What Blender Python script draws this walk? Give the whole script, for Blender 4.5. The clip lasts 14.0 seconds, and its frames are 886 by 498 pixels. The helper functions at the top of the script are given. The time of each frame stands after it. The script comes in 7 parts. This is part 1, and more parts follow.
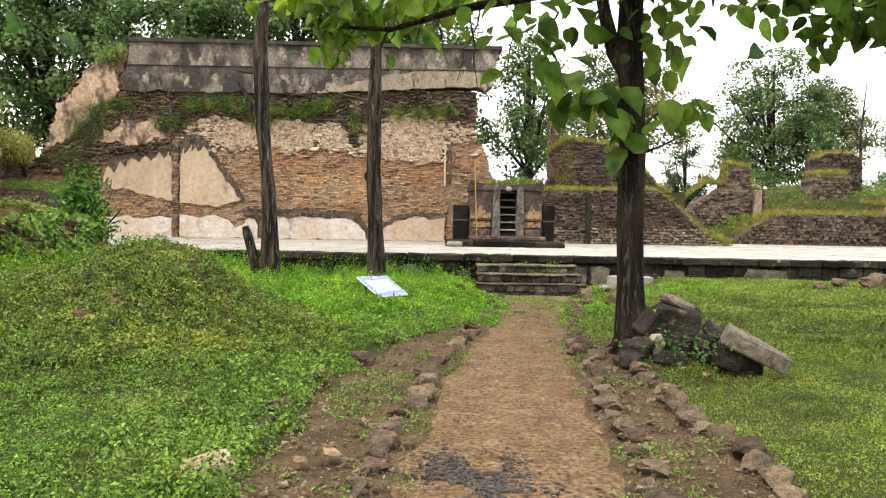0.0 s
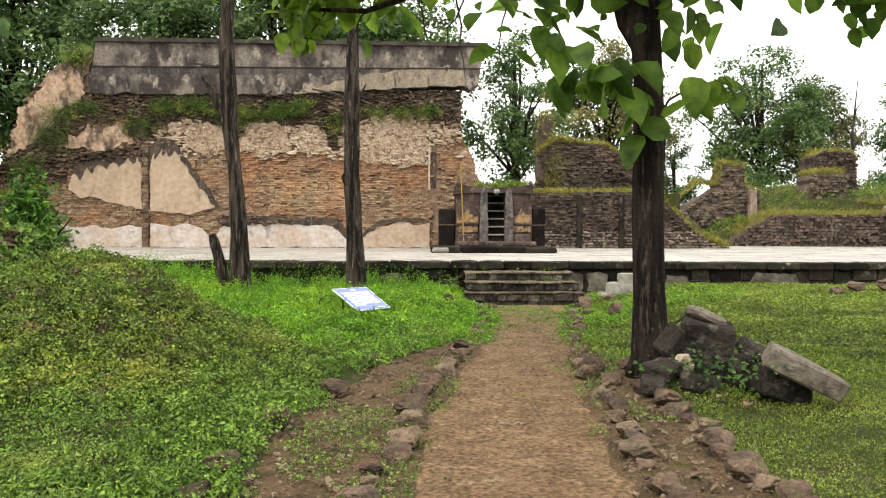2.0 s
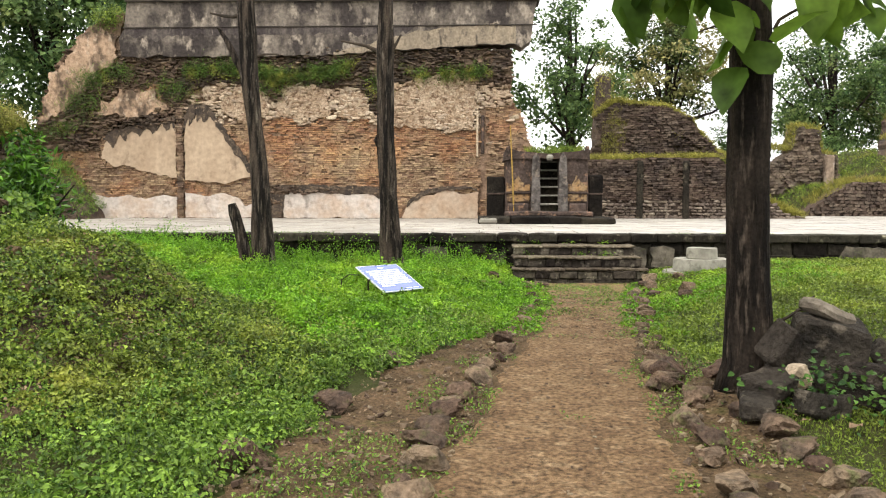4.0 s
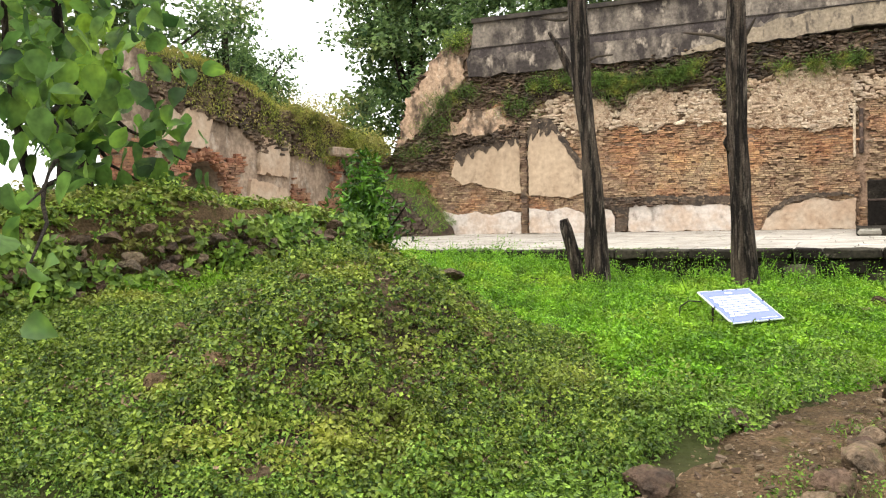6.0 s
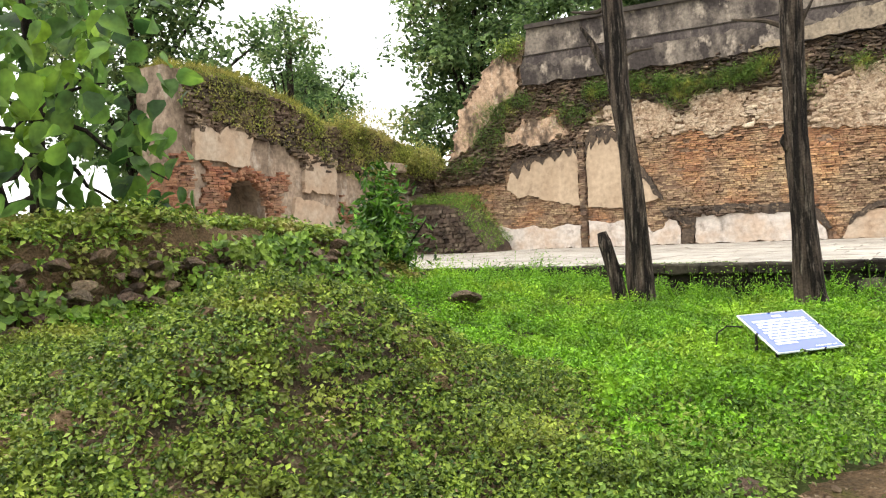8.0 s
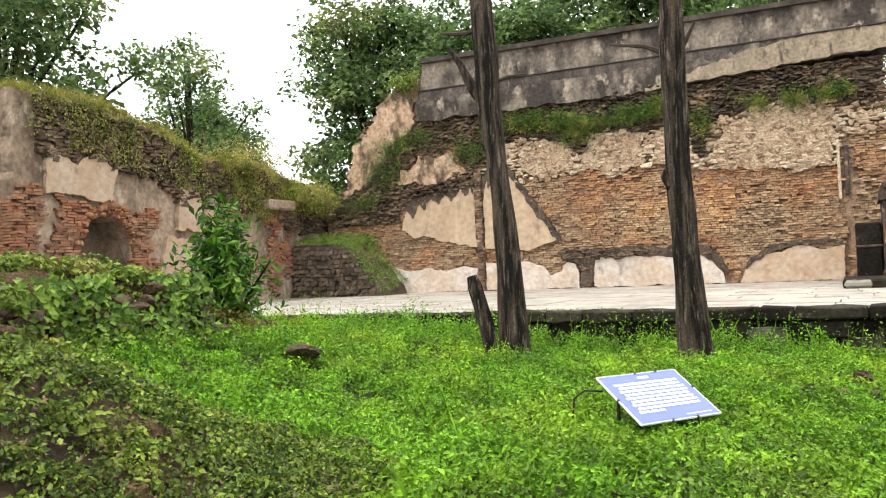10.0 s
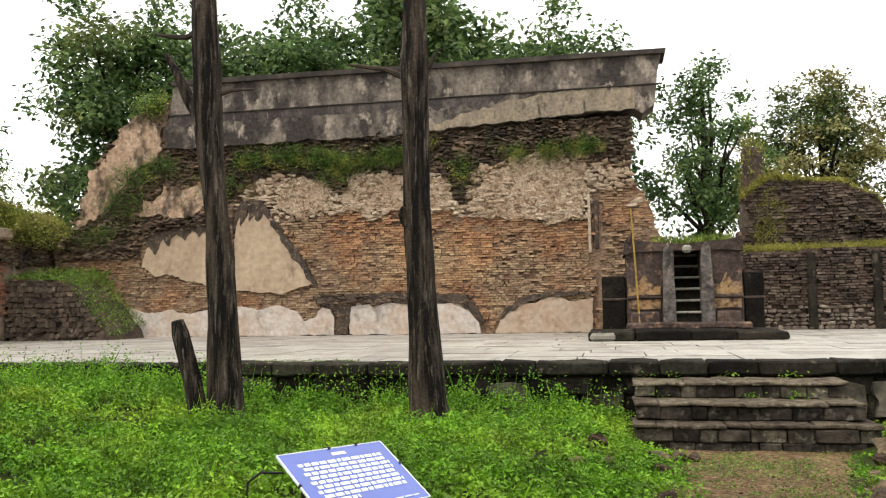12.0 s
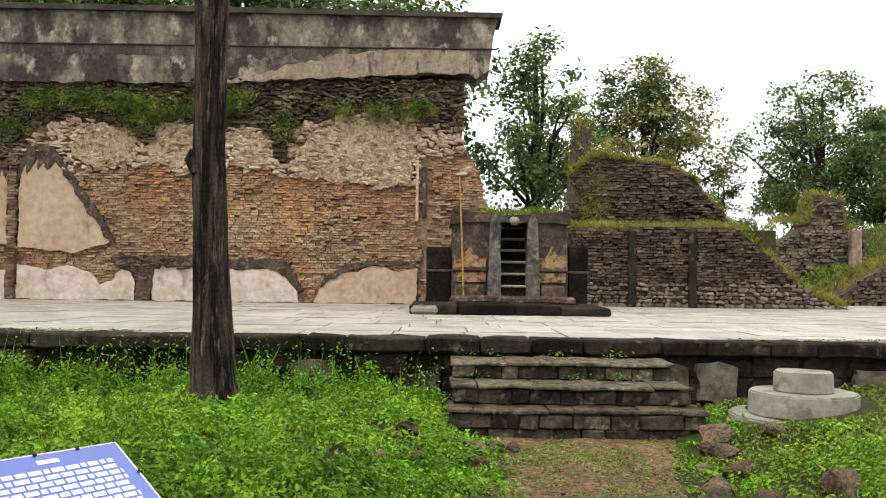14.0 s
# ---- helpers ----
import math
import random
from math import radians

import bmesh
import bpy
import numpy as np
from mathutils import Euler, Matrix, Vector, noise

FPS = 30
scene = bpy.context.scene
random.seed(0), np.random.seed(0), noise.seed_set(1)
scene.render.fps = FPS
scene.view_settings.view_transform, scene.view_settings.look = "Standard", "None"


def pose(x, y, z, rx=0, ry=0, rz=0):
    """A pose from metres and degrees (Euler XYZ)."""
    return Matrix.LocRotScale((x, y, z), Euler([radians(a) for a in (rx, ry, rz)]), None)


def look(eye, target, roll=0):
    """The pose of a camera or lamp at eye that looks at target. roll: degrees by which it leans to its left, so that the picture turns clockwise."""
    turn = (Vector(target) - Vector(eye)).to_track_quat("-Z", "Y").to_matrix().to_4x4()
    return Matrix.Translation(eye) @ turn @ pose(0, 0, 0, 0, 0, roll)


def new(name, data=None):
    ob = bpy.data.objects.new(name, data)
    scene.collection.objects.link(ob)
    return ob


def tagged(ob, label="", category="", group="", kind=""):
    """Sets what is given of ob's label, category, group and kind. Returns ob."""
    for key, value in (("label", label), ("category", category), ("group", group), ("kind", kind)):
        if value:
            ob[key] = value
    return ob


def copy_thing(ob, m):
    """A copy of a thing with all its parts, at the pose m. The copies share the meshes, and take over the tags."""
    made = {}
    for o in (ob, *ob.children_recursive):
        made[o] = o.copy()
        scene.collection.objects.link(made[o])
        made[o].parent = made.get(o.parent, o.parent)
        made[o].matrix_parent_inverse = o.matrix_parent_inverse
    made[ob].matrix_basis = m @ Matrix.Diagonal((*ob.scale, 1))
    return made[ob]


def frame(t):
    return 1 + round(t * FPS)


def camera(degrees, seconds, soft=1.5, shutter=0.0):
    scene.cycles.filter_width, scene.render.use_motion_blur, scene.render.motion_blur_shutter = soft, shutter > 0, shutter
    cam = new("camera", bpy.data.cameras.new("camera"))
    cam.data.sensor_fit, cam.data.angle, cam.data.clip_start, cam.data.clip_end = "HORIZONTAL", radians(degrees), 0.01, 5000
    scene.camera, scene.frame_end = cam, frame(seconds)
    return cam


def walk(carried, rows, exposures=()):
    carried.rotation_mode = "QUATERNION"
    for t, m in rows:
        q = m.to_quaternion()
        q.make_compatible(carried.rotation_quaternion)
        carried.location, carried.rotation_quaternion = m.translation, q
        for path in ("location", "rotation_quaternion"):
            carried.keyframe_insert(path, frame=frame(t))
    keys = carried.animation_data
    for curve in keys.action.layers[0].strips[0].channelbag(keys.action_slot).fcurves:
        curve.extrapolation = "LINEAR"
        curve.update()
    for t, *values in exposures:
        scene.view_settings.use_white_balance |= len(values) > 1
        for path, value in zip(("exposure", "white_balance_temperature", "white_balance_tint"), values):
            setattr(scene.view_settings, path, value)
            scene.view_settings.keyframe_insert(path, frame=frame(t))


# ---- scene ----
cam = camera(55.1, 14.0, soft=1.2)

PATH = [
    (0, (0.034, -1.455, 1.547), (0.037, 0.544, 1.478), 1.0),
    (0.5, (-0.001, -1.083, 1.548), (0.007, 0.917, 1.504), 0.1),
    (1, (0.003, -0.787, 1.54), (-0.013, 1.212, 1.506), -0.0),
    (1.5, (-0.035, -0.407, 1.532), (-0.012, 1.592, 1.488), -0.5),
    (2, (0.041, -0.024, 1.512), (0.078, 1.975, 1.458), 0.2),
    (4.5, (0.245, 2.22, 1.48), (0.036, 4.204, 1.333), -0.2),
    (5, (0.248, 2.569, 1.502), (-0.38, 4.463, 1.36), -0.8),
    (5.5, (0.173, 2.893, 1.512), (-0.633, 4.72, 1.395), -1.5),
    (6, (0.211, 3.18, 1.497), (-0.67, 4.974, 1.412), -1.5),
    (6.5, (0.294, 3.522, 1.494), (-0.663, 5.275, 1.401), -1.5),
    (7, (0.342, 3.864, 1.494), (-0.702, 5.569, 1.426), -3.1),
    (9.5, (0.54, 5.864, 1.435), (-0.489, 7.578, 1.433), -2.0),
    (10, (0.5, 6.277, 1.451), (-0.383, 8.071, 1.498), -2.5),
    (10.5, (0.546, 6.676, 1.45), (-0.349, 8.463, 1.514), -2.3),
    (11, (0.559, 7.015, 1.43), (-0.261, 8.837, 1.524), -1.9),
    (11.5, (0.561, 7.422, 1.446), (0.116, 9.367, 1.583), -1.6),
    (12, (0.63, 7.791, 1.431), (0.241, 9.748, 1.569), -1.0),
    (12.5, (0.621, 8.108, 1.392), (0.231, 10.065, 1.517), -0.9),
    (13, (0.591, 8.433, 1.384), (0.359, 10.419, 1.433), -1.5),
    (13.5, (0.644, 8.752, 1.341), (0.446, 10.742, 1.291), -0.5),
    (14, (0.713, 9.015, 1.406), (0.716, 11.014, 1.473), 0.8),
]
walk(cam, [(t, look(eye, target, roll)) for t, eye, target, roll in PATH],
     exposures=[(0, 1.08), (1, 1.05), (2.2, 0.92), (5, 1.10), (7, 1.20), (9.5, 1.15), (11, 1.08), (12, 0.58), (12.6, 0.35), (13.1, 0.10), (13.6, 0.53), (14, 0.58)])

# ---------------------------------------------------------------- light
world = bpy.data.worlds.new("overcast_sky")
scene.world = world
world.use_nodes = True
_n, _l = world.node_tree.nodes, world.node_tree.links
_sky = _n.new("ShaderNodeTexSky")
_sky.sky_type, _sky.sun_disc = "NISHITA", False
_sky.sun_elevation, _sky.sun_rotation = radians(58), radians(215)
_sky.air_density, _sky.dust_density = 1.0, 6.0
_gain = _n.new("ShaderNodeMix")
_gain.data_type, _gain.blend_type = "RGBA", "MULTIPLY"
_gain.inputs["Factor"].default_value = 1.0
_gain.inputs["B"].default_value = (0.09, 0.09, 0.09, 1)
_l.new(_sky.outputs["Color"], _gain.inputs["A"])
_mix = _n.new("ShaderNodeMix")
_mix.data_type = "RGBA"
_mix.inputs["Factor"].default_value = 0.86
_mix.inputs["B"].default_value = (1.42, 1.42, 1.40, 1)
_l.new(_gain.outputs["Result"], _mix.inputs["A"])
_l.new(_mix.outputs["Result"], _n["Background"].inputs["Color"])
_n["Background"].inputs["Strength"].default_value = 1.0
sun = new("sun", bpy.data.lights.new("sun", "SUN"))
sun.data.energy, sun.data.angle, sun.data.color = 1.3, radians(25), (1.0, 0.97, 0.92)
sun.matrix_world = look((0, 0, 0), (0.45, 0.62, -1.25))

# ---------------------------------------------------------------- materials
def ramp_mix(nt, fac, a, b):
    m = nt.nodes.new("ShaderNodeMix")
    m.data_type = "RGBA"
    if isinstance(fac, float):
        m.inputs["Factor"].default_value = fac
    else:
        nt.links.new(fac, m.inputs["Factor"])
    for socket, v in ((m.inputs["A"], a), (m.inputs["B"], b)):
        if isinstance(v, tuple):
            socket.default_value = (*v, 1)
        else:
            nt.links.new(v, socket)
    return m.outputs["Result"]


def noise_fac(nt, scale, lo, hi, detail=6.0, stretch=(1, 1, 1), rough=0.6, shift=0.0):
    co = nt.nodes.new("ShaderNodeNewGeometry")
    mp = nt.nodes.new("ShaderNodeMapping")
    mp.inputs["Scale"].default_value = stretch
    mp.inputs["Location"].default_value = (shift, shift * 0.7, shift * 0.3)
    nt.links.new(co.outputs["Position"], mp.inputs["Vector"])
    tx = nt.nodes.new("ShaderNodeTexNoise")
    tx.inputs["Scale"].default_value, tx.inputs["Detail"].default_value = scale, detail
    tx.inputs["Roughness"].default_value = rough
    nt.links.new(mp.outputs["Vector"], tx.inputs["Vector"])
    rg = nt.nodes.new("ShaderNodeMapRange")
    rg.inputs["From Min"].default_value, rg.inputs["From Max"].default_value = lo, hi
    nt.links.new(tx.outputs["Fac"], rg.inputs["Value"])
    return rg.outputs["Result"]


def material(name, base, second, third=None, s1=0.9, s2=9.0, cover=(0.42, 0.62), cover3=(0.55, 0.68), rough=0.9, bump=0.4,
             bump_scale=30.0, island=0.0, per_object=0.0, stretch=(1, 1, 1), spec=0.08, fine=0.25, dist=0.02):
    """A weathered surface: two colours in large patches, a third in stains, fine grain and relief."""
    m = bpy.data.materials.new(name)
    m.use_nodes = True
    nt = m.node_tree
    bsdf = nt.nodes["Principled BSDF"]
    col = ramp_mix(nt, noise_fac(nt, s1, *cover, stretch=stretch), base, second)
    if third:
        col = ramp_mix(nt, noise_fac(nt, s1 * 2.3, *cover3, stretch=stretch, shift=7.3), col, third)
    grain = noise_fac(nt, s2, 0.3, 0.7, shift=3.1)
    dark = nt.nodes.new("ShaderNodeHueSaturation")
    nt.links.new(col, dark.inputs["Color"])
    val = nt.nodes.new("ShaderNodeMapRange")
    val.inputs["To Min"].default_value, val.inputs["To Max"].default_value = 1 - fine, 1 + fine
    nt.links.new(grain, val.inputs["Value"])
    nt.links.new(val.outputs["Result"], dark.inputs["Value"])
    col = dark.outputs["Color"]
    for amount, node, socket in ((island, "ShaderNodeNewGeometry", "Random Per Island"), (per_object, "ShaderNodeObjectInfo", "Random")):
        if amount:
            src = nt.nodes.new(node)
            hs = nt.nodes.new("ShaderNodeHueSaturation")
            rg = nt.nodes.new("ShaderNodeMapRange")
            rg.inputs["To Min"].default_value, rg.inputs["To Max"].default_value = 1 - amount, 1 + amount
            nt.links.new(src.outputs[socket], rg.inputs["Value"])
            nt.links.new(rg.outputs["Result"], hs.inputs["Value"])
            hu = nt.nodes.new("ShaderNodeMapRange")
            hu.inputs["To Min"].default_value, hu.inputs["To Max"].default_value = 0.5 - amount * 0.03, 0.5 + amount * 0.03
            nt.links.new(src.outputs[socket], hu.inputs["Value"])
            nt.links.new(hu.outputs["Result"], hs.inputs["Hue"])
            nt.links.new(col, hs.inputs["Color"])
            col = hs.outputs["Color"]
    nt.links.new(col, bsdf.inputs["Base Color"])
    bsdf.inputs["Roughness"].default_value = rough
    bsdf.inputs["Specular IOR Level"].default_value = spec
    if bump:
        bp = nt.nodes.new("ShaderNodeBump")
        bp.inputs["Strength"].default_value, bp.inputs["Distance"].default_value = bump, dist
        nt.links.new(noise_fac(nt, bump_scale, 0.2, 0.8, detail=8.0, stretch=stretch), bp.inputs["Height"])
        nt.links.new(bp.outputs["Normal"], bsdf.inputs["Normal"])
    return m


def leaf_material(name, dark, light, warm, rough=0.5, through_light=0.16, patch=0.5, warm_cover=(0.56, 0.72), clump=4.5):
    """Leaves: each one its own shade between two greens, some patches yellowed, a share of the light passing through."""
    m = bpy.data.materials.new(name)
    m.use_nodes = True
    nt = m.node_tree
    bsdf = nt.nodes["Principled BSDF"]
    geo = nt.nodes.new("ShaderNodeNewGeometry")
    skew = nt.nodes.new("ShaderNodeMath")
    skew.operation = "POWER"
    skew.inputs[1].default_value = 1.15
    nt.links.new(geo.outputs["Random Per Island"], skew.inputs[0])
    col = ramp_mix(nt, skew.outputs["Value"], dark, light)
    col = ramp_mix(nt, noise_fac(nt, patch, *warm_cover, detail=4.0), col, warm)
    vary = nt.nodes.new("ShaderNodeHueSaturation")
    amount = nt.nodes.new("ShaderNodeMapRange")
    amount.inputs["To Min"].default_value, amount.inputs["To Max"].default_value = 0.42, 1.48
    nt.links.new(noise_fac(nt, clump, 0.3, 0.7, detail=3.0, shift=5.0), amount.inputs["Value"])
    nt.links.new(amount.outputs["Result"], vary.inputs["Value"])
    nt.links.new(col, vary.inputs["Color"])
    col = vary.outputs["Color"]
    nt.links.new(col, bsdf.inputs["Base Color"])
    bsdf.inputs["Roughness"].default_value = rough
    bsdf.inputs["Specular IOR Level"].default_value = 0.22
    tr = nt.nodes.new("ShaderNodeBsdfTranslucent")
    nt.links.new(col, tr.inputs["Color"])
    mx = nt.nodes.new("ShaderNodeMixShader")
    mx.inputs["Fac"].default_value = through_light
    nt.links.new(bsdf.outputs["BSDF"], mx.inputs[1])
    nt.links.new(tr.outputs["BSDF"], mx.inputs[2])
    nt.links.new(mx.outputs["Shader"], nt.nodes["Material Output"].inputs["Surface"])
    return m


M_GROUND = material("lawn_soil", (0.034, 0.043, 0.011), (0.045, 0.040, 0.018), (0.036, 0.054, 0.011), s1=0.6, s2=14, bump=0.8, bump_scale=18)
M_PATH = material("trodden_earth", (0.226, 0.144, 0.0777), (0.16, 0.099, 0.054), (0.298, 0.205, 0.118), s1=2.9, s2=26, bump=1.0, bump_scale=42, fine=0.75, rough=0.9, dist=0.035)
M_SHOULDER = material("loose_earth", (0.149, 0.097, 0.0545), (0.0825, 0.0564, 0.0312), (0.0891, 0.08, 0.0255), s1=2.2, s2=40, bump=1.0, bump_scale=34, fine=0.5, dist=0.04)
M_STONE = material("dark_fieldstone", (0.167, 0.112, 0.0768), (0.0785, 0.0581, 0.044), (0.111, 0.103, 0.0469), s1=4.5, s2=30, per_object=0.4, island=0.25, bump=1.0, bump_scale=22, fine=0.4, dist=0.04)
M_HEAP = material("dark_heap_stone", (0.0475, 0.039, 0.0314), (0.0199, 0.0171, 0.0148), (0.119, 0.0972, 0.0763), s1=3.5, s2=24, per_object=0.35, bump=1.0, bump_scale=20, fine=0.4, dist=0.04)
M_PAVE = material("pale_paving", (0.356, 0.326, 0.283), (0.251, 0.223, 0.184), (0.409, 0.378, 0.326), s1=1.1, s2=8, bump=0.3, fine=0.22, island=0.12, per_object=0.12, rough=0.55, spec=0.4)
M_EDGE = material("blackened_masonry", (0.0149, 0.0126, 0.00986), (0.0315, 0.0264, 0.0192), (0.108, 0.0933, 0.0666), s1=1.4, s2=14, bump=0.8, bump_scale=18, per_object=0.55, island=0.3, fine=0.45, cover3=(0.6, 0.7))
M_STEP = material("weathered_step_stone", (0.122, 0.0976, 0.0686), (0.048, 0.0371, 0.0262), (0.184, 0.155, 0.112), s1=5.2, s2=18, fine=0.45, bump=1.0, bump_scale=18, per_object=0.35, cover3=(0.56, 0.66))
M_CORE = material("wall_mortar", (0.231, 0.155, 0.105), (0.145, 0.0957, 0.0668), (0.277, 0.198, 0.138), s1=1.1, s2=14, bump=0.9, bump_scale=16, fine=0.4)
M_BRICK = material("old_thin_brick", (0.383, 0.211, 0.109), (0.351, 0.249, 0.154), (0.232, 0.136, 0.085), s1=0.7, s2=20, bump=0.9, bump_scale=26, island=0.27, per_object=0.27, fine=0.35, cover=(0.36, 0.56), cover3=(0.56, 0.7))
M_PALE = material("limed_stone", (0.407, 0.323, 0.235), (0.323, 0.228, 0.153), (0.168, 0.12, 0.0867), s1=1.1, s2=18, fine=0.35, bump=0.9, bump_scale=20, island=0.18, cover3=(0.60, 0.75))
M_DARKBRICK = material("blackened_brick_and_niche_shade", (0.112, 0.0779, 0.0548), (0.0561, 0.0436, 0.0343), (0.198, 0.139, 0.0924), s1=0.9, s2=16, bump=0.8, bump_scale=22, island=0.35, fine=0.35)
M_PLASTER = material("tan_lime_plaster", (0.4, 0.304, 0.212), (0.335, 0.247, 0.168), (0.178, 0.128, 0.0896), s1=0.9, s2=7, bump=0.5, bump_scale=9, fine=0.2, rough=0.95, cover3=(0.58, 0.74), stretch=(1.2, 1.2, 0.6))
M_DADO = material("whitish_lime_plaster", (0.486, 0.43, 0.381), (0.419, 0.328, 0.256), (0.244, 0.208, 0.18), s1=1.3, s2=9, bump=0.4, bump_scale=10, fine=0.2, cover3=(0.57, 0.72))
M_PINKDADO = material("faded_pink_plaster", (0.373, 0.268, 0.187), (0.404, 0.32, 0.241), (0.237, 0.163, 0.109), s1=1.3, s2=9, bump=0.4, bump_scale=10, fine=0.2, cover3=(0.57, 0.72))
M_PARAPET = material("rain_streaked_plaster", (0.168, 0.141, 0.115), (0.0449, 0.0372, 0.0338), (0.277, 0.232, 0.186), s1=0.9, s2=10, bump=0.6, bump_scale=9, fine=0.4, stretch=(1.3, 1.3, 0.75), cover=(0.42, 0.56), cover3=(0.56, 0.66))
M_CAP = material("blackened_coping", (0.0396, 0.0336, 0.0297), (0.0726, 0.0614, 0.0505), s1=1.5, s2=9, bump=0.4, fine=0.3)
M_BARK = material("rough_grey_bark", (0.085, 0.064, 0.049), (0.014, 0.0115, 0.01), (0.17, 0.14, 0.112), s1=11.0, s2=36, stretch=(1, 1, 0.10), cover=(0.40, 0.56), bump=1.0, bump_scale=22, fine=0.4, dist=0.06)
M_DARKBARK = material("dark_live_bark", (0.036, 0.027, 0.0205), (0.010, 0.008, 0.0066), (0.085, 0.066, 0.05), s1=9.0, s2=34, stretch=(1, 1, 0.18), cover=(0.40, 0.58), bump=1.0, bump_scale=24, fine=0.4, dist=0.05)
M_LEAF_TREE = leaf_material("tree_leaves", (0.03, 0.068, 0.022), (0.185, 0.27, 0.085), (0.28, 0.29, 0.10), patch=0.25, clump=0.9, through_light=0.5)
M_LEAF_LIT = leaf_material("sunlit_drooping_leaves", (0.085, 0.15, 0.012), (0.23, 0.34, 0.03), (0.28, 0.37, 0.035), through_light=0.6, patch=0.6)
M_WEED = leaf_material("bright_weeds", (0.06, 0.16, 0.007), (0.21, 0.41, 0.024), (0.27, 0.39, 0.028), patch=0.8, warm_cover=(0.5, 0.75), clump=2.4)
M_HERB = leaf_material("mixed_herbs", (0.035, 0.08, 0.009), (0.21, 0.325, 0.044), (0.23, 0.285, 0.055), patch=0.7)
M_CREEPER = leaf_material("mound_creeper", (0.022, 0.055, 0.008), (0.23, 0.305, 0.04), (0.275, 0.28, 0.044), patch=0.9, warm_cover=(0.52, 0.74))
M_DRYGRASS = leaf_material("sunlit_dry_grass", (0.14, 0.146, 0.0208), (0.346, 0.31, 0.0684), (0.35, 0.266, 0.091), patch=0.6, through_light=0.32)
M_BUSH = leaf_material("glossy_bush_leaves", (0.013, 0.046, 0.006), (0.12, 0.26, 0.024), (0.231, 0.35, 0.035), rough=0.35)
M_BOARD = material("blue_enamel", (0.02, 0.062, 0.40), (0.027, 0.075, 0.44), s1=2, s2=5, bump=0, fine=0.04, rough=0.12, spec=1.0)
M_BOARD.node_tree.nodes["Principled BSDF"].inputs["IOR"].default_value = 1.66
M_WHITE = material("white_lettering", (0.80, 0.82, 0.86), (0.72, 0.75, 0.80), s1=3, s2=9, bump=0, fine=0.06, rough=0.3)
M_IRON = material("dark_painted_iron", (0.0231, 0.0231, 0.0264), (0.0396, 0.0297, 0.0231), s1=4, s2=20, bump=0.2, rough=0.5)
M_CONCRETE = material("grey_cement", (0.288, 0.271, 0.224), (0.206, 0.191, 0.158), (0.137, 0.132, 0.103), s1=2.2, s2=11, bump=0.3, fine=0.2)
M_OCHRE = material("ochre_limewash", (0.29, 0.175, 0.0825), (0.264, 0.185, 0.106), (0.0858, 0.0561, 0.0396), s1=4.0, s2=9, bump=0.3, fine=0.35, cover3=(0.48, 0.6))
M_SOOT_SHADE = material("sooty_plaster_and_slot_shade", (0.0495, 0.037, 0.031), (0.0924, 0.066, 0.0541), (0.238, 0.142, 0.0924), s1=1.7, s2=14, bump=0.8, bump_scale=12, fine=0.45, cover3=(0.57, 0.68))
M_NICHE = material("grey_jamb_plaster", (0.139, 0.122, 0.109), (0.0462, 0.0396, 0.0356), (0.198, 0.158, 0.125), s1=2.6, s2=14, bump=0.7, bump_scale=14, fine=0.4)
M_POLE = material("yellow_bamboo", (0.343, 0.218, 0.0528), (0.277, 0.178, 0.0462), s1=3, s2=20, bump=0.2, rough=0.6)
M_RUBBLE = material("rubble_stone", (0.112, 0.0825, 0.0627), (0.066, 0.0515, 0.0409), (0.198, 0.162, 0.125), s1=1.8, s2=16, bump=0.8, bump_scale=18, island=0.35, per_object=0.3, fine=0.35, cover3=(0.6, 0.72))
M_BLOCKWALL = material("dark_ruin_masonry", (0.0911, 0.0649, 0.0491), (0.0515, 0.0396, 0.0332), (0.15, 0.115, 0.0871), s1=1.2, s2=14, bump=0.9, bump_scale=14, island=0.3, fine=0.4)
M_REDBRICK = material("red_brick", (0.33, 0.155, 0.0858), (0.29, 0.172, 0.106), (0.178, 0.099, 0.066), s1=1.2, s2=18, bump=0.5, island=0.25, per_object=0.25)
M_LWPLASTER = material("stained_pinkish_plaster", (0.30, 0.225, 0.165), (0.13, 0.095, 0.07), (0.37, 0.31, 0.25), s1=1.2, s2=9, bump=0.8, bump_scale=8, fine=0.36, stretch=(1, 1, 0.6))
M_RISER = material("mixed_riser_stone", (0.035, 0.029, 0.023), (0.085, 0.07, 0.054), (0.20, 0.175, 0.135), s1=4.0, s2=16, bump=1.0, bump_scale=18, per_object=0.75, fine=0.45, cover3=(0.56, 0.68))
M_FACEPLASTER = material("dirty_grey_render", (0.144, 0.124, 0.0953), (0.0491, 0.0428, 0.0336), (0.0692, 0.0721, 0.0336), s1=2.2, s2=12, bump=0.7, bump_scale=12, fine=0.35)
M_SOOTLINE = material("soot_stain", (0.0792, 0.0594, 0.0449), (0.0396, 0.0323, 0.0271), (0.198, 0.149, 0.102), s1=4.0, s2=18, bump=0.8, bump_scale=18, fine=0.4)
M_STRIP = material("pale_worn_render", (0.264, 0.213, 0.153), (0.198, 0.16, 0.118), (0.0792, 0.0653, 0.0531), s1=1.6, s2=12, bump=0.6, bump_scale=10, fine=0.35, cover3=(0.55, 0.68), stretch=(1.4, 1.4, 0.5))
M_CREAM = material("cream_limewash", (0.399, 0.305, 0.213), (0.297, 0.209, 0.137), (0.168, 0.109, 0.07), s1=3.0, s2=16, bump=1.0, bump_scale=12, fine=0.4, cover3=(0.5, 0.62), dist=0.05)
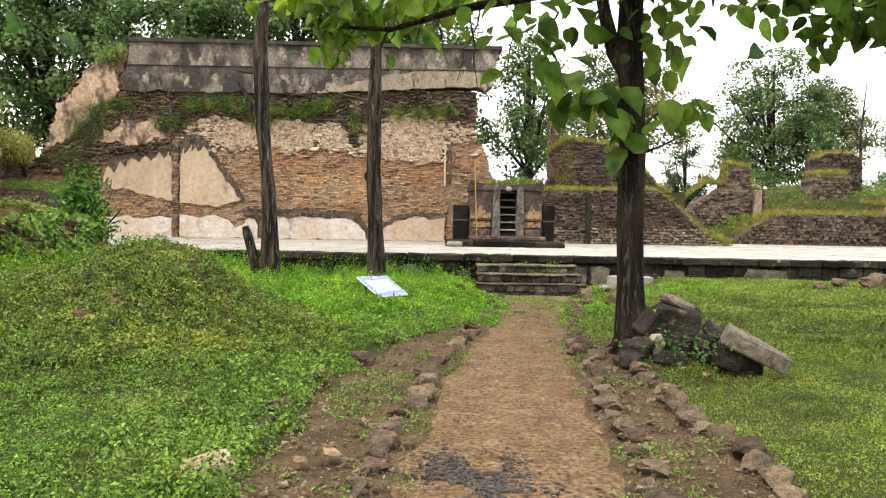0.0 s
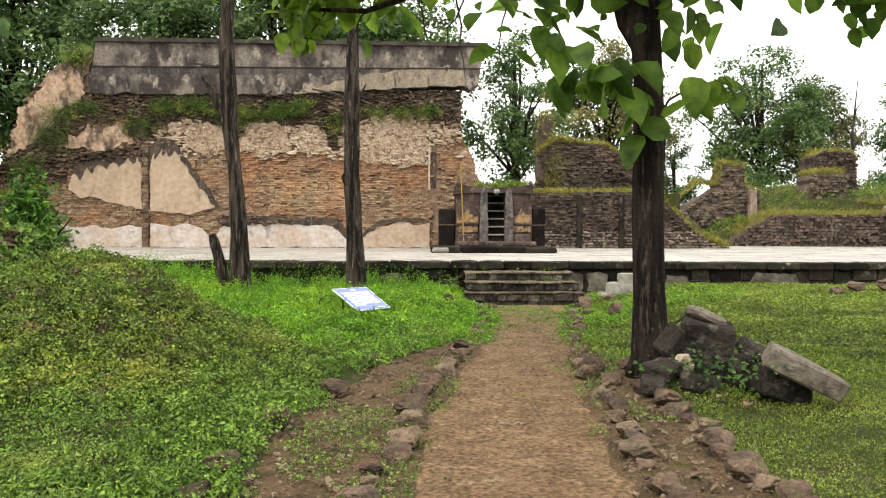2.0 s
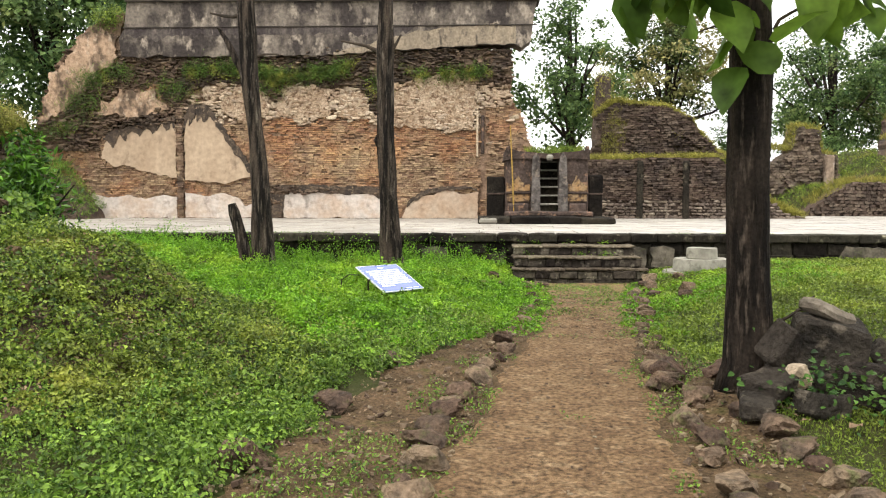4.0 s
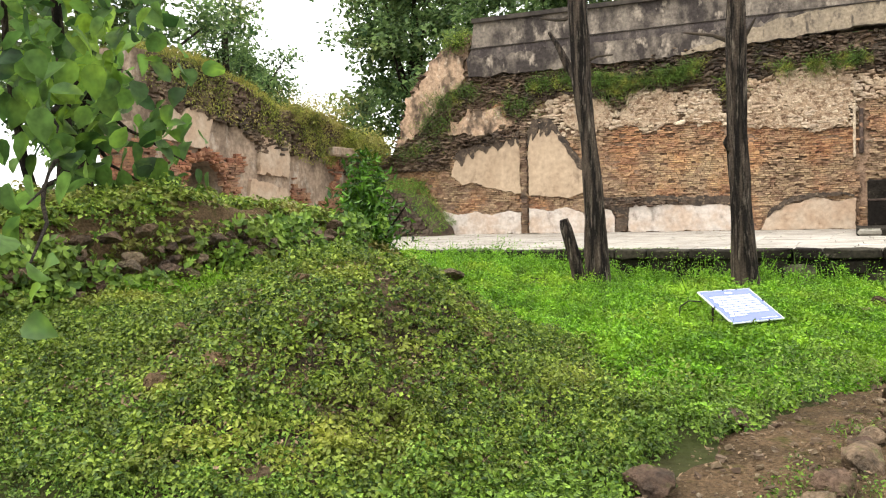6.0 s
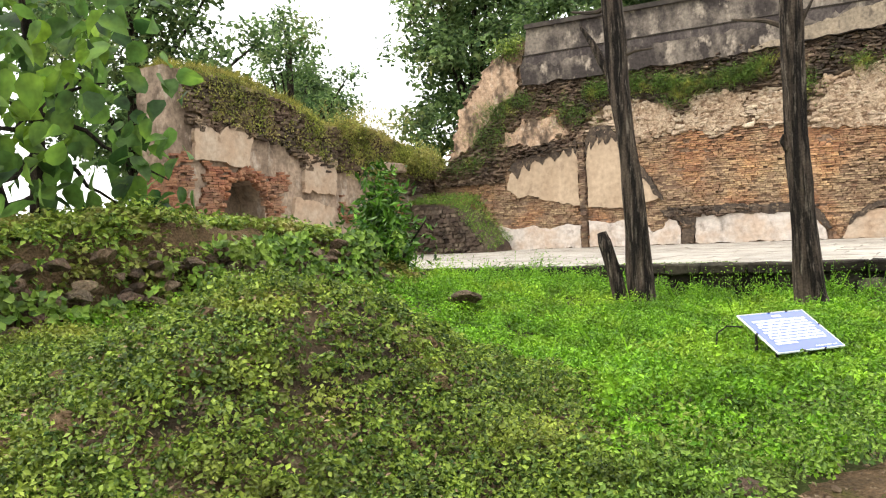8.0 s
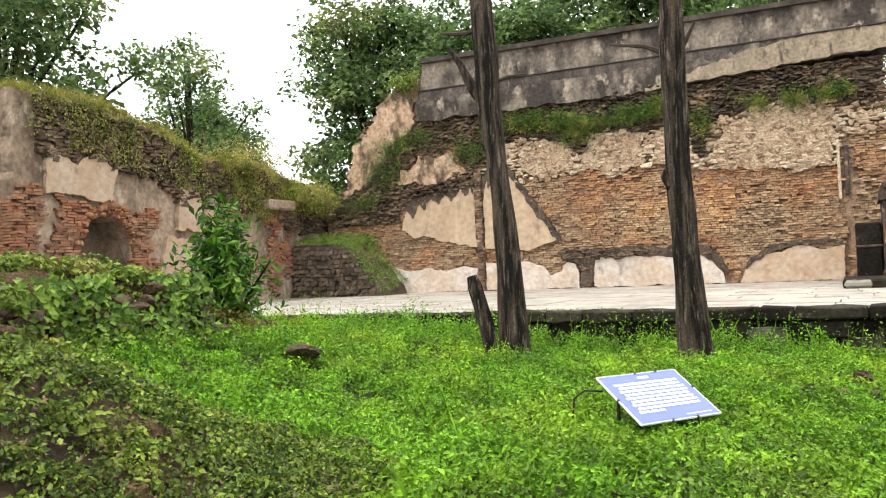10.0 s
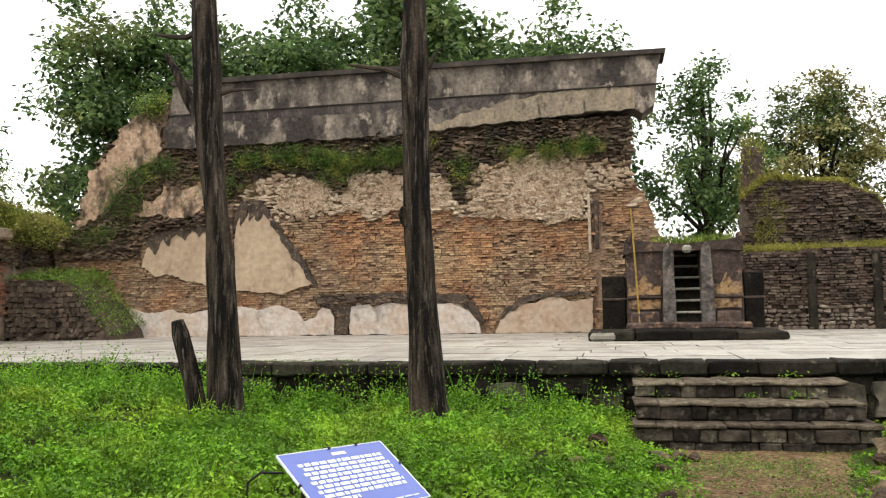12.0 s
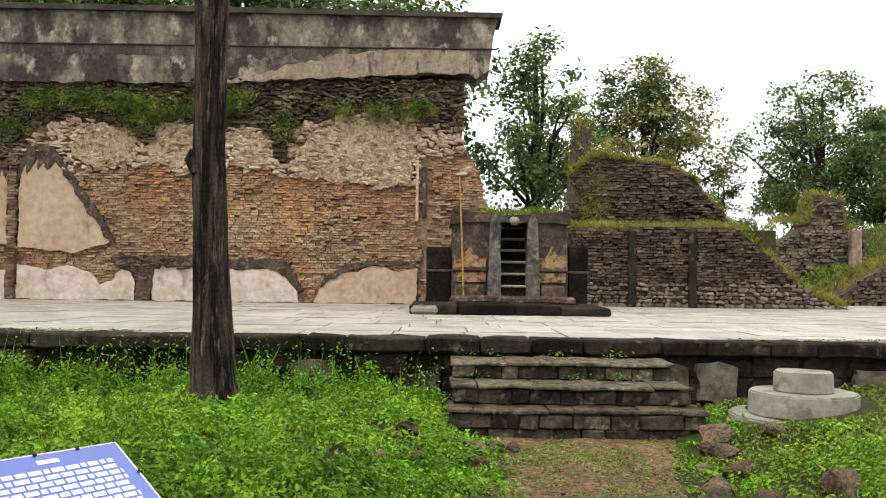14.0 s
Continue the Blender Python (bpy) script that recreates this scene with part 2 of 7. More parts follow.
M_SLOPE = material("streaked_tan_plaster", (0.40, 0.275, 0.185), (0.10, 0.072, 0.052), (0.45, 0.35, 0.26), s1=1.9, s2=10, bump=0.9, bump_scale=7, fine=0.38, cover=(0.46, 0.60), stretch=(1.2, 1.2, 0.75), dist=0.05)
M_TWIG = material("bare_twig", (0.066, 0.0495, 0.0363), (0.0396, 0.0317, 0.0264), s1=6, s2=30, bump=0.4)
M_DEADLEAF = material("fallen_dry_leaf", (0.26, 0.18, 0.115), (0.15, 0.10, 0.062), s1=6, s2=30, bump=0.3)

# ---------------------------------------------------------------- mesh tools
RNG = np.random.default_rng(7)


def fast_mesh(name, verts, faces, mat, smooth=False):
    """A mesh from an array of vertices and an array of equal-sided faces."""
    verts, faces = np.asarray(verts, np.float32), np.asarray(faces, np.int32)
    me = bpy.data.meshes.new(name)
    k = faces.shape[1]
    me.vertices.add(len(verts))
    me.vertices.foreach_set("co", verts.ravel())
    me.loops.add(faces.size)
    me.loops.foreach_set("vertex_index", faces.ravel())
    me.polygons.add(len(faces))
    me.polygons.foreach_set("loop_start", np.arange(0, faces.size, k, dtype=np.int32))
    me.polygons.foreach_set("use_smooth", np.full(len(faces), smooth))
    me.materials.append(mat)
    me.update(calc_edges=True)
    return me


def thing(name, label="", category="", at=(0, 0, 0), rz=0.0, group="", kind="", mesh=None):
    ob = new(name, mesh)
    ob.matrix_world = pose(*at, 0, 0, rz)
    return tagged(ob, label, category, group, kind)


def part(name, bm, mat, parent, label="", smooth=False, kind=""):
    """One mesh object under a thing or a part; bm may be a bmesh or a mesh."""
    if isinstance(bm, bmesh.types.BMesh):
        me = bpy.data.meshes.new(name)
        for f in bm.faces:
            f.smooth = smooth
        bm.to_mesh(me)
        bm.free()
        me.materials.append(mat)
    else:
        me = bm
    ob = new(name, me)
    ob.parent = parent
    return tagged(ob, label, kind=kind)


def wobble(bm, amount, scale, seed=0.0):
    for v in bm.verts:
        v.co += noise.noise_vector(v.co * scale + Vector((seed, seed * 1.7, 3.1))) * amount


def box(sx, sy, sz, at=(0, 0, 0), bevel=0.0, bm=None, cuts=0, rot=None):
    """A box with its base centre at `at`, edges bevelled."""
    own = bmesh.new()
    bmesh.ops.create_cube(own, size=1)
    bmesh.ops.scale(own, vec=(sx, sy, sz), verts=own.verts)
    if cuts:
        bmesh.ops.subdivide_edges(own, edges=own.edges, cuts=cuts, use_grid_fill=True)
    if bevel:
        bmesh.ops.bevel(own, geom=[e for e in own.edges if len(e.link_faces) == 2 and e.calc_face_angle(0) > 0.5], offset=bevel, segments=1, affect="EDGES")
    m = Matrix.Translation(Vector(at) + Vector((0, 0, sz / 2)))
    if rot:
        m = m @ Euler([radians(a) for a in rot]).to_matrix().to_4x4()
    bmesh.ops.transform(own, matrix=m, verts=own.verts)
    if bm is None:
        return own
    me = bpy.data.meshes.new("tmp")
    own.to_mesh(me)
    bm.from_mesh(me)
    own.free()
    bpy.data.meshes.remove(me)
    return bm


def tube(points, radii, sides=8, knobbly=0.0, seed=0.0):
    """A tapered limb through the points."""
    bm = bmesh.new()
    pts = [Vector(p) for p in points]
    rings = []
    for i, p in enumerate(pts):
        d = (pts[min(i + 1, len(pts) - 1)] - pts[max(i - 1, 0)]).normalized()
        u = d.cross(Vector((0.3, 1, 0.1))).normalized()
        w = d.cross(u)
        ring = []
        for k in range(sides):
            a = 2 * math.pi * k / sides
            r = radii[i] * (1 + knobbly * 0.5 * noise.noise(Vector((math.cos(a) * 5.5, math.sin(a) * 5.5 + seed, p.z * 0.45))) + knobbly * noise.noise(Vector((math.cos(a) * 1.5 + seed, math.sin(a) * 1.5, p.z * 1.3))))
            ring.append(bm.verts.new(p + (u * math.cos(a) + w * math.sin(a)) * r))
        rings.append(ring)
    for a, b in zip(rings, rings[1:]):
        for k in range(sides):
            bm.faces.new((a[k], a[(k + 1) % sides], b[(k + 1) % sides], b[k]))
    bm.faces.new(rings[0][::-1])
    bm.faces.new(rings[-1])
    return bm


def curve_points(a, b, n=8, bend=0.3, seed=1.0):
    a, b = Vector(a), Vector(b)
    out = []
    for i in range(n + 1):
        t = i / n
        out.append(a.lerp(b, t) + noise.noise_vector(Vector((t * 2.3 + seed, seed * 3.1, 0))) * bend * math.sin(math.pi * min(t * 1.0, 1)) )
    return out


BOX_F = np.array([[0, 1, 5, 4], [1, 3, 7, 5], [3, 2, 6, 7], [2, 0, 4, 6], [4, 5, 7, 6], [0, 2, 3, 1]])


def boxes(centres, sizes, jitter=0.0, spin=0.0, facing="y"):
    """Vertices and faces of many boxes with uneven corners, each turned a little in the wall's plane."""
    c, s = np.asarray(centres, float), np.asarray(sizes, float)
    corner = np.array([[x, y, z] for z in (-0.5, 0.5) for y in (-0.5, 0.5) for x in (-0.5, 0.5)])
    v = corner[None] * s[:, None] * (1 + jitter * RNG.uniform(-1, 1, (len(c), 8, 3)))
    if spin:
        a = RNG.normal(0, math.radians(spin), len(c))[:, None]
        k = 0 if facing == "y" else 1
        h, z = v[:, :, k].copy(), v[:, :, 2].copy()
        v[:, :, k], v[:, :, 2] = h * np.cos(a) - z * np.sin(a), h * np.sin(a) + z * np.cos(a)
    v = v + c[:, None]
    f = BOX_F[None] + 8 * np.arange(len(c))[:, None, None]
    return v.reshape(-1, 3), f.reshape(-1, 4)


def rounded(centres, sizes, jitter=0.25, spin=8.0):
    """Vertices and faces of many rounded, uneven stones."""
    c, s = np.asarray(centres, float), np.asarray(sizes, float)
    g = np.array([-1.0, -0.45, 0.45, 1.0])
    ids, pts = {}, []
    for i in range(4):
        for j in range(4):
            for k in range(4):
                if i in (0, 3) or j in (0, 3) or k in (0, 3):
                    ids[i, j, k] = len(pts)
                    pts.append((g[i], g[j], g[k]))
    pts = np.array(pts)
    pts = 0.55 * pts / (np.abs(pts) ** 4).sum(1)[:, None] ** 0.25
    faces = []
    for a in range(3):
        for e in (0, 3):
            for i in range(3):
                for j in range(3):
                    q = [(i, j), (i + 1, j), (i + 1, j + 1), (i, j + 1)]
                    f = [ids[tuple(np.insert(p, a, e))] for p in q]
                    faces.append(f if (e == 3) == (a != 1) else f[::-1])
    m = len(pts)
    wave = RNG.normal(size=(len(c), 3, 3)) * jitter
    v = pts[None] * (1 + np.einsum("vk,nkl->nvl", pts * 1.4, wave)) * s[:, None]
    a = RNG.normal(0, math.radians(spin), len(c))[:, None]
    h, z = v[:, :, 0].copy(), v[:, :, 2].copy()
    v[:, :, 0], v[:, :, 2] = h * np.cos(a) - z * np.sin(a), h * np.sin(a) + z * np.cos(a)
    v = v + c[:, None]
    f = np.array(faces)[None] + m * np.arange(len(c))[:, None, None]
    return v.reshape(-1, 3), f.reshape(-1, 4)


def leaves(pos, normal, size, ratio=0.55, droop=0.15, tip=None):
    """Four-cornered leaves at the places given, each lying across its normal and pointing its own way."""
    n = len(pos)
    nn = normal / np.linalg.norm(normal, axis=1)[:, None]
    d = RNG.normal(size=(n, 3)) if tip is None else tip + RNG.normal(size=(n, 3)) * 0.35
    d -= (d * nn).sum(1)[:, None] * nn
    d /= np.linalg.norm(d, axis=1)[:, None] + 1e-9
    w = np.cross(nn, d)
    L = (size * np.ones(n))[:, None]
    tipv = pos + d * L - nn * L * droop
    mid = pos + d * L * 0.5
    v = np.stack([pos, mid + w * L * ratio * 0.5, tipv, mid - w * L * ratio * 0.5], 1)
    return v.reshape(-1, 3), np.arange(4 * n).reshape(-1, 4)


def blades(pos, height, width, lean=0.35, clump_dir=None):
    """Grass blades: narrow tapered four-cornered strips that lean over."""
    n = len(pos)
    a = RNG.uniform(0, 2 * math.pi, n)
    side = np.stack([np.cos(a), np.sin(a), np.zeros(n)], 1)
    b = RNG.uniform(0, 2 * math.pi, n)
    out = np.stack([np.cos(b), np.sin(b), np.zeros(n)], 1) * (lean * RNG.uniform(0.2, 1, n))[:, None]
    h = (height * RNG.uniform(0.5, 1.15, n))[:, None]
    up = np.array([0, 0, 1.0])
    w = (width * np.ones(n))[:, None]
    v = np.stack([pos - side * w / 2, pos + side * w / 2, pos + (up * 0.97 + out * 1.0) * h * 0.6 + side * w * 0.35, pos + (up * 0.95 + out * 1.15) * h], 1)
    return v.reshape(-1, 3), np.arange(4 * n).reshape(-1, 4)


def join_arrays(*sets):
    vs, fs, base = [], [], 0
    for v, f in sets:
        vs.append(v)
        fs.append(np.asarray(f) + base)
        base += len(v)
    return np.concatenate(vs), np.concatenate(fs)


def hash_noise(x, y, scale, seed=0.0):
    """Smooth value noise on arrays."""
    x, y = np.asarray(x) * scale + seed * 13.7, np.asarray(y) * scale + seed * 7.1
    xi, yi = np.floor(x), np.floor(y)
    fx, fy = x - xi, y - yi
    fx, fy = fx * fx * (3 - 2 * fx), fy * fy * (3 - 2 * fy)

    def r(a, b):
        s = np.sin(a * 127.1 + b * 311.7) * 43758.5453
        return s - np.floor(s)
    return (r(xi, yi) * (1 - fx) + r(xi + 1, yi) * fx) * (1 - fy) + (r(xi, yi + 1) * (1 - fx) + r(xi + 1, yi + 1) * fx) * fy - 0.5


def fbm(x, y, scale, seed=0.0):
    return hash_noise(x, y, scale, seed) + 0.5 * hash_noise(x, y, scale * 2.1, seed + 1) + 0.25 * hash_noise(x, y, scale * 4.3, seed + 2)


def smooth(x, a, b):
    t = np.clip((np.asarray(x, float) - a) / (b - a), 0, 1)
    return t * t * (3 - 2 * t)

# ---------------------------------------------------------------- lie of the land
PLAT_Z, PLAT_Y, FACADE_Y = 0.74, 18.27, 29.63


def path_left(y):
    return np.interp(y, [-30, 3.4, 4.75, 7.1, 9.07, 10.8, 13.6, 17], [-0.3, -0.21, -0.12, 0.16, 0.43, 0.77, 1.17, 1.15])


def path_right(y):
    return np.interp(y, [-30, 3.3, 4.2, 6.1, 9.7, 14.3, 17], [1.1, 1.11, 1.16, 1.31, 1.69, 2.35, 2.95])


def shoulder_left(y):
    return np.interp(y, [-30, 3, 5.9, 7.7, 9.4, 11.5, 17], [-1.2, -1.16, -1.13, -0.85, -0.45, 0.45, 1.1])


def shoulder_right(y):
    return np.interp(y, [-30, 3, 7.3, 8.6, 10.5, 14.3, 17], [2.0, 2.0, 2.2, 2.35, 2.0, 2.45, 2.97])


def ground_z(x, y):
    x, y = np.asarray(x, float), np.asarray(y, float)
    dx, dy = x + 3.25, y - 8.75
    mound = 0.98 * np.exp(-(dx / np.where(dx > 0, 1.0, 1.5)) ** 2 - (dy / np.where(dy > 0, 1.5, 2.0)) ** 2)
    west = 0.58 * smooth(-x, 3.2, 6.4) * smooth(y, 3.0, 7.5) * (1 - 0.35 * smooth(y, 11.5, 17))
    left = 0.16 * smooth(-(x - shoulder_left(y)), -0.1, 1.2) * smooth(y, 4, 11)
    right = (0.25 * smooth(x - shoulder_right(y), -0.1, 2.5)) * smooth(y, 6, 17)
    tree = 0.20 * np.exp(-((x - 2.35) / 0.55) ** 2 - ((y - 7.7) / 0.8) ** 2)
    rough = 0.05 * fbm(x, y, 0.9, 3) * smooth(np.maximum(path_left(y) - x, x - path_right(y)), 0.1, 0.8)
    base = 0.10 * np.exp(-(((x - 4.12) / 0.95) ** 2 + ((y - 17.0) / 0.95) ** 2) ** 2)
    dip = -0.09 * smooth(y, 12.5, 16.2) * np.exp(-((x - 2.0) / 1.25) ** 4)
    return dip + mound + west + left + right + tree + rough + base


def build_ground():
    fine = np.arange(-16, 16.01, 0.16)
    xs = np.concatenate([[-600, -300, -150, -80, -45, -28, -20], fine, [20, 28, 45, 80, 150, 300, 600]])
    ys = np.concatenate([[-600, -300, -120, -50, -25, -14, -8], np.arange(-4, 18.6, 0.16), [20, 24, 30, 40, 60, 100, 180, 320, 700]])
    X, Y = np.meshgrid(xs, ys)
    Z = ground_z(X, np.clip(Y, -8, 30)) * np.where((np.abs(X) > 40) | (Y > 45) | (Y < -20), 0.0, 1.0)
    nx, ny = len(xs), len(ys)
    idx = np.arange(nx * ny).reshape(ny, nx)
    f = np.stack([idx[:-1, :-1], idx[:-1, 1:], idx[1:, 1:], idx[1:, :-1]], -1).reshape(-1, 4)
    me = fast_mesh("ground", np.stack([X, Y, Z], -1).reshape(-1, 3), f, M_GROUND, True)
    thing("ground", "uneven grassy ground of the ruin's forecourt with a low mound", "ground", kind="structure", mesh=me)

    def strip(name, left, right, lift, mat, label, y0, y1, wob):
        yy = np.arange(y0, y1, 0.09)
        u = np.linspace(0, 1, 22)
        Yv, U = np.meshgrid(yy, u, indexing="ij")
        a = left(yy) + wob * (fbm(yy, yy * 0, 2.2, 5) + 0.5 * fbm(yy, yy * 0, 7.0, 6))
        b = right(yy) + wob * (fbm(yy, yy * 0, 2.0, 9) + 0.5 * fbm(yy, yy * 0, 6.5, 8))
        Xv = a[:, None] + (b - a)[:, None] * U
        Zv = ground_z(Xv, Yv) + lift + 0.02 * fbm(Xv, Yv, 3.0, 4) - 0.03 * (np.abs(U - 0.5) > 0.49)
        k = np.arange(Xv.size).reshape(Xv.shape)
        ff = np.stack([k[:-1, :-1], k[:-1, 1:], k[1:, 1:], k[1:, :-1]], -1).reshape(-1, 4)
        thing(name, label, "path", kind="structure", mesh=fast_mesh(name, np.stack([Xv, Yv, Zv], -1).reshape(-1, 3), ff, mat, True))
    strip("path_shoulder", shoulder_left, shoulder_right, 0.012, M_SHOULDER, "strip of loose dark earth along the footpath", -12, 16.6, 0.22)
    strip("path", path_left, path_right, 0.028, M_PATH, "trodden brown earth footpath leading to stone steps", -12, 16.9, 0.17)

build_ground()

# ---------------------------------------------------------------- terrace and steps
def stone_mesh(name, seed, mat, flat=0.6, detail=3):
    """A rough field stone about one unit across."""
    bm = bmesh.new()
    bmesh.ops.create_icosphere(bm, subdivisions=detail, radius=0.5)
    for v in bm.verts:
        d = v.co.normalized()
        v.co *= 1.1 + 0.6 * noise.noise(d * 1.3 + Vector((seed * 5.1, seed, 0))) + 0.25 * noise.noise(d * 3.1 + Vector((seed, 2, 1)))
        for q in range(7):
            cut = Vector((math.sin(seed * 12.9 + q * 4.1), math.cos(seed * 7.3 + q * 2.7), math.sin(seed * 3.3 + q * 1.9))).normalized()
            over = v.co.dot(cut) - (0.30 + 0.05 * (q % 3))
            if over > 0:
                v.co -= cut * over
        for ax, lim in ((0, 0.46), (1, 0.44), (2, 0.38)):
            v.co[ax] = max(-lim, min(lim, v.co[ax]))
        v.co *= 1 + 0.09 * noise.noise(d * 6.3 + Vector((seed, 4, 1)))
        v.co.z *= flat
    me = bpy.data.meshes.new(name)
    bm.to_mesh(me)
    bm.free()
    me.materials.append(mat)
    return me


STONES = [stone_mesh("stone", k + 1.0, M_STONE) for k in range(6)]


def block_mesh(name, sx, sy, sz, seed, mat, bevel=0.025, wob=0.02):
    bm = box(sx, sy, sz, (0, 0, 0), bevel, cuts=2)
    wobble(bm, wob, 3.5, seed)
    me = bpy.data.meshes.new(name)
    bm.to_mesh(me)
    bm.free()
    me.materials.append(mat)
    return me


def ragged(poly, step=0.09, amount=0.06, seed=0.0):
    """The outline with extra points, moved about so that it looks broken."""
    out = []
    for (x0, z0), (x1, z1) in zip(poly, poly[1:] + poly[:1]):
        n = max(1, int(math.hypot(x1 - x0, z1 - z0) / step))
        for i in range(n):
            t = i / n
            x, z = x0 + (x1 - x0) * t, z0 + (z1 - z0) * t
            d = noise.noise_vector(Vector((x * 2.1 + seed, z * 2.1, seed))) + 0.6 * noise.noise_vector(Vector((x * 6 + seed, z * 6, seed))) + 0.4 * noise.noise_vector(Vector((x * 14 + seed, z * 14, seed)))
            out.append((x + d.x * amount, z + d.y * amount))
    return out


def slab(poly, y_front, thick, axis="y", bevel=0.0):
    """A flat piece with the outline given, standing up; its face at y_front (or x, for the other axis)."""
    bm = bmesh.new()
    def at(u, z, d):
        return (u, d, z) if axis == "y" else (d, u, z)
    front = [bm.verts.new(at(u, z, y_front)) for u, z in poly]
    back = [bm.verts.new(at(u, z, y_front + thick)) for u, z in poly]
    bm.faces.new(front)
    bm.faces.new(back[::-1])
    for i in range(len(poly)):
        j = (i + 1) % len(poly)
        bm.faces.new((front[j], front[i], back[i], back[j]))
    bmesh.ops.recalc_face_normals(bm, faces=bm.faces)
    return bm


def build_terrace():
    plat = thing("terrace", "raised stone terrace with blackened front and pale wet paving", "terrace", kind="structure")
    bm = box(62, 27.6, PLAT_Z + 0.35, (9, PLAT_Y + 0.12 + 13.8, -0.4))
    part("core", bm, M_EDGE, plat)
    # pale flags on top
    cs, ss = [], []
    y = PLAT_Y + 0.42
    while y < 45:
        d = RNG.uniform(0.55, 0.95)
        x = -16.0 + RNG.uniform(0, 0.6)
        while x < (17 if y < 33 else 26):
            w = RNG.uniform(0.6, 1.3)
            cs.append((x + w / 2, y + d / 2, PLAT_Z - 0.03 + RNG.uniform(-0.004, 0.006)))
            ss.append((w - 0.02, d - 0.02, 0.06))
            x += w
        y += d
    near = [i for i, c in enumerate(cs) if -5 < c[0] < 6.5 and c[1] < 26][:300]
    lib = [fast_mesh("flagstone", *boxes([(0, 0, 0)], [(1, 1, 1)], 0.006), M_PAVE) for _ in range(5)]
    for i in near:
        ob = part("flagstone", lib[i % 5], M_PAVE, plat)
        ob.location, ob.scale = cs[i], ss[i]
    keep = sorted(set(range(len(cs))) - set(near))
    cs, ss = [cs[i] for i in keep], [ss[i] for i in keep]
    part("paving", fast_mesh("paving", *boxes(cs, ss, 0.004), M_PAVE), M_PAVE, plat, "pale worn stone flags, damp and shiny", kind="stuff")
    # coping blocks along the edge and rubble courses under them
    x, k = -16.0, 0
    while x < 18:
        w = random.uniform(0.45, 0.95)
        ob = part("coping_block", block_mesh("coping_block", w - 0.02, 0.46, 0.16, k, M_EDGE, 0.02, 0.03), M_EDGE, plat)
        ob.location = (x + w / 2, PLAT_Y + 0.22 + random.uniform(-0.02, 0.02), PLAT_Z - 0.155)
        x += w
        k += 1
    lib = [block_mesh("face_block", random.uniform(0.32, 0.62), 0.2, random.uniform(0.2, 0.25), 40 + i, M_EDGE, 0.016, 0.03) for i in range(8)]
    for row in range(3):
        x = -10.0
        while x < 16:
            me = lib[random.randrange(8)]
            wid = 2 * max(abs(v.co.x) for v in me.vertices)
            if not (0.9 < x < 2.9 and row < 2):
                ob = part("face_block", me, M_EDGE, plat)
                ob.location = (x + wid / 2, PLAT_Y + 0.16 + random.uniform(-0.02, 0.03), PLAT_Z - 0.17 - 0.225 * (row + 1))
            x += wid + 0.015
    # remains of render on the face
    for k, poly in enumerate(([(3.12, 0.14), (3.4, 0.1), (3.42, 0.48), (3.14, 0.5)], [(3.5, 0.1), (3.95, 0.08), (3.97, 0.44), (3.75, 0.52), (3.5, 0.48)], [(5.2, 0.16), (5.7, 0.14), (5.65, 0.42), (5.25, 0.46)], [(7.0, 0.15), (8.2, 0.15), (8.1, 0.5), (7.2, 0.52)], [(-0.9, 0.1), (-0.4, 0.1), (-0.42, 0.5), (-0.95, 0.45)], [(-6.2, 0.2), (-5.6, 0.2), (-5.7, 0.55), (-6.1, 0.52)])):
        part("render_patch", slab(ragged(poly, 0.06, 0.05, k * 4.1), PLAT_Y - 0.012, 0.1), M_FACEPLASTER, plat, "dirty grey remains of render")
    # steps
    steps = thing("stone_steps", "three worn stone steps up to the terrace", "steps")
    for i, (y0, y1, x0, x1, top) in enumerate(((16.93, 17.5, 0.80, 3.2, 0.19), (17.2, 17.9, 0.82, 3.13, 0.38), (17.68, 18.3, 0.83, 3.09, 0.56))):
        st = new("step")
        st.parent = steps
        part("step_core", box(x1 - x0 - 0.06, y1 - y0 - 0.08, 0.30, ((x0 + x1) / 2, (y0 + y1) / 2 + 0.03, top - 0.36)), M_EDGE, st)
        for row in range(1 if i else 2):
            x = x0 + 0.01
            while x < x1 - 0.05:
                w = min(random.uniform(0.16, 0.42), x1 - x)
                if x1 - x - w < 0.12:
                    w = x1 - x
                hh = random.uniform(0.125, 0.145) if row == 0 else random.uniform(0.11, 0.17)
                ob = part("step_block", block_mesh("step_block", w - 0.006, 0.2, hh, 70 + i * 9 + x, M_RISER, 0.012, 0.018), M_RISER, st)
                ob.location = (x + w / 2, y0 + 0.115 + random.uniform(-0.015, 0.015) + 0.02 * row, top - 0.045 - hh - 0.14 * row)
                x += w
        x = x0 - 0.01
        while x < x1 - 0.05:
            w = min(random.uniform(0.22, 0.62), x1 + 0.01 - x)
            if x1 - x - w < 0.15:
                w = x1 + 0.01 - x
            ob = part("tread_slab", block_mesh("tread_slab", w - 0.004, y1 - y0 + random.uniform(-0.01, 0.03), random.uniform(0.032, 0.042), 90 + i * 9 + x, M_STEP, 0.010, 0.02), M_STEP, st)
            ob.location = (x + w / 2, (y0 + y1) / 2 - 0.01 + random.uniform(-0.015, 0.01), top - 0.038 + random.uniform(-0.006, 0.006))
            x += w
    # stepped round base
    ped = thing("round_pedestal", "stepped round cement pedestal on the grass beside steps", "pedestal", (4.18, 17.15, 0))
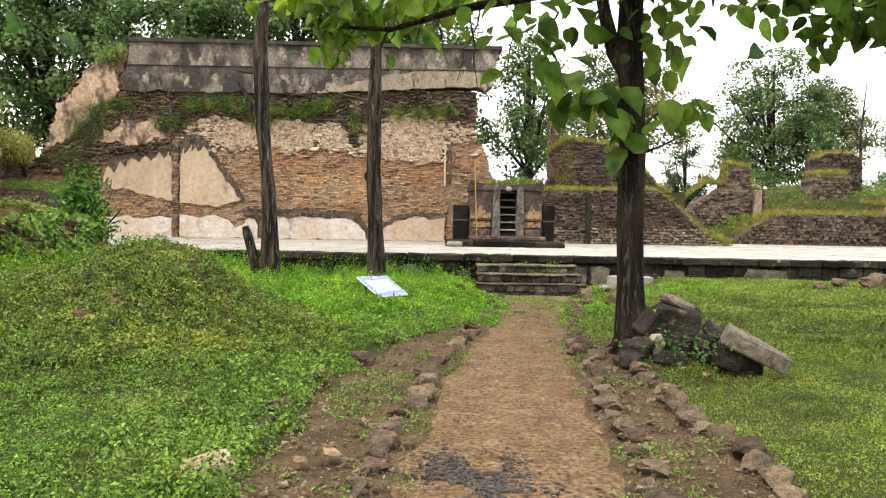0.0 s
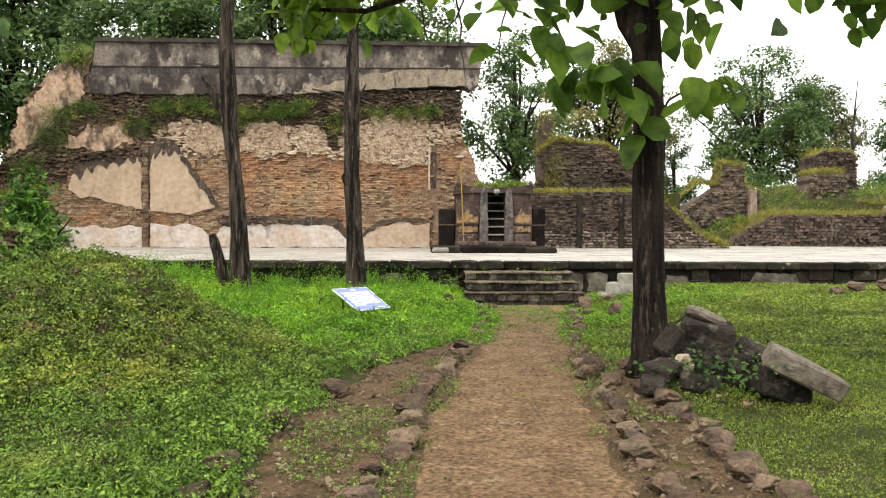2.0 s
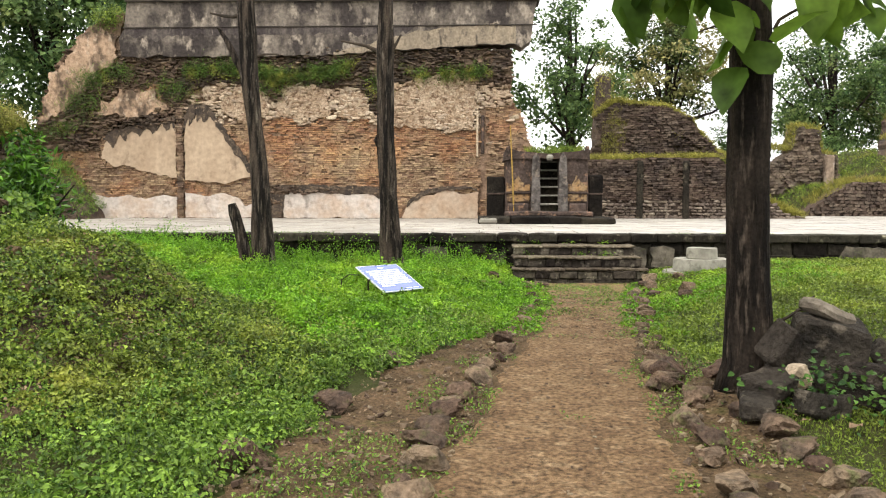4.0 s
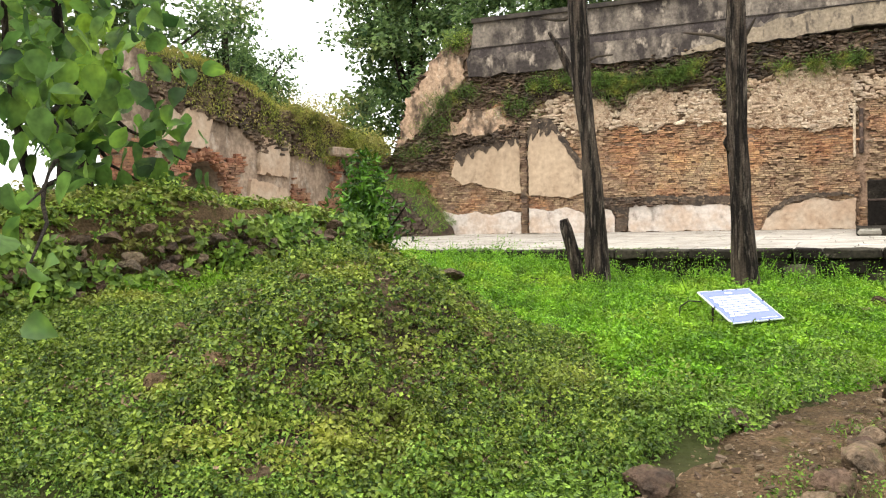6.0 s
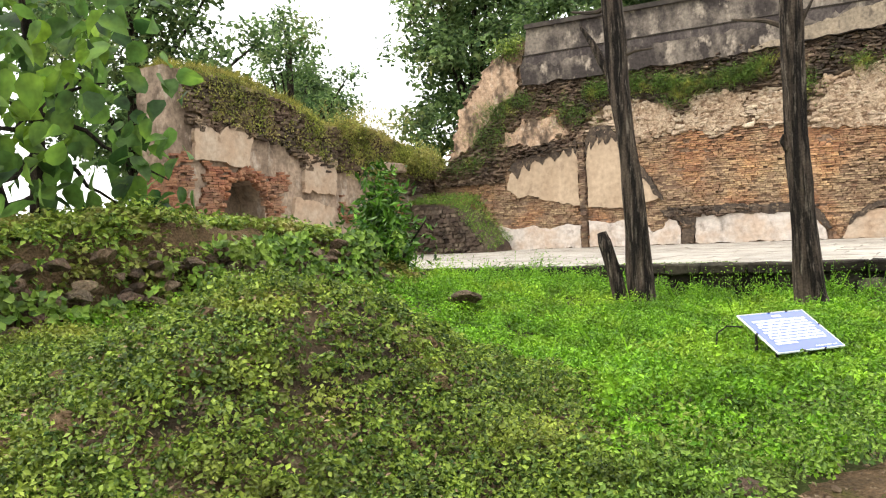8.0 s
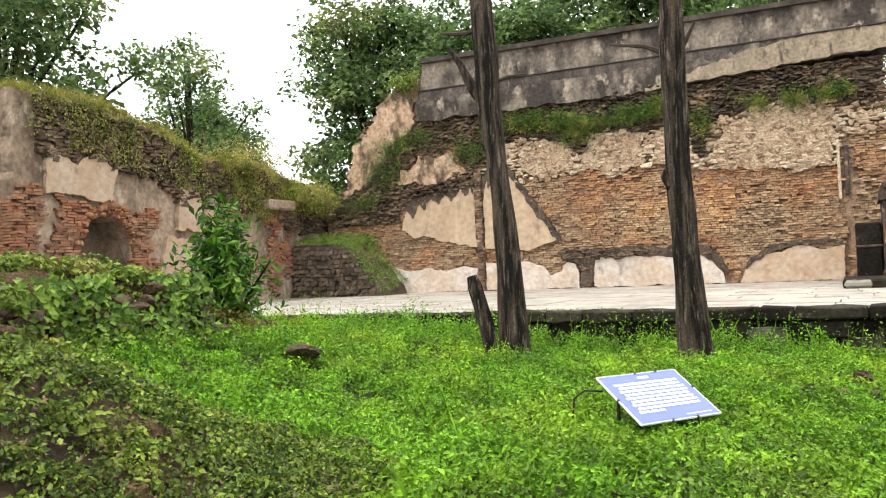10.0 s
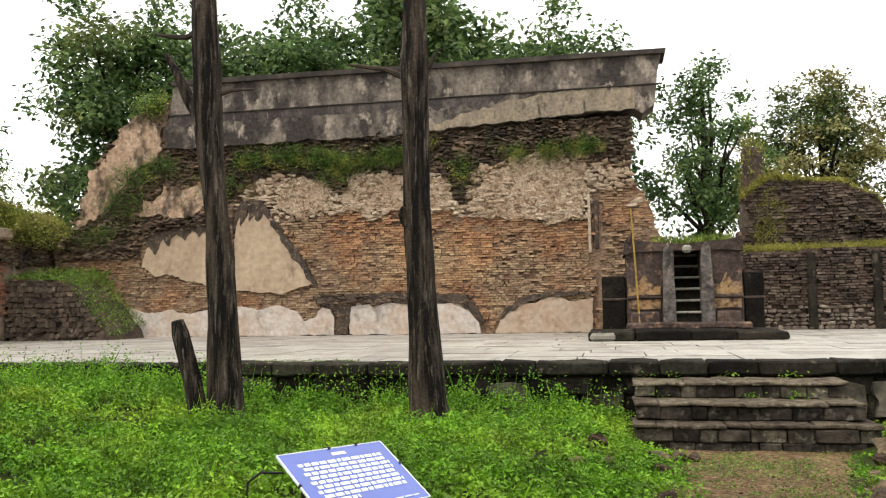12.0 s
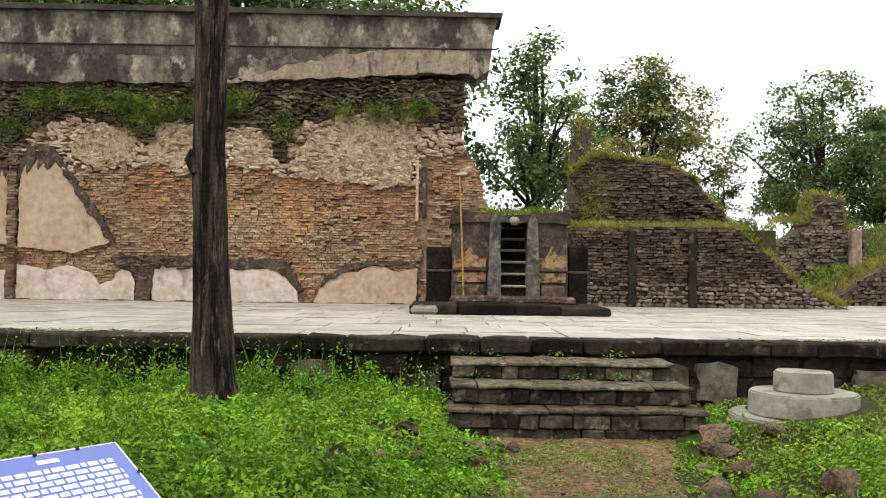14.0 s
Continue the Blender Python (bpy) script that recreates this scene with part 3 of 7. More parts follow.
    for r, z0, z1, nm in ((0.69, 0.0, 0.15, "base_ring"), (0.50, 0.145, 0.37, "middle_ring"), (0.27, 0.365, 0.56, "top_ring")):
        bm = bmesh.new()
        bmesh.ops.create_cone(bm, cap_ends=True, segments=28, radius1=r, radius2=r * 0.985, depth=z1 - z0)
        bmesh.ops.bevel(bm, geom=[e for e in bm.edges if e.calc_face_angle(0) > 1], offset=0.015, segments=2, affect="EDGES")
        bmesh.ops.translate(bm, vec=(0, 0, (z0 + z1) / 2), verts=bm.verts)
        wobble(bm, 0.012, 6, r)
        part(nm, bm, M_CONCRETE, ped)

build_terrace()

# ---------------------------------------------------------------- tall ruined facade
def inside(poly, x, z):
    hit = False
    for (x0, z0), (x1, z1) in zip(poly, poly[1:] + poly[:1]):
        if (z0 > z) != (z1 > z) and x < (x1 - x0) * (z - z0) / (z1 - z0) + x0:
            hit = not hit
    return hit


CORE = [(-15.2, 0.6), (2.0, 0.6), (1.95, 3.0), (1.75, 3.3), (1.5, 4.2), (1.15, 4.75), (1.2, 6.2), (-11.6, 6.3), (-11.6, 7.5), (-12.3, 7.25), (-12.8, 6.95),
        (-13.4, 6.3), (-13.9, 5.7), (-14.3, 4.6), (-14.6, 3.7), (-15.2, 3.2)]
PANEL_L = [(-12.4, 2.75), (-12.1, 3.3), (-11.8, 3.5), (-10.8, 3.72), (-9.86, 3.97), (-9.84, 2.05), (-10.8, 2.25), (-11.6, 2.5), (-12.0, 2.45)]
PANEL_R = [(-9.56, 3.7), (-9.42, 4.0), (-9.32, 4.3), (-9.2, 4.0), (-9.08, 4.25), (-8.95, 4.05), (-8.8, 4.33), (-8.4, 3.7), (-7.9, 2.95), (-7.3, 2.15), (-8.2, 1.9), (-9.56, 1.98)]
DADOS = [([(-12.78, 0.75), (-9.84, 0.75), (-9.84, 1.42), (-10.3, 1.48), (-10.9, 1.36), (-11.5, 1.5), (-12.2, 1.42), (-12.72, 1.55)], M_DADO), ([(-9.56, 0.75), (-6.72, 0.75), (-6.70, 1.1), (-6.8, 1.42), (-7.05, 1.5), (-7.2, 1.28), (-7.6, 1.12), (-7.75, 1.42), (-8.3, 1.55), (-8.9, 1.48), (-9.56, 1.58)], M_DADO),
         ([(-6.28, 0.75), (-2.72, 0.75), (-2.78, 1.0), (-2.95, 1.2), (-3.1, 1.5), (-3.6, 1.56), (-4.2, 1.5), (-4.9, 1.62), (-5.5, 1.55), (-6.1, 1.6), (-6.28, 1.45)], M_DADO), ([(-2.38, 0.75), (0.12, 0.75), (0.12, 1.62), (-0.3, 1.55), (-0.9, 1.66), (-1.5, 1.5), (-1.85, 1.42), (-2.2, 1.15)], M_PINKDADO)]
UPPER_L = [(-14.5, 3.9), (-13.95, 5.5), (-13.3, 6.25), (-12.75, 6.9), (-12.35, 7.1), (-11.9, 6.7), (-11.68, 5.9), (-12.3, 5.55), (-12.7, 5.2), (-13.1, 4.6), (-13.9, 4.05)]
SOOT = [[(-12.3, 3.34), (-12.0, 3.62), (-11.2, 3.85), (-9.86, 4.12), (-9.86, 3.62), (-9.98, 3.95), (-10.15, 3.6), (-10.3, 3.85), (-10.6, 3.52), (-10.8, 3.72), (-11.05, 3.42), (-11.3, 3.64), (-11.55, 3.25), (-11.75, 3.5), (-12.0, 3.05), (-12.15, 3.3)],
        [(-9.56, 4.1), (-9.32, 4.46), (-8.78, 4.5), (-8.44, 3.98), (-7.85, 3.2), (-7.25, 2.28), (-7.18, 2.08), (-7.32, 2.14), (-7.95, 2.98), (-8.5, 3.78), (-8.72, 4.12), (-8.85, 3.85), (-8.98, 4.1), (-9.1, 3.95), (-9.2, 4.22), (-9.33, 3.8), (-9.44, 4.05), (-9.56, 3.55)],
        [(-7.3, 1.72), (-6.9, 1.78), (-6.2, 1.78), (-5.4, 1.84), (-4.3, 1.78), (-3.4, 1.82), (-2.9, 1.55), (-2.62, 1.05), (-2.74, 1.0), (-3.05, 1.4), (-3.6, 1.58), (-4.6, 1.56), (-5.5, 1.60), (-6.2, 1.56), (-6.35, 0.8), (-6.68, 0.8), (-6.66, 1.4), (-7.1, 1.56)],
        [(-2.2, 1.3), (-1.75, 1.62), (-1.4, 1.72), (-0.9, 1.82), (0.1, 1.75), (0.1, 1.66), (-0.8, 1.70), (-1.5, 1.55), (-2.0, 1.3), (-2.25, 1.1)]]
CREAM = [[(-6.5, 4.05), (-5.6, 4.0), (-4.75, 4.1), (-4.7, 4.9), (-5.5, 5.05), (-6.3, 4.95)], [(-4.55, 4.0), (-3.5, 4.05), (-3.55, 4.85), (-4.3, 4.95)], [(-2.9, 3.85), (-1.2, 3.6), (0.02, 3.65), (0.05, 4.95), (-0.6, 5.3), (-1.4, 5.3), (-2.2, 4.95), (-2.8, 4.5)],
         [(-8.3, 4.15), (-7.4, 4.0), (-6.8, 4.1), (-6.9, 4.95), (-7.8, 5.0), (-8.4, 4.6)]]
UPPER_L2 = [(-12.5, 4.1), (-12.25, 4.6), (-11.9, 4.65), (-11.7, 5.0), (-11.1, 4.88), (-10.6, 5.02), (-10.35, 4.6), (-10.05, 4.3), (-10.7, 4.2), (-11.2, 3.98), (-11.8, 4.16)]


def facade_zone(x, z):
    """What the wall shows at a place: brick, pale limed stone, blackened courses, or nothing over plaster and gaps."""
    n = 0.35 * noise.noise(Vector((x * 0.8, z * 0.8, 1))) + 0.18 * noise.noise(Vector((x * 2.7, z * 2.7, 4)))
    if 0.16 < x < 0.42 and 1.4 < z < 4.3:
        return ""
    if x < -9.95 and inside(UPPER_L2, x + n * 0.6, z + n * 0.5):
        return "brick" if n < -0.2 else ""
    if x < -9.95:
        return "dark" if z > 3.55 + n or (z > 3.0 and x < -12.4) else "brick"
    if x > 0.42 and z < 4.5 + n:
        return "pale" if n > 0.12 and z > 3.0 else "brick"
    top = 5.05 + 0.45 * math.exp(-((x + 0.9) / 1.3) ** 2) - 0.9 * math.exp(-((x + 3.25) / 0.28) ** 2) - 0.5 * math.exp(-((x + 6.5) / 0.25) ** 2)
    top -= 1.2 * smooth(x, -9.0, -10.0)
    if z > top + n * 0.7:
        return "dark"
    if -6.7 < x < -6.2 and z < 1.6 or -2.8 < x < -2.3 and z < 1.4:
        return "dark" if x < -6 else "brick"
    low = 3.95 - 0.45 * smooth(x, -3.3, 0.5)
    if z > low + n * 1.1:
        return "pale"
    if 1.5 < z < 1.78 + n * 0.4 and -7.2 < x < -3.0:
        return "dark"
    return "brick"


def build_facade():
    wall = thing("wall_north", "tall ruined brick and lime-plaster palace wall", "wall", kind="structure")
    part("core", slab(ragged(CORE, 0.16, 0.12, 2), FACADE_Y + 0.07, 1.1), M_CORE, wall)
    covers = [PANEL_L, PANEL_R] + [d for d, _ in DADOS] + [UPPER_L]
    kinds = {"brick": ([], []), "pale": ([], []), "dark": ([], [])}
    singles = []
    z = 0.76
    row = 0
    while z < 6.25:
        h = 0.052
        x = -15.1 + (row % 2) * 0.1
        while x < 2.05:
            w = RNG.uniform(0.09, 0.22)
            cx, cz = x + w / 2, z + h / 2
            x += w + 0.012
            if not inside(CORE, cx, cz) or any(inside(p, cx, cz) for p in covers):
                continue
            kind = facade_zone(cx, cz)
            if not kind or RNG.uniform() < (0.04 if kind == "brick" else 0.06 if kind == "pale" else 0.13):
                continue
            if kind == "brick" and noise.noise(Vector((cx * 1.9, cz * 3.1, 12))) + 0.4 * noise.noise(Vector((cx * 6, cz * 9, 3))) > 0.42 and RNG.uniform() < 0.7:
                continue
            lump = 0.07 * noise.noise(Vector((cx * 0.9, cz * 0.9, 9))) + 0.045 * noise.noise(Vector((cx * 2.9, cz * 3.5, 2)))
            proud = 0.03 + lump + RNG.uniform(-0.03, 0.03) * (1 if kind == "brick" else 1.7)
            if kind == "dark":
                proud += 0.16 * max(0.0, noise.noise(Vector((cx * 0.5, cz * 2.2, 5)))) + 0.05
            sag = 0.03 * noise.noise(Vector((cx * 0.5, row * 0.12, 0))) + 0.012 * noise.noise(Vector((cx * 2.3, row * 0.5, 7)))
            place, dims = (cx, FACADE_Y + 0.09 - proud / 2, cz + sag), (w, 0.10 + max(proud, -0.05), h * RNG.uniform(0.86, 1.04) )
            if kind == "brick" and -5.4 < cx < -2.4 and 2.05 < cz < 3.15 and len(singles) < 300:
                singles.append((place, dims))
            else:
                kinds[kind][0].append(place)
                kinds[kind][1].append(dims)
        z += h + 0.008
        row += 1
    for kind, mat, label in (("brick", M_BRICK, "orange-red thin bricks, eroded"), ("dark", M_DARKBRICK, "blackened broken courses")):
        shape = boxes(*kinds[kind], 0.17, 1.0) if kind == "brick" else join_arrays(boxes(kinds[kind][0][::2], kinds[kind][1][::2], 0.3, 3.0), rounded(kinds[kind][0][1::2], np.array(kinds[kind][1][1::2]) * (1.05, 1.15, 1.5), 0.3, 10.0))
        part("brickwork", fast_mesh("brickwork", *shape, mat), mat, wall, label, kind="stuff")
    # pale limed stones, larger and rounder than the bricks
    cs, ss = [], []
    z = 3.2
    while z < 5.7:
        h = RNG.uniform(0.075, 0.115)
        x = -10.0
        while x < 2.0:
            w = RNG.uniform(0.07, 0.26)
            cx, cz = x + w / 2, z + h / 2 + RNG.uniform(-0.025, 0.025) + 0.06 * noise.noise(Vector((x * 1.5, z, 3)))
            x += w * 0.96
            if inside(CORE, cx, cz) and not any(inside(p, cx, cz) for p in covers) and facade_zone(cx, cz) == "pale" and RNG.uniform() > 0.12:
                out = 0.035 * noise.noise(Vector((cx * 1.3, cz * 1.3, 8))) + RNG.uniform(-0.012, 0.02)
                cs.append((cx, FACADE_Y + 0.045 - out, cz))
                ss.append((w * RNG.uniform(0.9, 1.12), 0.16, h * RNG.uniform(0.6, 1.35)))
        z += h * 0.95
    part("stonework", fast_mesh("stonework", *rounded(cs, ss, 0.3, 11.0), M_PALE), M_PALE, wall, "pale limewashed rubble stones", kind="stuff")
    lib = [fast_mesh("brick", *boxes([(0, 0, 0)], [(1, 1, 1)], 0.12), M_BRICK) for _ in range(6)]
    for i, (place, dims) in enumerate(singles):
        ob = part("brick", lib[i % 6], M_BRICK, wall)
        ob.location, ob.scale = place, dims
    # remaining plaster
    for k, (poly, mat, amount) in enumerate([(PANEL_L, M_PLASTER, 0.05), (PANEL_R, M_PLASTER, 0.035), (UPPER_L, M_SLOPE, 0.15)] + [(p, m, 0.03) for p, m in DADOS]):
        bm = slab(ragged(poly, 0.045, amount * 1.5, k * 3.3), FACADE_Y - 0.055, 0.14)
        part("plaster_patch", bm, mat, wall)
    bm = slab(ragged(UPPER_L2, 0.06, 0.10, 8.8), FACADE_Y - 0.07, 0.16)
    part("plaster_patch", bm, M_SLOPE, wall, "stained pinkish plaster")
    for k, poly in enumerate(CREAM):
        part("limewash_patch", slab(ragged(poly, 0.05, 0.16, 20 + k * 2.7), FACADE_Y - 0.052, 0.12), M_CREAM, wall, "thin cream limewash over stones")
    for k, poly in enumerate(SOOT):
        part("soot_edge", slab(ragged(poly, 0.04, 0.075, 40 + k * 1.7), FACADE_Y - 0.075, 0.1), M_SOOTLINE, wall, "soot-black weathered edge of plaster")
    M_PILASTER = material("worn_pilaster", (0.198, 0.132, 0.0891), (0.0924, 0.066, 0.0495), (0.304, 0.224, 0.145), s1=2.4, s2=18, bump=0.8, island=0.3)
    # narrow pilaster between the two arched panels
    cs, ss = [], []
    z = 0.76
    while z < 4.3:
        cs.append((-9.70 + RNG.uniform(-0.02, 0.02), FACADE_Y - 0.02, z + 0.03))
        ss.append((0.2 + RNG.uniform(-0.04, 0.04), 0.2 + RNG.uniform(-0.04, 0.04), 0.055))
        z += 0.063
    part("pilaster", fast_mesh("pilaster", *boxes(cs, ss, 0.2), M_PILASTER), M_PILASTER, wall, "narrow broken brick pilaster")
    # parapet with coping
    low = [(x, 6.02 + 0.32 * float(smooth(x, -6, 1.5)) + 0.10 * noise.noise(Vector((x * 1.7, 0, 3))) + 0.05 * noise.noise(Vector((x * 5, 0, 3)))) for x in np.arange(-11.55, 1.3, 0.12)]
    par = low + [(1.5, 6.22), (1.8, 6.45), (1.86, 6.9), (1.9, 7.3), (2.0, 7.72), (-11.32, 7.80), (-11.45, 6.9), (-11.62, 6.6)]
    pob = part("parapet", slab(par, FACADE_Y - 0.20, 0.9), M_PARAPET, wall, "rain-blackened grey plaster parapet")
    tail = [p for p in low if p[0] > -4.6]
    strip = tail + [(x, z + 0.06 + 0.55 * float(smooth(x, -4.7, -1.2)) + 0.16 * noise.noise(Vector((x * 1.1, 4, 0))) + 0.10 * noise.noise(Vector((x * 4, 9, 0)))) for x, z in tail[::-1]]
    part("worn_strip", slab([(x + 0.03, z + 0.012) for x, z in strip], FACADE_Y - 0.208, 0.02), M_STRIP, pob, "paler worn lower strip of plaster")
    M_RAIN = material("black_rain_stain", (0.05, 0.041, 0.039), (0.10, 0.084, 0.074), (0.17, 0.14, 0.12), s1=1.6, s2=12, bump=0.5, bump_scale=9, fine=0.4, cover3=(0.58, 0.68), stretch=(1.6, 1.6, 0.5))
    edge = [(x, 6.93 - 0.22 - 0.30 * abs(noise.noise(Vector((x * 1.3, 2, 5)))) - 0.16 * noise.noise(Vector((x * 4.1, 3, 5)))) for x in np.arange(-11.4, -2.2, 0.09)]
    part("rain_stain", slab([(-11.4, 6.92)] + edge + [(-1.9, 6.92)], FACADE_Y - 0.206, 0.02), M_RAIN, pob, "black rain-stained band")
    bm = box(13.5, 0.07, 0.035, (-4.75, FACADE_Y - 0.205, 6.93), 0.01)
    part("string_course", bm, M_CAP, pob)
    bm = slab([(-11.36, 7.78), (2.08, 7.70), (2.12, 7.82), (-11.36, 7.92)], FACADE_Y - 0.30, 1.05)
    part("coping", bm, M_CAP, pob, "blackened coping")
    # slot beside the right end; a dark box paints the shade within it
    part("slot_shadow", box(0.11, 0.1, 1.25, (0.27, FACADE_Y + 0.02, 2.85), 0.02, cuts=2), M_SOOT_SHADE, wall, "dark box painting the shade inside the vertical slot")
    part("slot_jamb", box(0.07, 0.14, 1.5, (0.10, FACADE_Y, 2.75), 0.02, cuts=2), M_PALE, wall)

build_facade()

# ---------------------------------------------------------------- small stair pavilion on the terrace
def build_pavilion():
    p = thing("stair_pavilion", "sooty plastered pavilion with a narrow stair and ochre panels", "shrine")
    y0 = 26.47
    for x0, x1, yy, h in ((0.14, 1.02, 25.38, 0.17), (1.03, 2.02, 25.33, 0.19), (2.03, 2.86, 25.36, 0.185), (2.87, 3.76, 25.35, 0.16)):
        bm = box(x1 - x0, 2.3, h, ((x0 + x1) / 2, yy, PLAT_Z), 0.03, cuts=3)
        wobble(bm, 0.03, 3.5, x0)
        part("plinth", bm, M_EDGE, p)
    bm = box(2.5, 0.5, 0.13, (2.15, 26.1, PLAT_Z + 0.17), 0.03, cuts=3)
    wobble(bm, 0.04, 3.0, 6)
    part("plinth_tier", bm, M_SOOT_SHADE, p)
    part("plinth_block", box(0.5, 0.6, 0.16, (0.42, 24.5, PLAT_Z), 0.05, cuts=2), M_CONCRETE, p)
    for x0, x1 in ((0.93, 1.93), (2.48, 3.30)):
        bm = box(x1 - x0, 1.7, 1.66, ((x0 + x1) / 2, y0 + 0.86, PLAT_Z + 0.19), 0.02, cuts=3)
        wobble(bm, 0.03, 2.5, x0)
        part("side_wall", bm, M_SOOT_SHADE, p)
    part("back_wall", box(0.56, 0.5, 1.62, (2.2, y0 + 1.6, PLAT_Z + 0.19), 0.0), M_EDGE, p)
    # sagging lintel
    poly = [(0.88, 2.5), (1.2, 2.56), (2.1, 2.56), (3.0, 2.56), (3.35, 2.52), (3.33, 2.82), (3.0, 2.76), (2.2, 2.70), (1.3, 2.76), (0.98, 2.86), (0.9, 2.78)]
    part("lintel", slab(ragged(poly, 0.1, 0.02, 4), y0 - 0.06, 1.7), M_SOOT_SHADE, p)
    for x, lean in ((1.80, 1), (2.57, -1)):
        poly = [(x - 0.13 - 0.02 * (lean > 0), 0.93), (x + 0.13 + 0.03 * (lean < 0), 0.93), (x + 0.11, 2.3), (x + 0.09, 2.6), (x, 2.74), (x - 0.09, 2.6), (x - 0.11, 2.3)]
        part("pier", slab(ragged(poly, 0.12, 0.012, x), y0 - 0.16, 0.3), M_NICHE, p, "grey tapering pier")
    for i in range(6):
        part("stair_tread", box(0.56, 0.42, 0.05, (2.2, y0 + 0.1 + i * 0.17, 1.02 + 0.25 * i + 0.2), 0.012), M_CONCRETE, p)
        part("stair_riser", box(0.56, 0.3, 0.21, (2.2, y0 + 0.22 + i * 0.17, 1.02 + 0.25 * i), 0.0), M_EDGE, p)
    part("carved_boss", box(0.22, 0.12, 0.18, (2.2, y0 - 0.05, 2.50), 0.06, cuts=1), M_CONCRETE, p)
    for x0, x1 in ((0.97, 1.62), (2.72, 3.26)):
        c, w = (x0 + x1) / 2, (x1 - x0)
        bm = slab(ragged([(x0, 1.33), (x1, 1.33), (x1, 1.53), (x0, 1.53)], 0.1, 0.015, c), y0 - 0.035, 0.05)
        part("ochre_panel", bm, M_OCHRE, p, "flaking yellow-ochre band")
        bm = slab(ragged([(x0, 1.62), (x1, 1.62), (x1, 1.80), (x1 - w * 0.2, 1.84), (c + w * 0.16, 1.90), (c, 2.08), (c - w * 0.16, 1.92), (x0 + w * 0.2, 1.82), (x0, 1.85)], 0.05, 0.035, c), y0 - 0.03, 0.05)
        part("cusped_panel", bm, M_OCHRE, p, "orange cusped painted panel")
        part("panel_ledge", box(w + 0.06, 0.12, 0.06, (c, y0 - 0.02, 1.545), 0.015), M_SOOT_SHADE, p)
        part("base_block", box(w * 0.9, 0.3, 0.34, (c, y0 - 0.1, PLAT_Z + 0.19), 0.04, cuts=2), M_SOOT_SHADE, p)
    for x0, x1, h in ((0.40, 0.91, 1.30), (3.33, 3.74, 1.34)):
        bm = box(x1 - x0, 0.9, h, ((x0 + x1) / 2, y0 + 0.55, PLAT_Z + 0.0), 0.03, cuts=3)
        wobble(bm, 0.025, 3, x0)
        part("flank_block", bm, M_EDGE, p)
        part("flank_band", box(x1 - x0 + 0.03, 0.92, 0.05, ((x0 + x1) / 2, y0 + 0.54, PLAT_Z + 0.78), 0.01), M_SOOT_SHADE, p)
    for dx in (0.05, 2.32):
        part("corner_knob", box(0.12, 0.2, 0.2, (0.95 + dx, y0 + 0.02, 2.72), 0.04, cuts=1), M_SOOT_SHADE, p)
    pole = thing("bamboo_pole", "thin yellow bamboo pole leaning on the pavilion", "pole", (0, 0, 0))
    part("shaft", tube([(1.17, y0 - 0.25, 0.93), (1.12, y0 - 0.16, 2.2), (1.06, y0 - 0.06, 3.5)], [0.022, 0.02, 0.016], 6), M_POLE, pole)

build_pavilion()

# ---------------------------------------------------------------- ruined walls to the right
def course_wall(parent, poly, y, thick, mat, label, seed, h=0.055, wlo=0.10, whi=0.24, rough=0.03, axis="y", skip=0.1, base_stone=0.0):
    """Courses of thin stones over a core with the outline given."""
    part("core", slab(ragged(poly, 0.2, 0.10, seed), y + 0.06, thick, axis), M_BLOCKWALL, parent)
    lo, hi = min(q[1] for q in poly), max(q[1] for q in poly)
    a, b = min(q[0] for q in poly), max(q[0] for q in poly)
    cs, ss = [], []
    low_cs, low_ss = [], []
    z = lo + 0.02
    while z < hi:
        big = z < base_stone
        hh = RNG.uniform(0.08, 0.13) if big else h * RNG.uniform(0.7, 1.3)
        u = a
        while u < b:
            w = RNG.uniform(0.09, 0.22) if big else RNG.uniform(wlo, whi)
            cu, cz = u + w / 2, z + hh / 2 + 0.05 * noise.noise(Vector((u * 0.6, z * 0.5, seed)))
            u += w + 0.015
            if inside(poly, cu, cz) and RNG.uniform() > skip:
                out = 0.04 + rough * noise.noise(Vector((cu, cz, seed))) * 2 + RNG.uniform(-rough, rough)
                d = y + 0.06 - out / 2
                dims = (w, 0.14 + out, hh * 0.92) if axis == "y" else (0.14 + out, w, hh * 0.92)
                (low_cs if big else cs).append((cu, d, cz) if axis == "y" else (d, cu, cz))
                (low_ss if big else ss).append(dims)
        z += hh + 0.012
    part("stonework", fast_mesh("stonework", *boxes(cs, ss, 0.36 if mat is M_RUBBLE else 0.24, 8.0 if mat is M_RUBBLE else 2.0, axis), mat), mat, parent, label, kind="stuff")
    if low_cs:
        part("footing", fast_mesh("footing", *rounded(low_cs, low_ss, 0.2, 12.0), M_FOOTING), M_FOOTING, parent, "paler rubble footing", kind="stuff")


M_FOOTING = material("pale_rubble", (0.172, 0.135, 0.106), (0.0858, 0.066, 0.0528), (0.238, 0.198, 0.158), s1=2.5, s2=16, bump=0.8, bump_scale=18, island=0.4)
RW_Y = 30.2
W_EAST = [(3.3, 0.7), (10.9, 0.7), (10.2, 0.95), (9.2, 1.75), (8.4, 2.45), (8.05, 2.74), (3.3, 2.68)]
W_UPPER = [(3.9, 2.6), (8.9, 2.6), (8.2, 3.25), (7.75, 3.75), (7.55, 4.15), (6.6, 4.6), (4.8, 4.72), (4.25, 4.45), (4.2, 3.3)]
W_FAR = [(11.6, 0.7), (30, 0.7), (30, 2.05), (19, 2.0), (14.0, 1.97), (13.2, 1.5), (12.4, 0.95)]
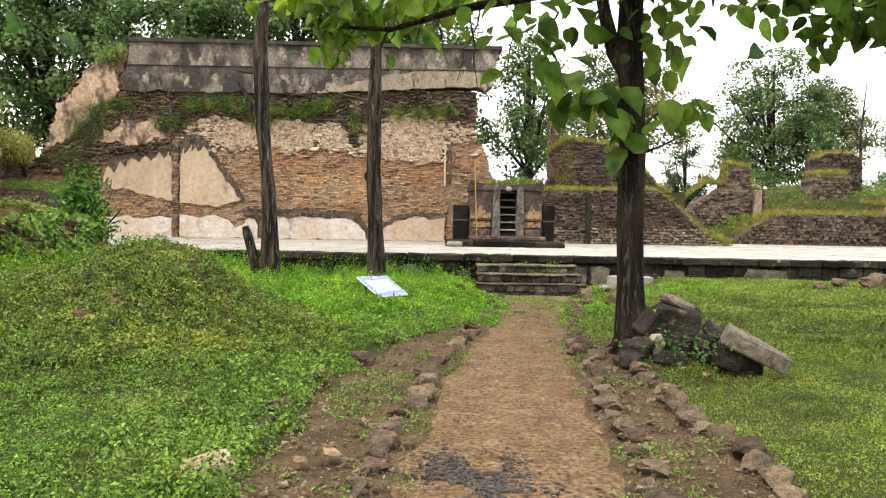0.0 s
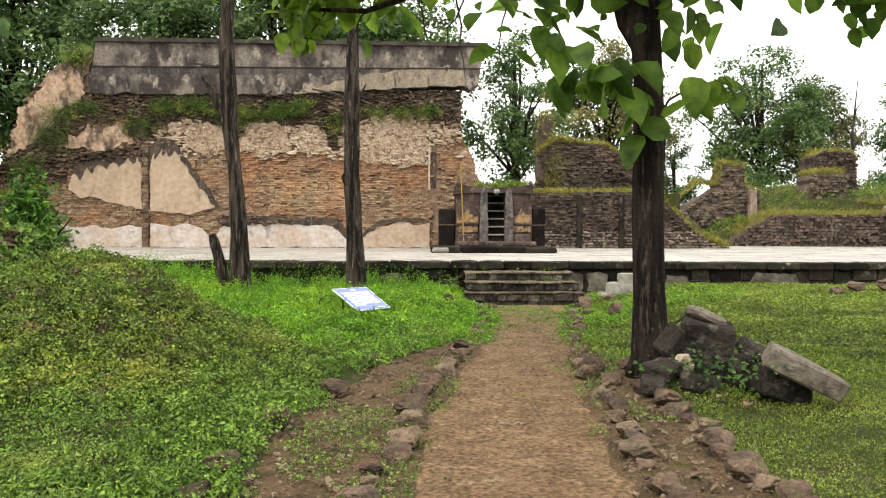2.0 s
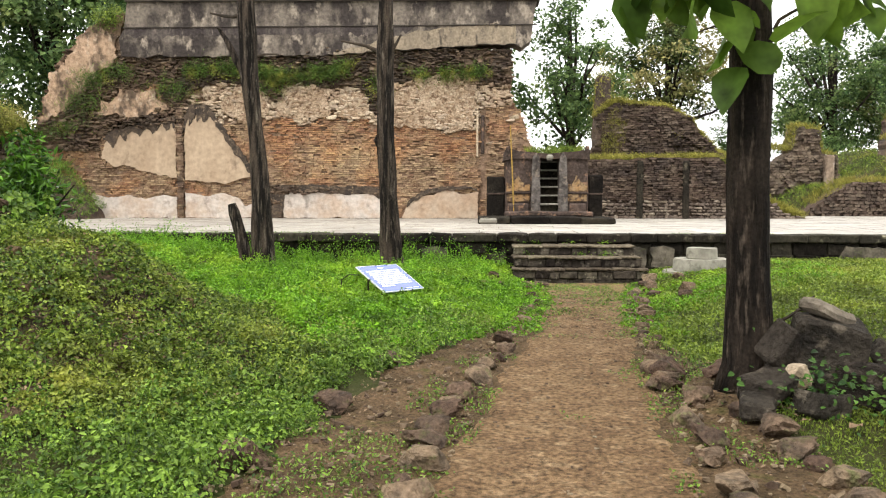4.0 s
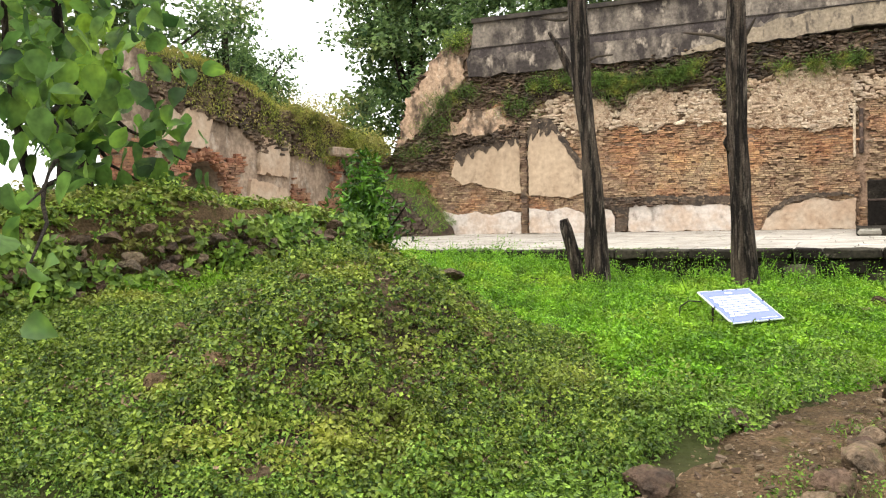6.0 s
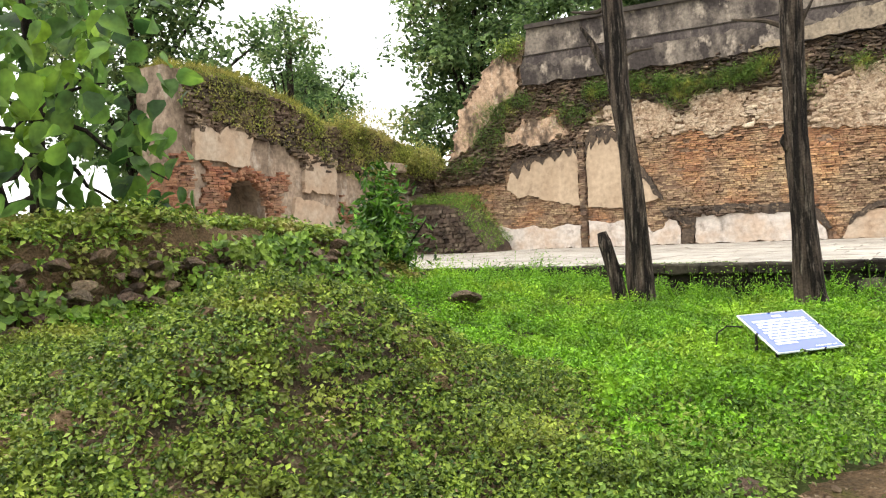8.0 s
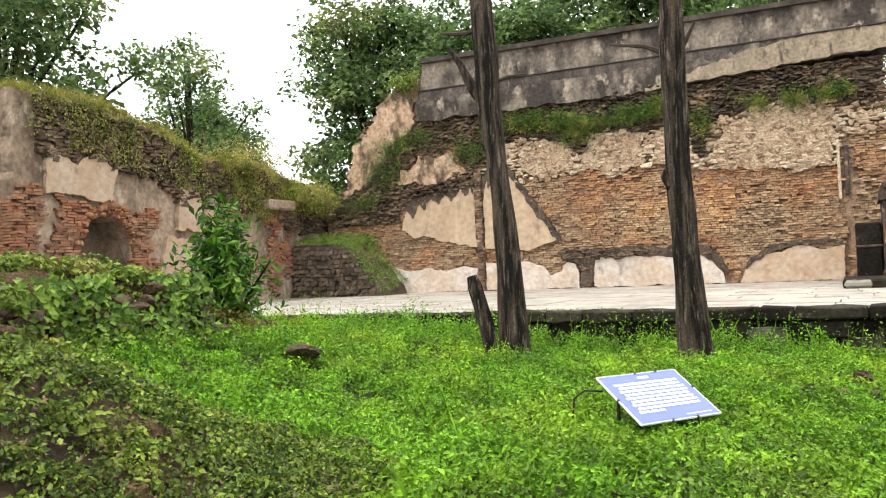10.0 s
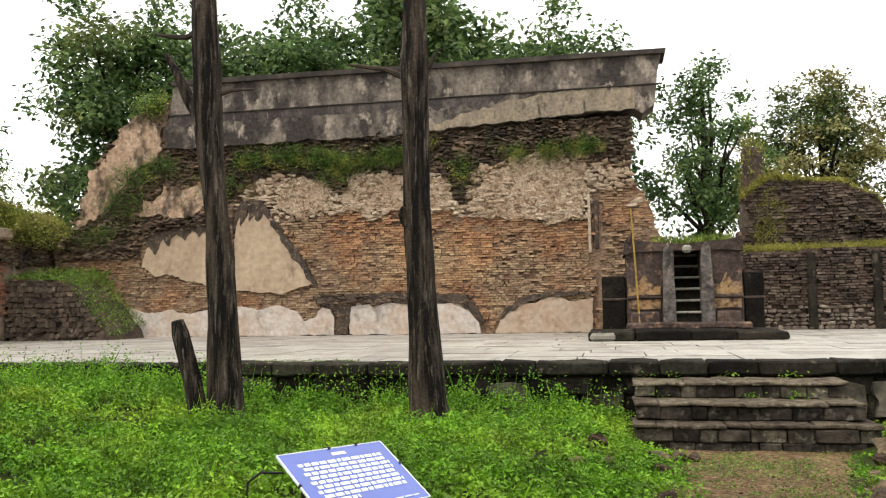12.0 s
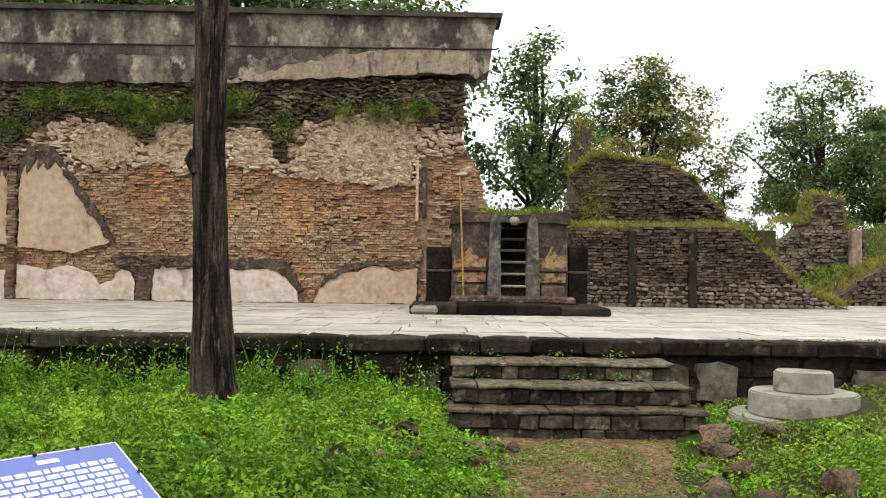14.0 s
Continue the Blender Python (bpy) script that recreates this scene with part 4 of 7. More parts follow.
W_TOWER = [(16.2, 1.4), (18.0, 1.4), (17.9, 3.75), (17.6, 3.85), (16.7, 3.85), (16.4, 3.75)]
W_BLOCK = [(17.1, 1.4), (19.4, 1.4), (19.15, 4.7), (18.7, 4.85), (17.7, 4.9), (17.3, 4.6)]
W_STUB = [(10.4, 1.2), (14.6, 1.2), (14.4, 3.1), (13.8, 3.2), (13.7, 4.1), (12.8, 4.25), (12.65, 3.2), (12.1, 2.9), (11.4, 2.5), (10.8, 1.9)]


def build_right_ruins():
    w1 = thing("wall_east", "dark thin-stone ruin wall with a sloping broken end", "wall", kind="structure")
    course_wall(w1, W_EAST, RW_Y, 0.9, M_BLOCKWALL, "dark thin courses over pale rubble", 3, base_stone=1.35)
    for x in (5.45, 6.95):
        part("buttress", box(0.2, 0.3, 1.9, (x, RW_Y, 0.74), 0.03, cuts=3), M_EDGE, w1)
    w2 = thing("wall_upper", "rough upper ruin wall overgrown with dry grass", "wall", kind="structure")
    course_wall(w2, W_UPPER, RW_Y + 1.6, 1.2, M_BLOCKWALL, "rough dark courses", 5, h=0.065, rough=0.045)
    part("ledge_fill", box(6.2, 2.0, 0.5, (6.0, RW_Y + 1.1, 2.2), 0.0, cuts=2), M_GROUND, w2)
    w3 = thing("wall_far_east", "low dark rubble wall at the terrace's far side", "wall", kind="structure")
    course_wall(w3, W_FAR, 34.0, 1.0, M_RUBBLE, "rubble stones", 7, h=0.11, wlo=0.10, whi=0.24, rough=0.04)
    w4 = thing("wall_tower", "broken tower stump topped with grass", "wall", kind="structure")
    course_wall(w4, W_TOWER, 35.9, 1.4, M_RUBBLE, "rubble stones", 9, h=0.10, rough=0.05)
    course_wall(w4, W_BLOCK, 37.6, 1.6, M_RUBBLE, "rubble stones", 10, h=0.10, rough=0.05)
    w6 = thing("wall_end", "pale plastered wall end beyond the low rubble wall", "wall", kind="structure")
    bm = box(2.2, 0.9, 1.7, (19.7, 33.9, 0.7), 0.06, cuts=4)
    wobble(bm, 0.07, 1.8, 4)
    part("core", bm, M_LWPLASTER, w6)
    w5 = thing("wall_stub", "broken wall stubs overgrown with grass", "wall", kind="structure")
    course_wall(w5, W_STUB, 36.5, 1.2, M_RUBBLE, "rubble stones", 11, h=0.10, rough=0.05)
    part("pale_jamb", box(0.32, 0.5, 1.5, (14.0, 36.35, 1.6), 0.04, cuts=2), M_LWPLASTER, w5)

build_right_ruins()

# ---------------------------------------------------------------- ruined wall to the left
LW_X = -15.5
W_WEST = [(18.35, 0.3), (31, 0.3), (31, 3.9), (29.6, 4.2), (27.7, 4.35), (26.2, 4.8), (24.0, 4.75), (22.5, 5.25), (21.5, 5.45), (20.1, 5.65), (18.9, 5.72), (18.35, 5.7)]


def build_left_ruins():
    w = thing("wall_west", "ruined red-brick wall with pinkish plaster and a small arched niche", "wall", kind="structure")
    arch = [(20.0, 2.35)] + [(20.75 - 0.75 * math.cos(a), 2.35 + 0.72 * math.sin(a) + 0.05 * math.sin(a * 9)) for a in np.linspace(0.15, math.pi - 0.15, 13)] + [(21.5, 2.35)]
    broken = ragged(W_WEST, 0.2, 0.10, 4)
    k = min(range(len(broken)), key=lambda i: abs(broken[i][0] - 20.0) + 5 * abs(broken[i][1] - 0.3))
    while broken[k][0] > 19.98:
        k -= 1
    j = k + 1
    while broken[j][0] < 21.52:
        j += 1
    part("core", slab(broken[:k + 1] + [(20.0, 0.3)] + arch + [(21.5, 0.3)] + broken[j:], LW_X, -0.98, "x"), M_LWPLASTER, w)
    # exposed brick courses
    cs, ss = [], []
    z = 0.8
    while z < 5.6:
        y = 18.36
        while y < 30:
            wd = RNG.uniform(0.16, 0.27)
            cy = y + wd / 2
            y += wd + 0.012
            n = noise.noise(Vector((cy * 0.7, z * 0.8, 2))) + 0.5 * noise.noise(Vector((cy * 2.2, z * 2.2, 2)))
            brick = (cy < 18.85 + 0.2 * n and z < 3.6 + 0.3 * n) or (19.2 + 0.5 * n < cy < 22.5 + 0.6 * n and z < 3.3 + 0.5 * n) or (26.2 < cy < 28.6 and z < 3.4 and n > -0.05) or n > 0.55
            arch = 20.0 < cy < 21.5 and z < 2.35 + 0.70 * math.sqrt(max(0, 1 - ((cy - 20.75) / 0.75) ** 2))
            if brick and not arch and inside(W_WEST, cy, z) and RNG.uniform() > 0.08:
                cs.append((LW_X + 0.02, cy, z + 0.03))
                ss.append((0.14 + RNG.uniform(-0.03, 0.05), wd, 0.055))
        z += 0.066
    part("brickwork", fast_mesh("brickwork", *boxes(cs, ss, 0.2, 2.0, "x"), M_REDBRICK), M_REDBRICK, w, "exposed red bricks", kind="stuff")
    # red bricks on the broken end face
    cs, ss = [], []
    z = 0.8
    while z < 3.6:
        x = LW_X - 0.98
        while x < LW_X + 0.04:
            wd = RNG.uniform(0.16, 0.27)
            if z < 3.25 + 0.3 * noise.noise(Vector((x * 2, z, 6))) and RNG.uniform() > 0.05:
                cs.append((x + wd / 2, 18.34, z + 0.03))
                ss.append((wd, 0.14 + RNG.uniform(-0.02, 0.04), 0.055))
            x += wd + 0.012
        z += 0.066
    part("brickwork", fast_mesh("brickwork", *boxes(cs, ss, 0.12, 1.0), M_REDBRICK), M_REDBRICK, w, "red bricks of the broken end", kind="stuff")
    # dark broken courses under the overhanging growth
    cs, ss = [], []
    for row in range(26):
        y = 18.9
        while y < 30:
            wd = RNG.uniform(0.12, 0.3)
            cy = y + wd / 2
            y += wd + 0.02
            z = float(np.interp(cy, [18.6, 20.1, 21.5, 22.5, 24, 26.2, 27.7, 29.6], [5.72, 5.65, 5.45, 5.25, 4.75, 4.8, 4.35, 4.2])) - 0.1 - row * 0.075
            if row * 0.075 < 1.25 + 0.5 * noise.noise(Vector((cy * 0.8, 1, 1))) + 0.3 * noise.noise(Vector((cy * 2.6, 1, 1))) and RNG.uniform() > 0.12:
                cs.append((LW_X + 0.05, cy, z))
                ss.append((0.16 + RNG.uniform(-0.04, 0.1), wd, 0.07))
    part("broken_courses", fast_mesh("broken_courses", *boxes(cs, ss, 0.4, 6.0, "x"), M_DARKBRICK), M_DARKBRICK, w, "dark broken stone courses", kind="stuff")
    # the arched niche: brick-lined recess, shade painted into its dark back
    part("niche_back", box(0.3, 1.9, 3.2, (LW_X - 1.0, 20.75, 0.35)), M_DARKBRICK, w, "brick niche back, its shade put into the dark colour")
    cs, ss = [], []
    for ring in range(2):
        for a in np.linspace(0.05, math.pi - 0.05, 26):
            r = 0.80 + 0.13 * ring + RNG.uniform(-0.03, 0.03)
            if RNG.uniform() > 0.15:
                cs.append((LW_X + 0.03 + RNG.uniform(-0.04, 0.05), 20.75 - r * math.cos(a), 2.35 + r * 0.96 * math.sin(a)))
                ss.append((0.26, 0.10, 0.10))
    part("arch_bricks", fast_mesh("arch_bricks", *rounded(cs, ss, 0.25, 6.0), M_REDBRICK), M_REDBRICK, w, "broken red bricks round the niche", kind="stuff")
    for k, poly in enumerate(([(19.1, 3.5), (20.9, 3.4), (21.1, 4.2), (20.6, 4.5), (19.9, 4.25), (19.2, 4.5)], [(22.3, 0.8), (24.2, 0.8), (24.3, 2.4), (22.6, 2.6)], [(23.0, 2.8), (24.4, 2.7), (24.6, 3.7), (23.2, 3.9)])):
        part("plaster_patch", slab(ragged(poly, 0.1, 0.10, k * 2.0), LW_X + 0.13, -0.12, "x"), M_PINKDADO, w)
    part("cornice_fragment", box(0.5, 1.3, 0.3, (LW_X + 0.15, 27.2, 3.45), 0.05, cuts=2), M_LWPLASTER, w)
    # low rubble bank where the walls meet
    v = thing("wall_corner", "low rubble wall under a grassy slope", "wall", kind="structure")
    course_wall(v, [(-15.4, 0.7), (-12.3, 0.7), (-12.6, 1.2), (-13.4, 2.1), (-13.8, 2.3), (-15.4, 2.35)], 28.0, 1.6, M_RUBBLE, "rubble stones", 13, h=0.12, rough=0.06)

build_left_ruins()

# ---------------------------------------------------------------- bare trunks
def dense(pts, radii, n):
    """The same limb with n points for each one."""
    t, s = np.arange(len(pts)), np.linspace(0, len(pts) - 1, (len(pts) - 1) * n + 1)
    p = np.array(pts, float)
    return [tuple(np.interp(q, t, p[:, k]) for k in range(3)) for q in s], [float(np.interp(q, t, radii)) for q in s]


def trunk_thing(name, label, at, pts, radii, bark, sides=30, knob=0.24):
    t = thing(name, label, "tree", at)
    part("trunk", tube(dense(pts, radii, 4)[0], dense(pts, radii, 4)[1], sides, knob, at[0]), bark, t, smooth=True)
    return t


def build_dead_trees():
    a = trunk_thing("dead_tree", "bare dead trunk with dark cracked bark and a snapped limb", (-3.62, 16.6, 0.0),
                    [(0.05, 0, 0.0), (0.02, 0, 0.35), (0, 0, 1.3), (-0.06, 0, 2.2), (-0.12, 0, 2.9), (-0.2, 0, 3.6), (-0.22, 0, 4.3), (-0.24, 0.0, 5.2), (-0.2, 0.1, 6.4), (-0.25, 0.1, 7.6)],
                    [0.26, 0.205, 0.165, 0.145, 0.135, 0.16, 0.14, 0.13, 0.11, 0.08], M_BARK)
    part("limb", tube([(-0.2, 0, 3.55), (-0.42, -0.02, 3.85), (-0.56, -0.02, 4.15), (-0.72, 0, 4.4)], [0.1, 0.07, 0.05, 0.03], 8, 0.2), M_BARK, a)
    part("twig", tube([(-0.24, 0, 4.66), (-0.45, 0, 4.58), (-0.62, 0.02, 4.60), (-0.88, 0.05, 4.66)], [0.045, 0.035, 0.03, 0.015], 6, 0.2), M_TWIG, a)
    part("twig", tube([(-0.18, 0, 3.85), (0.05, 0.1, 3.95), (0.3, 0.15, 3.96)], [0.03, 0.02, 0.012], 6), M_TWIG, a)
    part("stub", tube([(-0.22, -0.06, 0.05), (-0.34, -0.08, 0.7), (-0.46, -0.1, 1.2), (-0.50, -0.1, 1.34)], [0.12, 0.10, 0.10, 0.07], 9, 0.3), M_BARK, a, "leaning broken stub")
    b = trunk_thing("dead_tree", "tall bare grey trunk standing in weeds before the terrace", (-1.4, 16.85, 0.0),
                    [(0.1, 0, 0.0), (0.05, 0, 0.4), (0.0, 0, 1.0), (-0.02, 0, 1.7), (-0.05, 0, 2.45), (-0.06, 0, 3.2), (-0.06, 0, 3.95), (-0.05, 0, 4.8), (-0.04, 0, 6.0), (0, 0, 7.6)],
                    [0.27, 0.2, 0.175, 0.15, 0.145, 0.135, 0.15, 0.12, 0.11, 0.08], M_BARK)
    part("twig", tube([(-0.06, 0, 3.95), (-0.4, 0.05, 4.12), (-0.85, 0.1, 4.22)], [0.05, 0.03, 0.015], 6), M_TWIG, b)
    part("twig", tube([(0.02, 0, 3.95), (0.12, 0, 4.12), (0.22, 0, 4.3)], [0.04, 0.03, 0.015], 6), M_TWIG, b)
    part("knot", tube([(-0.16, -0.02, 2.35), (-0.22, -0.04, 2.47), (-0.2, -0.04, 2.55)], [0.06, 0.05, 0.02], 8), M_BARK, b)

build_dead_trees()

# ---------------------------------------------------------------- rubble bank on the left
def bank_z(x, y):
    x, y = np.asarray(x, float), np.asarray(y, float)
    edge = -6.25 + 0.18 * fbm(y, y * 0, 0.8, 6)
    face = smooth(edge - x, 0.0, 0.45) * smooth(y, 2.0, 4.8) * smooth(x, -11.0, -9.2)
    top = 1.50 + 0.20 * np.exp(-((y - 10.6) / 2.2) ** 2) + 0.14 * fbm(x, y, 1.1, 2)
    return np.where(face > 0, ground_z(edge, y) * (1 - face) + top * face * smooth(14.6 - y, 0.0, 1.6) + 0.9 * face * (1 - smooth(14.6 - y, 0.0, 1.6)), ground_z(x, y)) + 0.06 * face * fbm(x, y, 4, 3)


def build_bank():
    xs, ys = np.arange(-11, -5.9, 0.07), np.arange(2.0, 15.6, 0.1)
    X, Y = np.meshgrid(xs, ys)
    Z = bank_z(X, Y) - 0.02
    k = np.arange(X.size).reshape(X.shape)
    f = np.stack([k[:-1, :-1], k[:-1, 1:], k[1:, 1:], k[1:, :-1]], -1).reshape(-1, 4)
    bank = thing("rubble_bank", "collapsed dry-stone wall buried under creepers", "rubble wall")
    part("earth", fast_mesh("earth", np.stack([X, Y, Z], -1).reshape(-1, 3), f, M_SHOULDER, True), M_SHOULDER, bank)
    lib = [stone_mesh("bank_stone", 20.0 + k, M_STONE, 0.75) for k in range(5)]
    for i in range(230):
        y = random.uniform(5.5, 14.0)
        s = random.uniform(0.12, 0.27)
        lvl = random.choice((0.72, 0.82, 0.92, 1.02, 1.12, 1.22, 1.34))
        ob = part("bank_stone", lib[i % 5], M_STONE, bank)
        ob.matrix_basis = pose(-6.22 - 0.22 * (lvl - 0.75) + random.uniform(-0.06, 0.06), y, lvl + random.uniform(-0.06, 0.06), random.uniform(-15, 15), random.uniform(-15, 15), random.uniform(0, 360)) @ Matrix.Diagonal((s, s * 1.2, s * 0.85, 1))

build_bank()

# ---------------------------------------------------------------- stones along the path
def lay_stone(name, label, category, x, y, size, group="", sink=0.3, tilt=12, lift=0.0, mats=None, stretch=(1.15, 0.95, 1.15)):
    me = (mats or STONES)[random.randrange(len(mats or STONES))]
    ob = new(name, me)
    rz = random.uniform(0, 360)
    z = float(ground_z(x, y)) + size * (0.5 * stretch[2] * 0.6 - sink * 0.25) + lift
    ob.matrix_world = pose(x, y, z, random.uniform(-tilt, tilt), random.uniform(-tilt, tilt), rz) @ Matrix.Diagonal((size * stretch[0], size * stretch[1], size * stretch[2], 1))
    return tagged(ob, label, category, group)


def build_stones():
    lab = "rough brown field stone edging the earth path"
    y = 2.2
    while y < 16.4:
        s = random.uniform(0.11, 0.27) * (1.0 if y < 9 else 0.85)
        lay_stone("edging_stone", lab, "stone", float(path_left(y)) - 0.14 + random.uniform(-0.09, 0.05), y, s, "stones along the path")
        y += s * random.uniform(0.9, 1.5) + (random.uniform(0, 0.15) if y < 9.5 else random.uniform(0.1, 0.5))
    y = 2.2
    while y < 16.6:
        s = random.uniform(0.11, 0.27) * (1.0 if y < 9 else 0.85)
        lay_stone("edging_stone", lab, "stone", float(path_right(y)) + 0.14 + random.uniform(-0.05, 0.1), y, s, "stones along the path")
        y += s * random.uniform(0.9, 1.5) + (random.uniform(0, 0.2) if y < 9.5 else random.uniform(0, 0.4))
    y = 2.4
    while y < 7.0:
        s = random.uniform(0.14, 0.28)
        lay_stone("border_stone", "small reddish stone bordering the short lawn", "stone", 2.03 + random.uniform(-0.07, 0.07), y, s, "outer border stones")
        y += s * random.uniform(0.9, 1.5)
    for x, y, s in ((-1.05, 6.3, 0.3), (-1.2, 5.2, 0.26), (-0.8, 7.6, 0.28), (-0.55, 9.0, 0.24), (-1.25, 4.6, 0.2)):
        lay_stone("half_buried_stone", "half-buried dark stone at the weed's edge", "stone", x, y, s, "stones at the weeds")
    # heap of blocks by the tree
    lab = "dark squared rubble block heaped against the tree"
    for x, y, z, sx, sy, sz, rx, ry, rz in ((2.45, 7.62, 0.06, 0.58, 0.46, 0.30, 3, 4, 12), (2.53, 7.58, 0.34, 0.46, 0.38, 0.32, 5, 9, -12), (2.19, 7.52, 0.36, 0.26, 0.2, 0.26, 14, 34, 20),
                                       (2.12, 7.36, 0.18, 0.34, 0.26, 0.15, 6, -8, 40), (2.78, 7.42, 0.10, 0.44, 0.36, 0.28, 5, 10, 50), (2.98, 7.5, 0.30, 0.42, 0.24, 0.13, 10, 33, -18), (3.02, 7.12, 0.05, 0.46, 0.32, 0.24, 4, 16, 10), (1.98, 7.15, 0.10, 0.30, 0.22, 0.12, 4, 6, 70), (2.35, 7.15, 0.10, 0.3, 0.24, 0.16, -6, 8, 15)):
        ob = thing("rubble_block", lab, "stone block", group="heap by the tree", mesh=block_mesh("rubble_block", sx, sy, sz, x * 7, M_HEAP, 0.02, 0.05))
        ob.matrix_world = pose(x, y, z, rx, ry, rz)
    M_SLABSTONE = material("pale_slab_stone", (0.198, 0.165, 0.129), (0.125, 0.102, 0.0792), (0.066, 0.0594, 0.0429), s1=2.4, s2=16, bump=0.9, bump_scale=18, fine=0.4)
    slab_ob = thing("stone_slab", "long pale squared stone slab leaning off the heap", "stone slab", mesh=block_mesh("stone_slab", 0.68, 0.24, 0.19, 5.0, M_SLABSTONE, 0.02, 0.03))
    slab_ob.matrix_world = pose(3.12, 6.92, 0.235, 6, 27, -10)
    top = thing("cap_stone", "pale flat broken stone on top of the dark heap", "stone", mesh=block_mesh("cap_stone", 0.34, 0.26, 0.10, 9.0, M_SLABSTONE, 0.03, 0.06))
    top.matrix_world = pose(2.55, 7.56, 0.655, 8, 14, 20)
    lay_stone("pale_stone", "pale rounded stone wedged into the heap's foot", "stone", 2.29, 7.34, 0.2, mats=[stone_mesh("pale_stone", 83.0, M_PALE, 0.9)], lift=0.1)
    for x, y, s in ((1.72, 8.6, 0.42), (1.62, 8.25, 0.34), (2.0, 8.1, 0.3), (2.2, 8.6, 0.3), (1.9, 7.2, 0.26), (3.14, 16.5, 0.44), (3.0, 15.9, 0.34), (2.6, 14.8, 0.3), (3.55, 16.3, 0.28), (2.75, 14.35, 0.3), (3.3, 14.5, 0.4), (0.42, 16.1, 0.3), (1.2, 16.2, 0.26), (1.35, 16.3, 0.2), (0.97, 14.2, 0.24), (0.3, 15.1, 0.22),
                    (7.7, 15.7, 0.4), (8.5, 16.5, 0.5), (9.0, 16.3, 0.6), (9.4, 16.6, 0.7), (9.9, 16.2, 0.5), (0.55, 15.4, 0.22), (2.9, 15.3, 0.26), (3.1, 13.9, 0.3)):
        lay_stone("loose_stone", "loose weathered stone lying in the grass", "stone", x, y, s * 0.75, "loose stones", sink=0.15)
    ob = lay_stone("mossy_rock", "dark mossy rock lying among bright weeds", "rock", -5.0, 13.8, 0.5, stretch=(1.4, 0.8, 0.6), lift=0.1)
    for x, y, s in ((-1.32, 3.47, 0.3),):
        lay_stone("pale_stone", "pale tan broken stone lying in low weeds", "stone", x, y, s, mats=[stone_mesh("pale_stone", 50 + x, M_PALE, 0.9)], stretch=(1.2, 0.9, 0.9))
    for x, y, s in ((-3.25, 7.1, 0.34), (-3.5, 6.9, 0.3), (-2.05, 8.3, 0.2), (-3.0, 7.6, 0.26), (-2.6, 9.3, 0.24), (-3.9, 7.5, 0.22), (-2.75, 7.2, 0.2), (-3.3, 8.1, 0.28), (-2.3, 8.9, 0.24), (-4.2, 6.7, 0.24)):
        lay_stone("mound_stone", "earthy stone sticking out of the overgrown mound", "stone", x, y, s * 0.72, "mound stones", sink=0.6, mats=[stone_mesh("mound_stone", 60 + x, M_SHOULDER, 0.8)])
    # fallen dry leaves
    for x, y, s in ((2.62, 6.7, 0.26), (2.45, 6.85, 0.2), (-0.62, 3.8, 0.34), (-0.8, 3.65, 0.26), (2.05, 7.0, 0.16), (2.2, 6.95, 0.12), (1.2, 2.9, 0.14), (0.55, 6.2, 0.07), (1.0, 5.6, 0.06), (0.3, 8.4, 0.06)):
        bm = bmesh.new()
        bmesh.ops.create_grid(bm, x_segments=5, y_segments=4, size=0.5)
        for v in bm.verts:
            v.co.y *= 0.6 * max(0.12, math.cos(v.co.x * 2.9))
            v.co.z = 0.22 * noise.noise(v.co * 3 + Vector((x, y, 0))) + 0.25 * v.co.y ** 2
        bmesh.ops.solidify(bm, geom=bm.faces[:], thickness=0.012)
        me = bpy.data.meshes.new("dry_leaf")
        bm.to_mesh(me)
        bm.free()
        me.materials.append(M_DEADLEAF)
        ob = thing("dry_leaf", "large curled brown dead leaf on the ground", "leaf", group="fallen leaves", mesh=me)
        ob.matrix_world = pose(x, y, float(ground_z(x, y)) + 0.05 + s * 0.1, 0, 0, x * 90) @ Matrix.Diagonal((s * 0.7, s * 0.55, s * 0.7, 1))

build_stones()

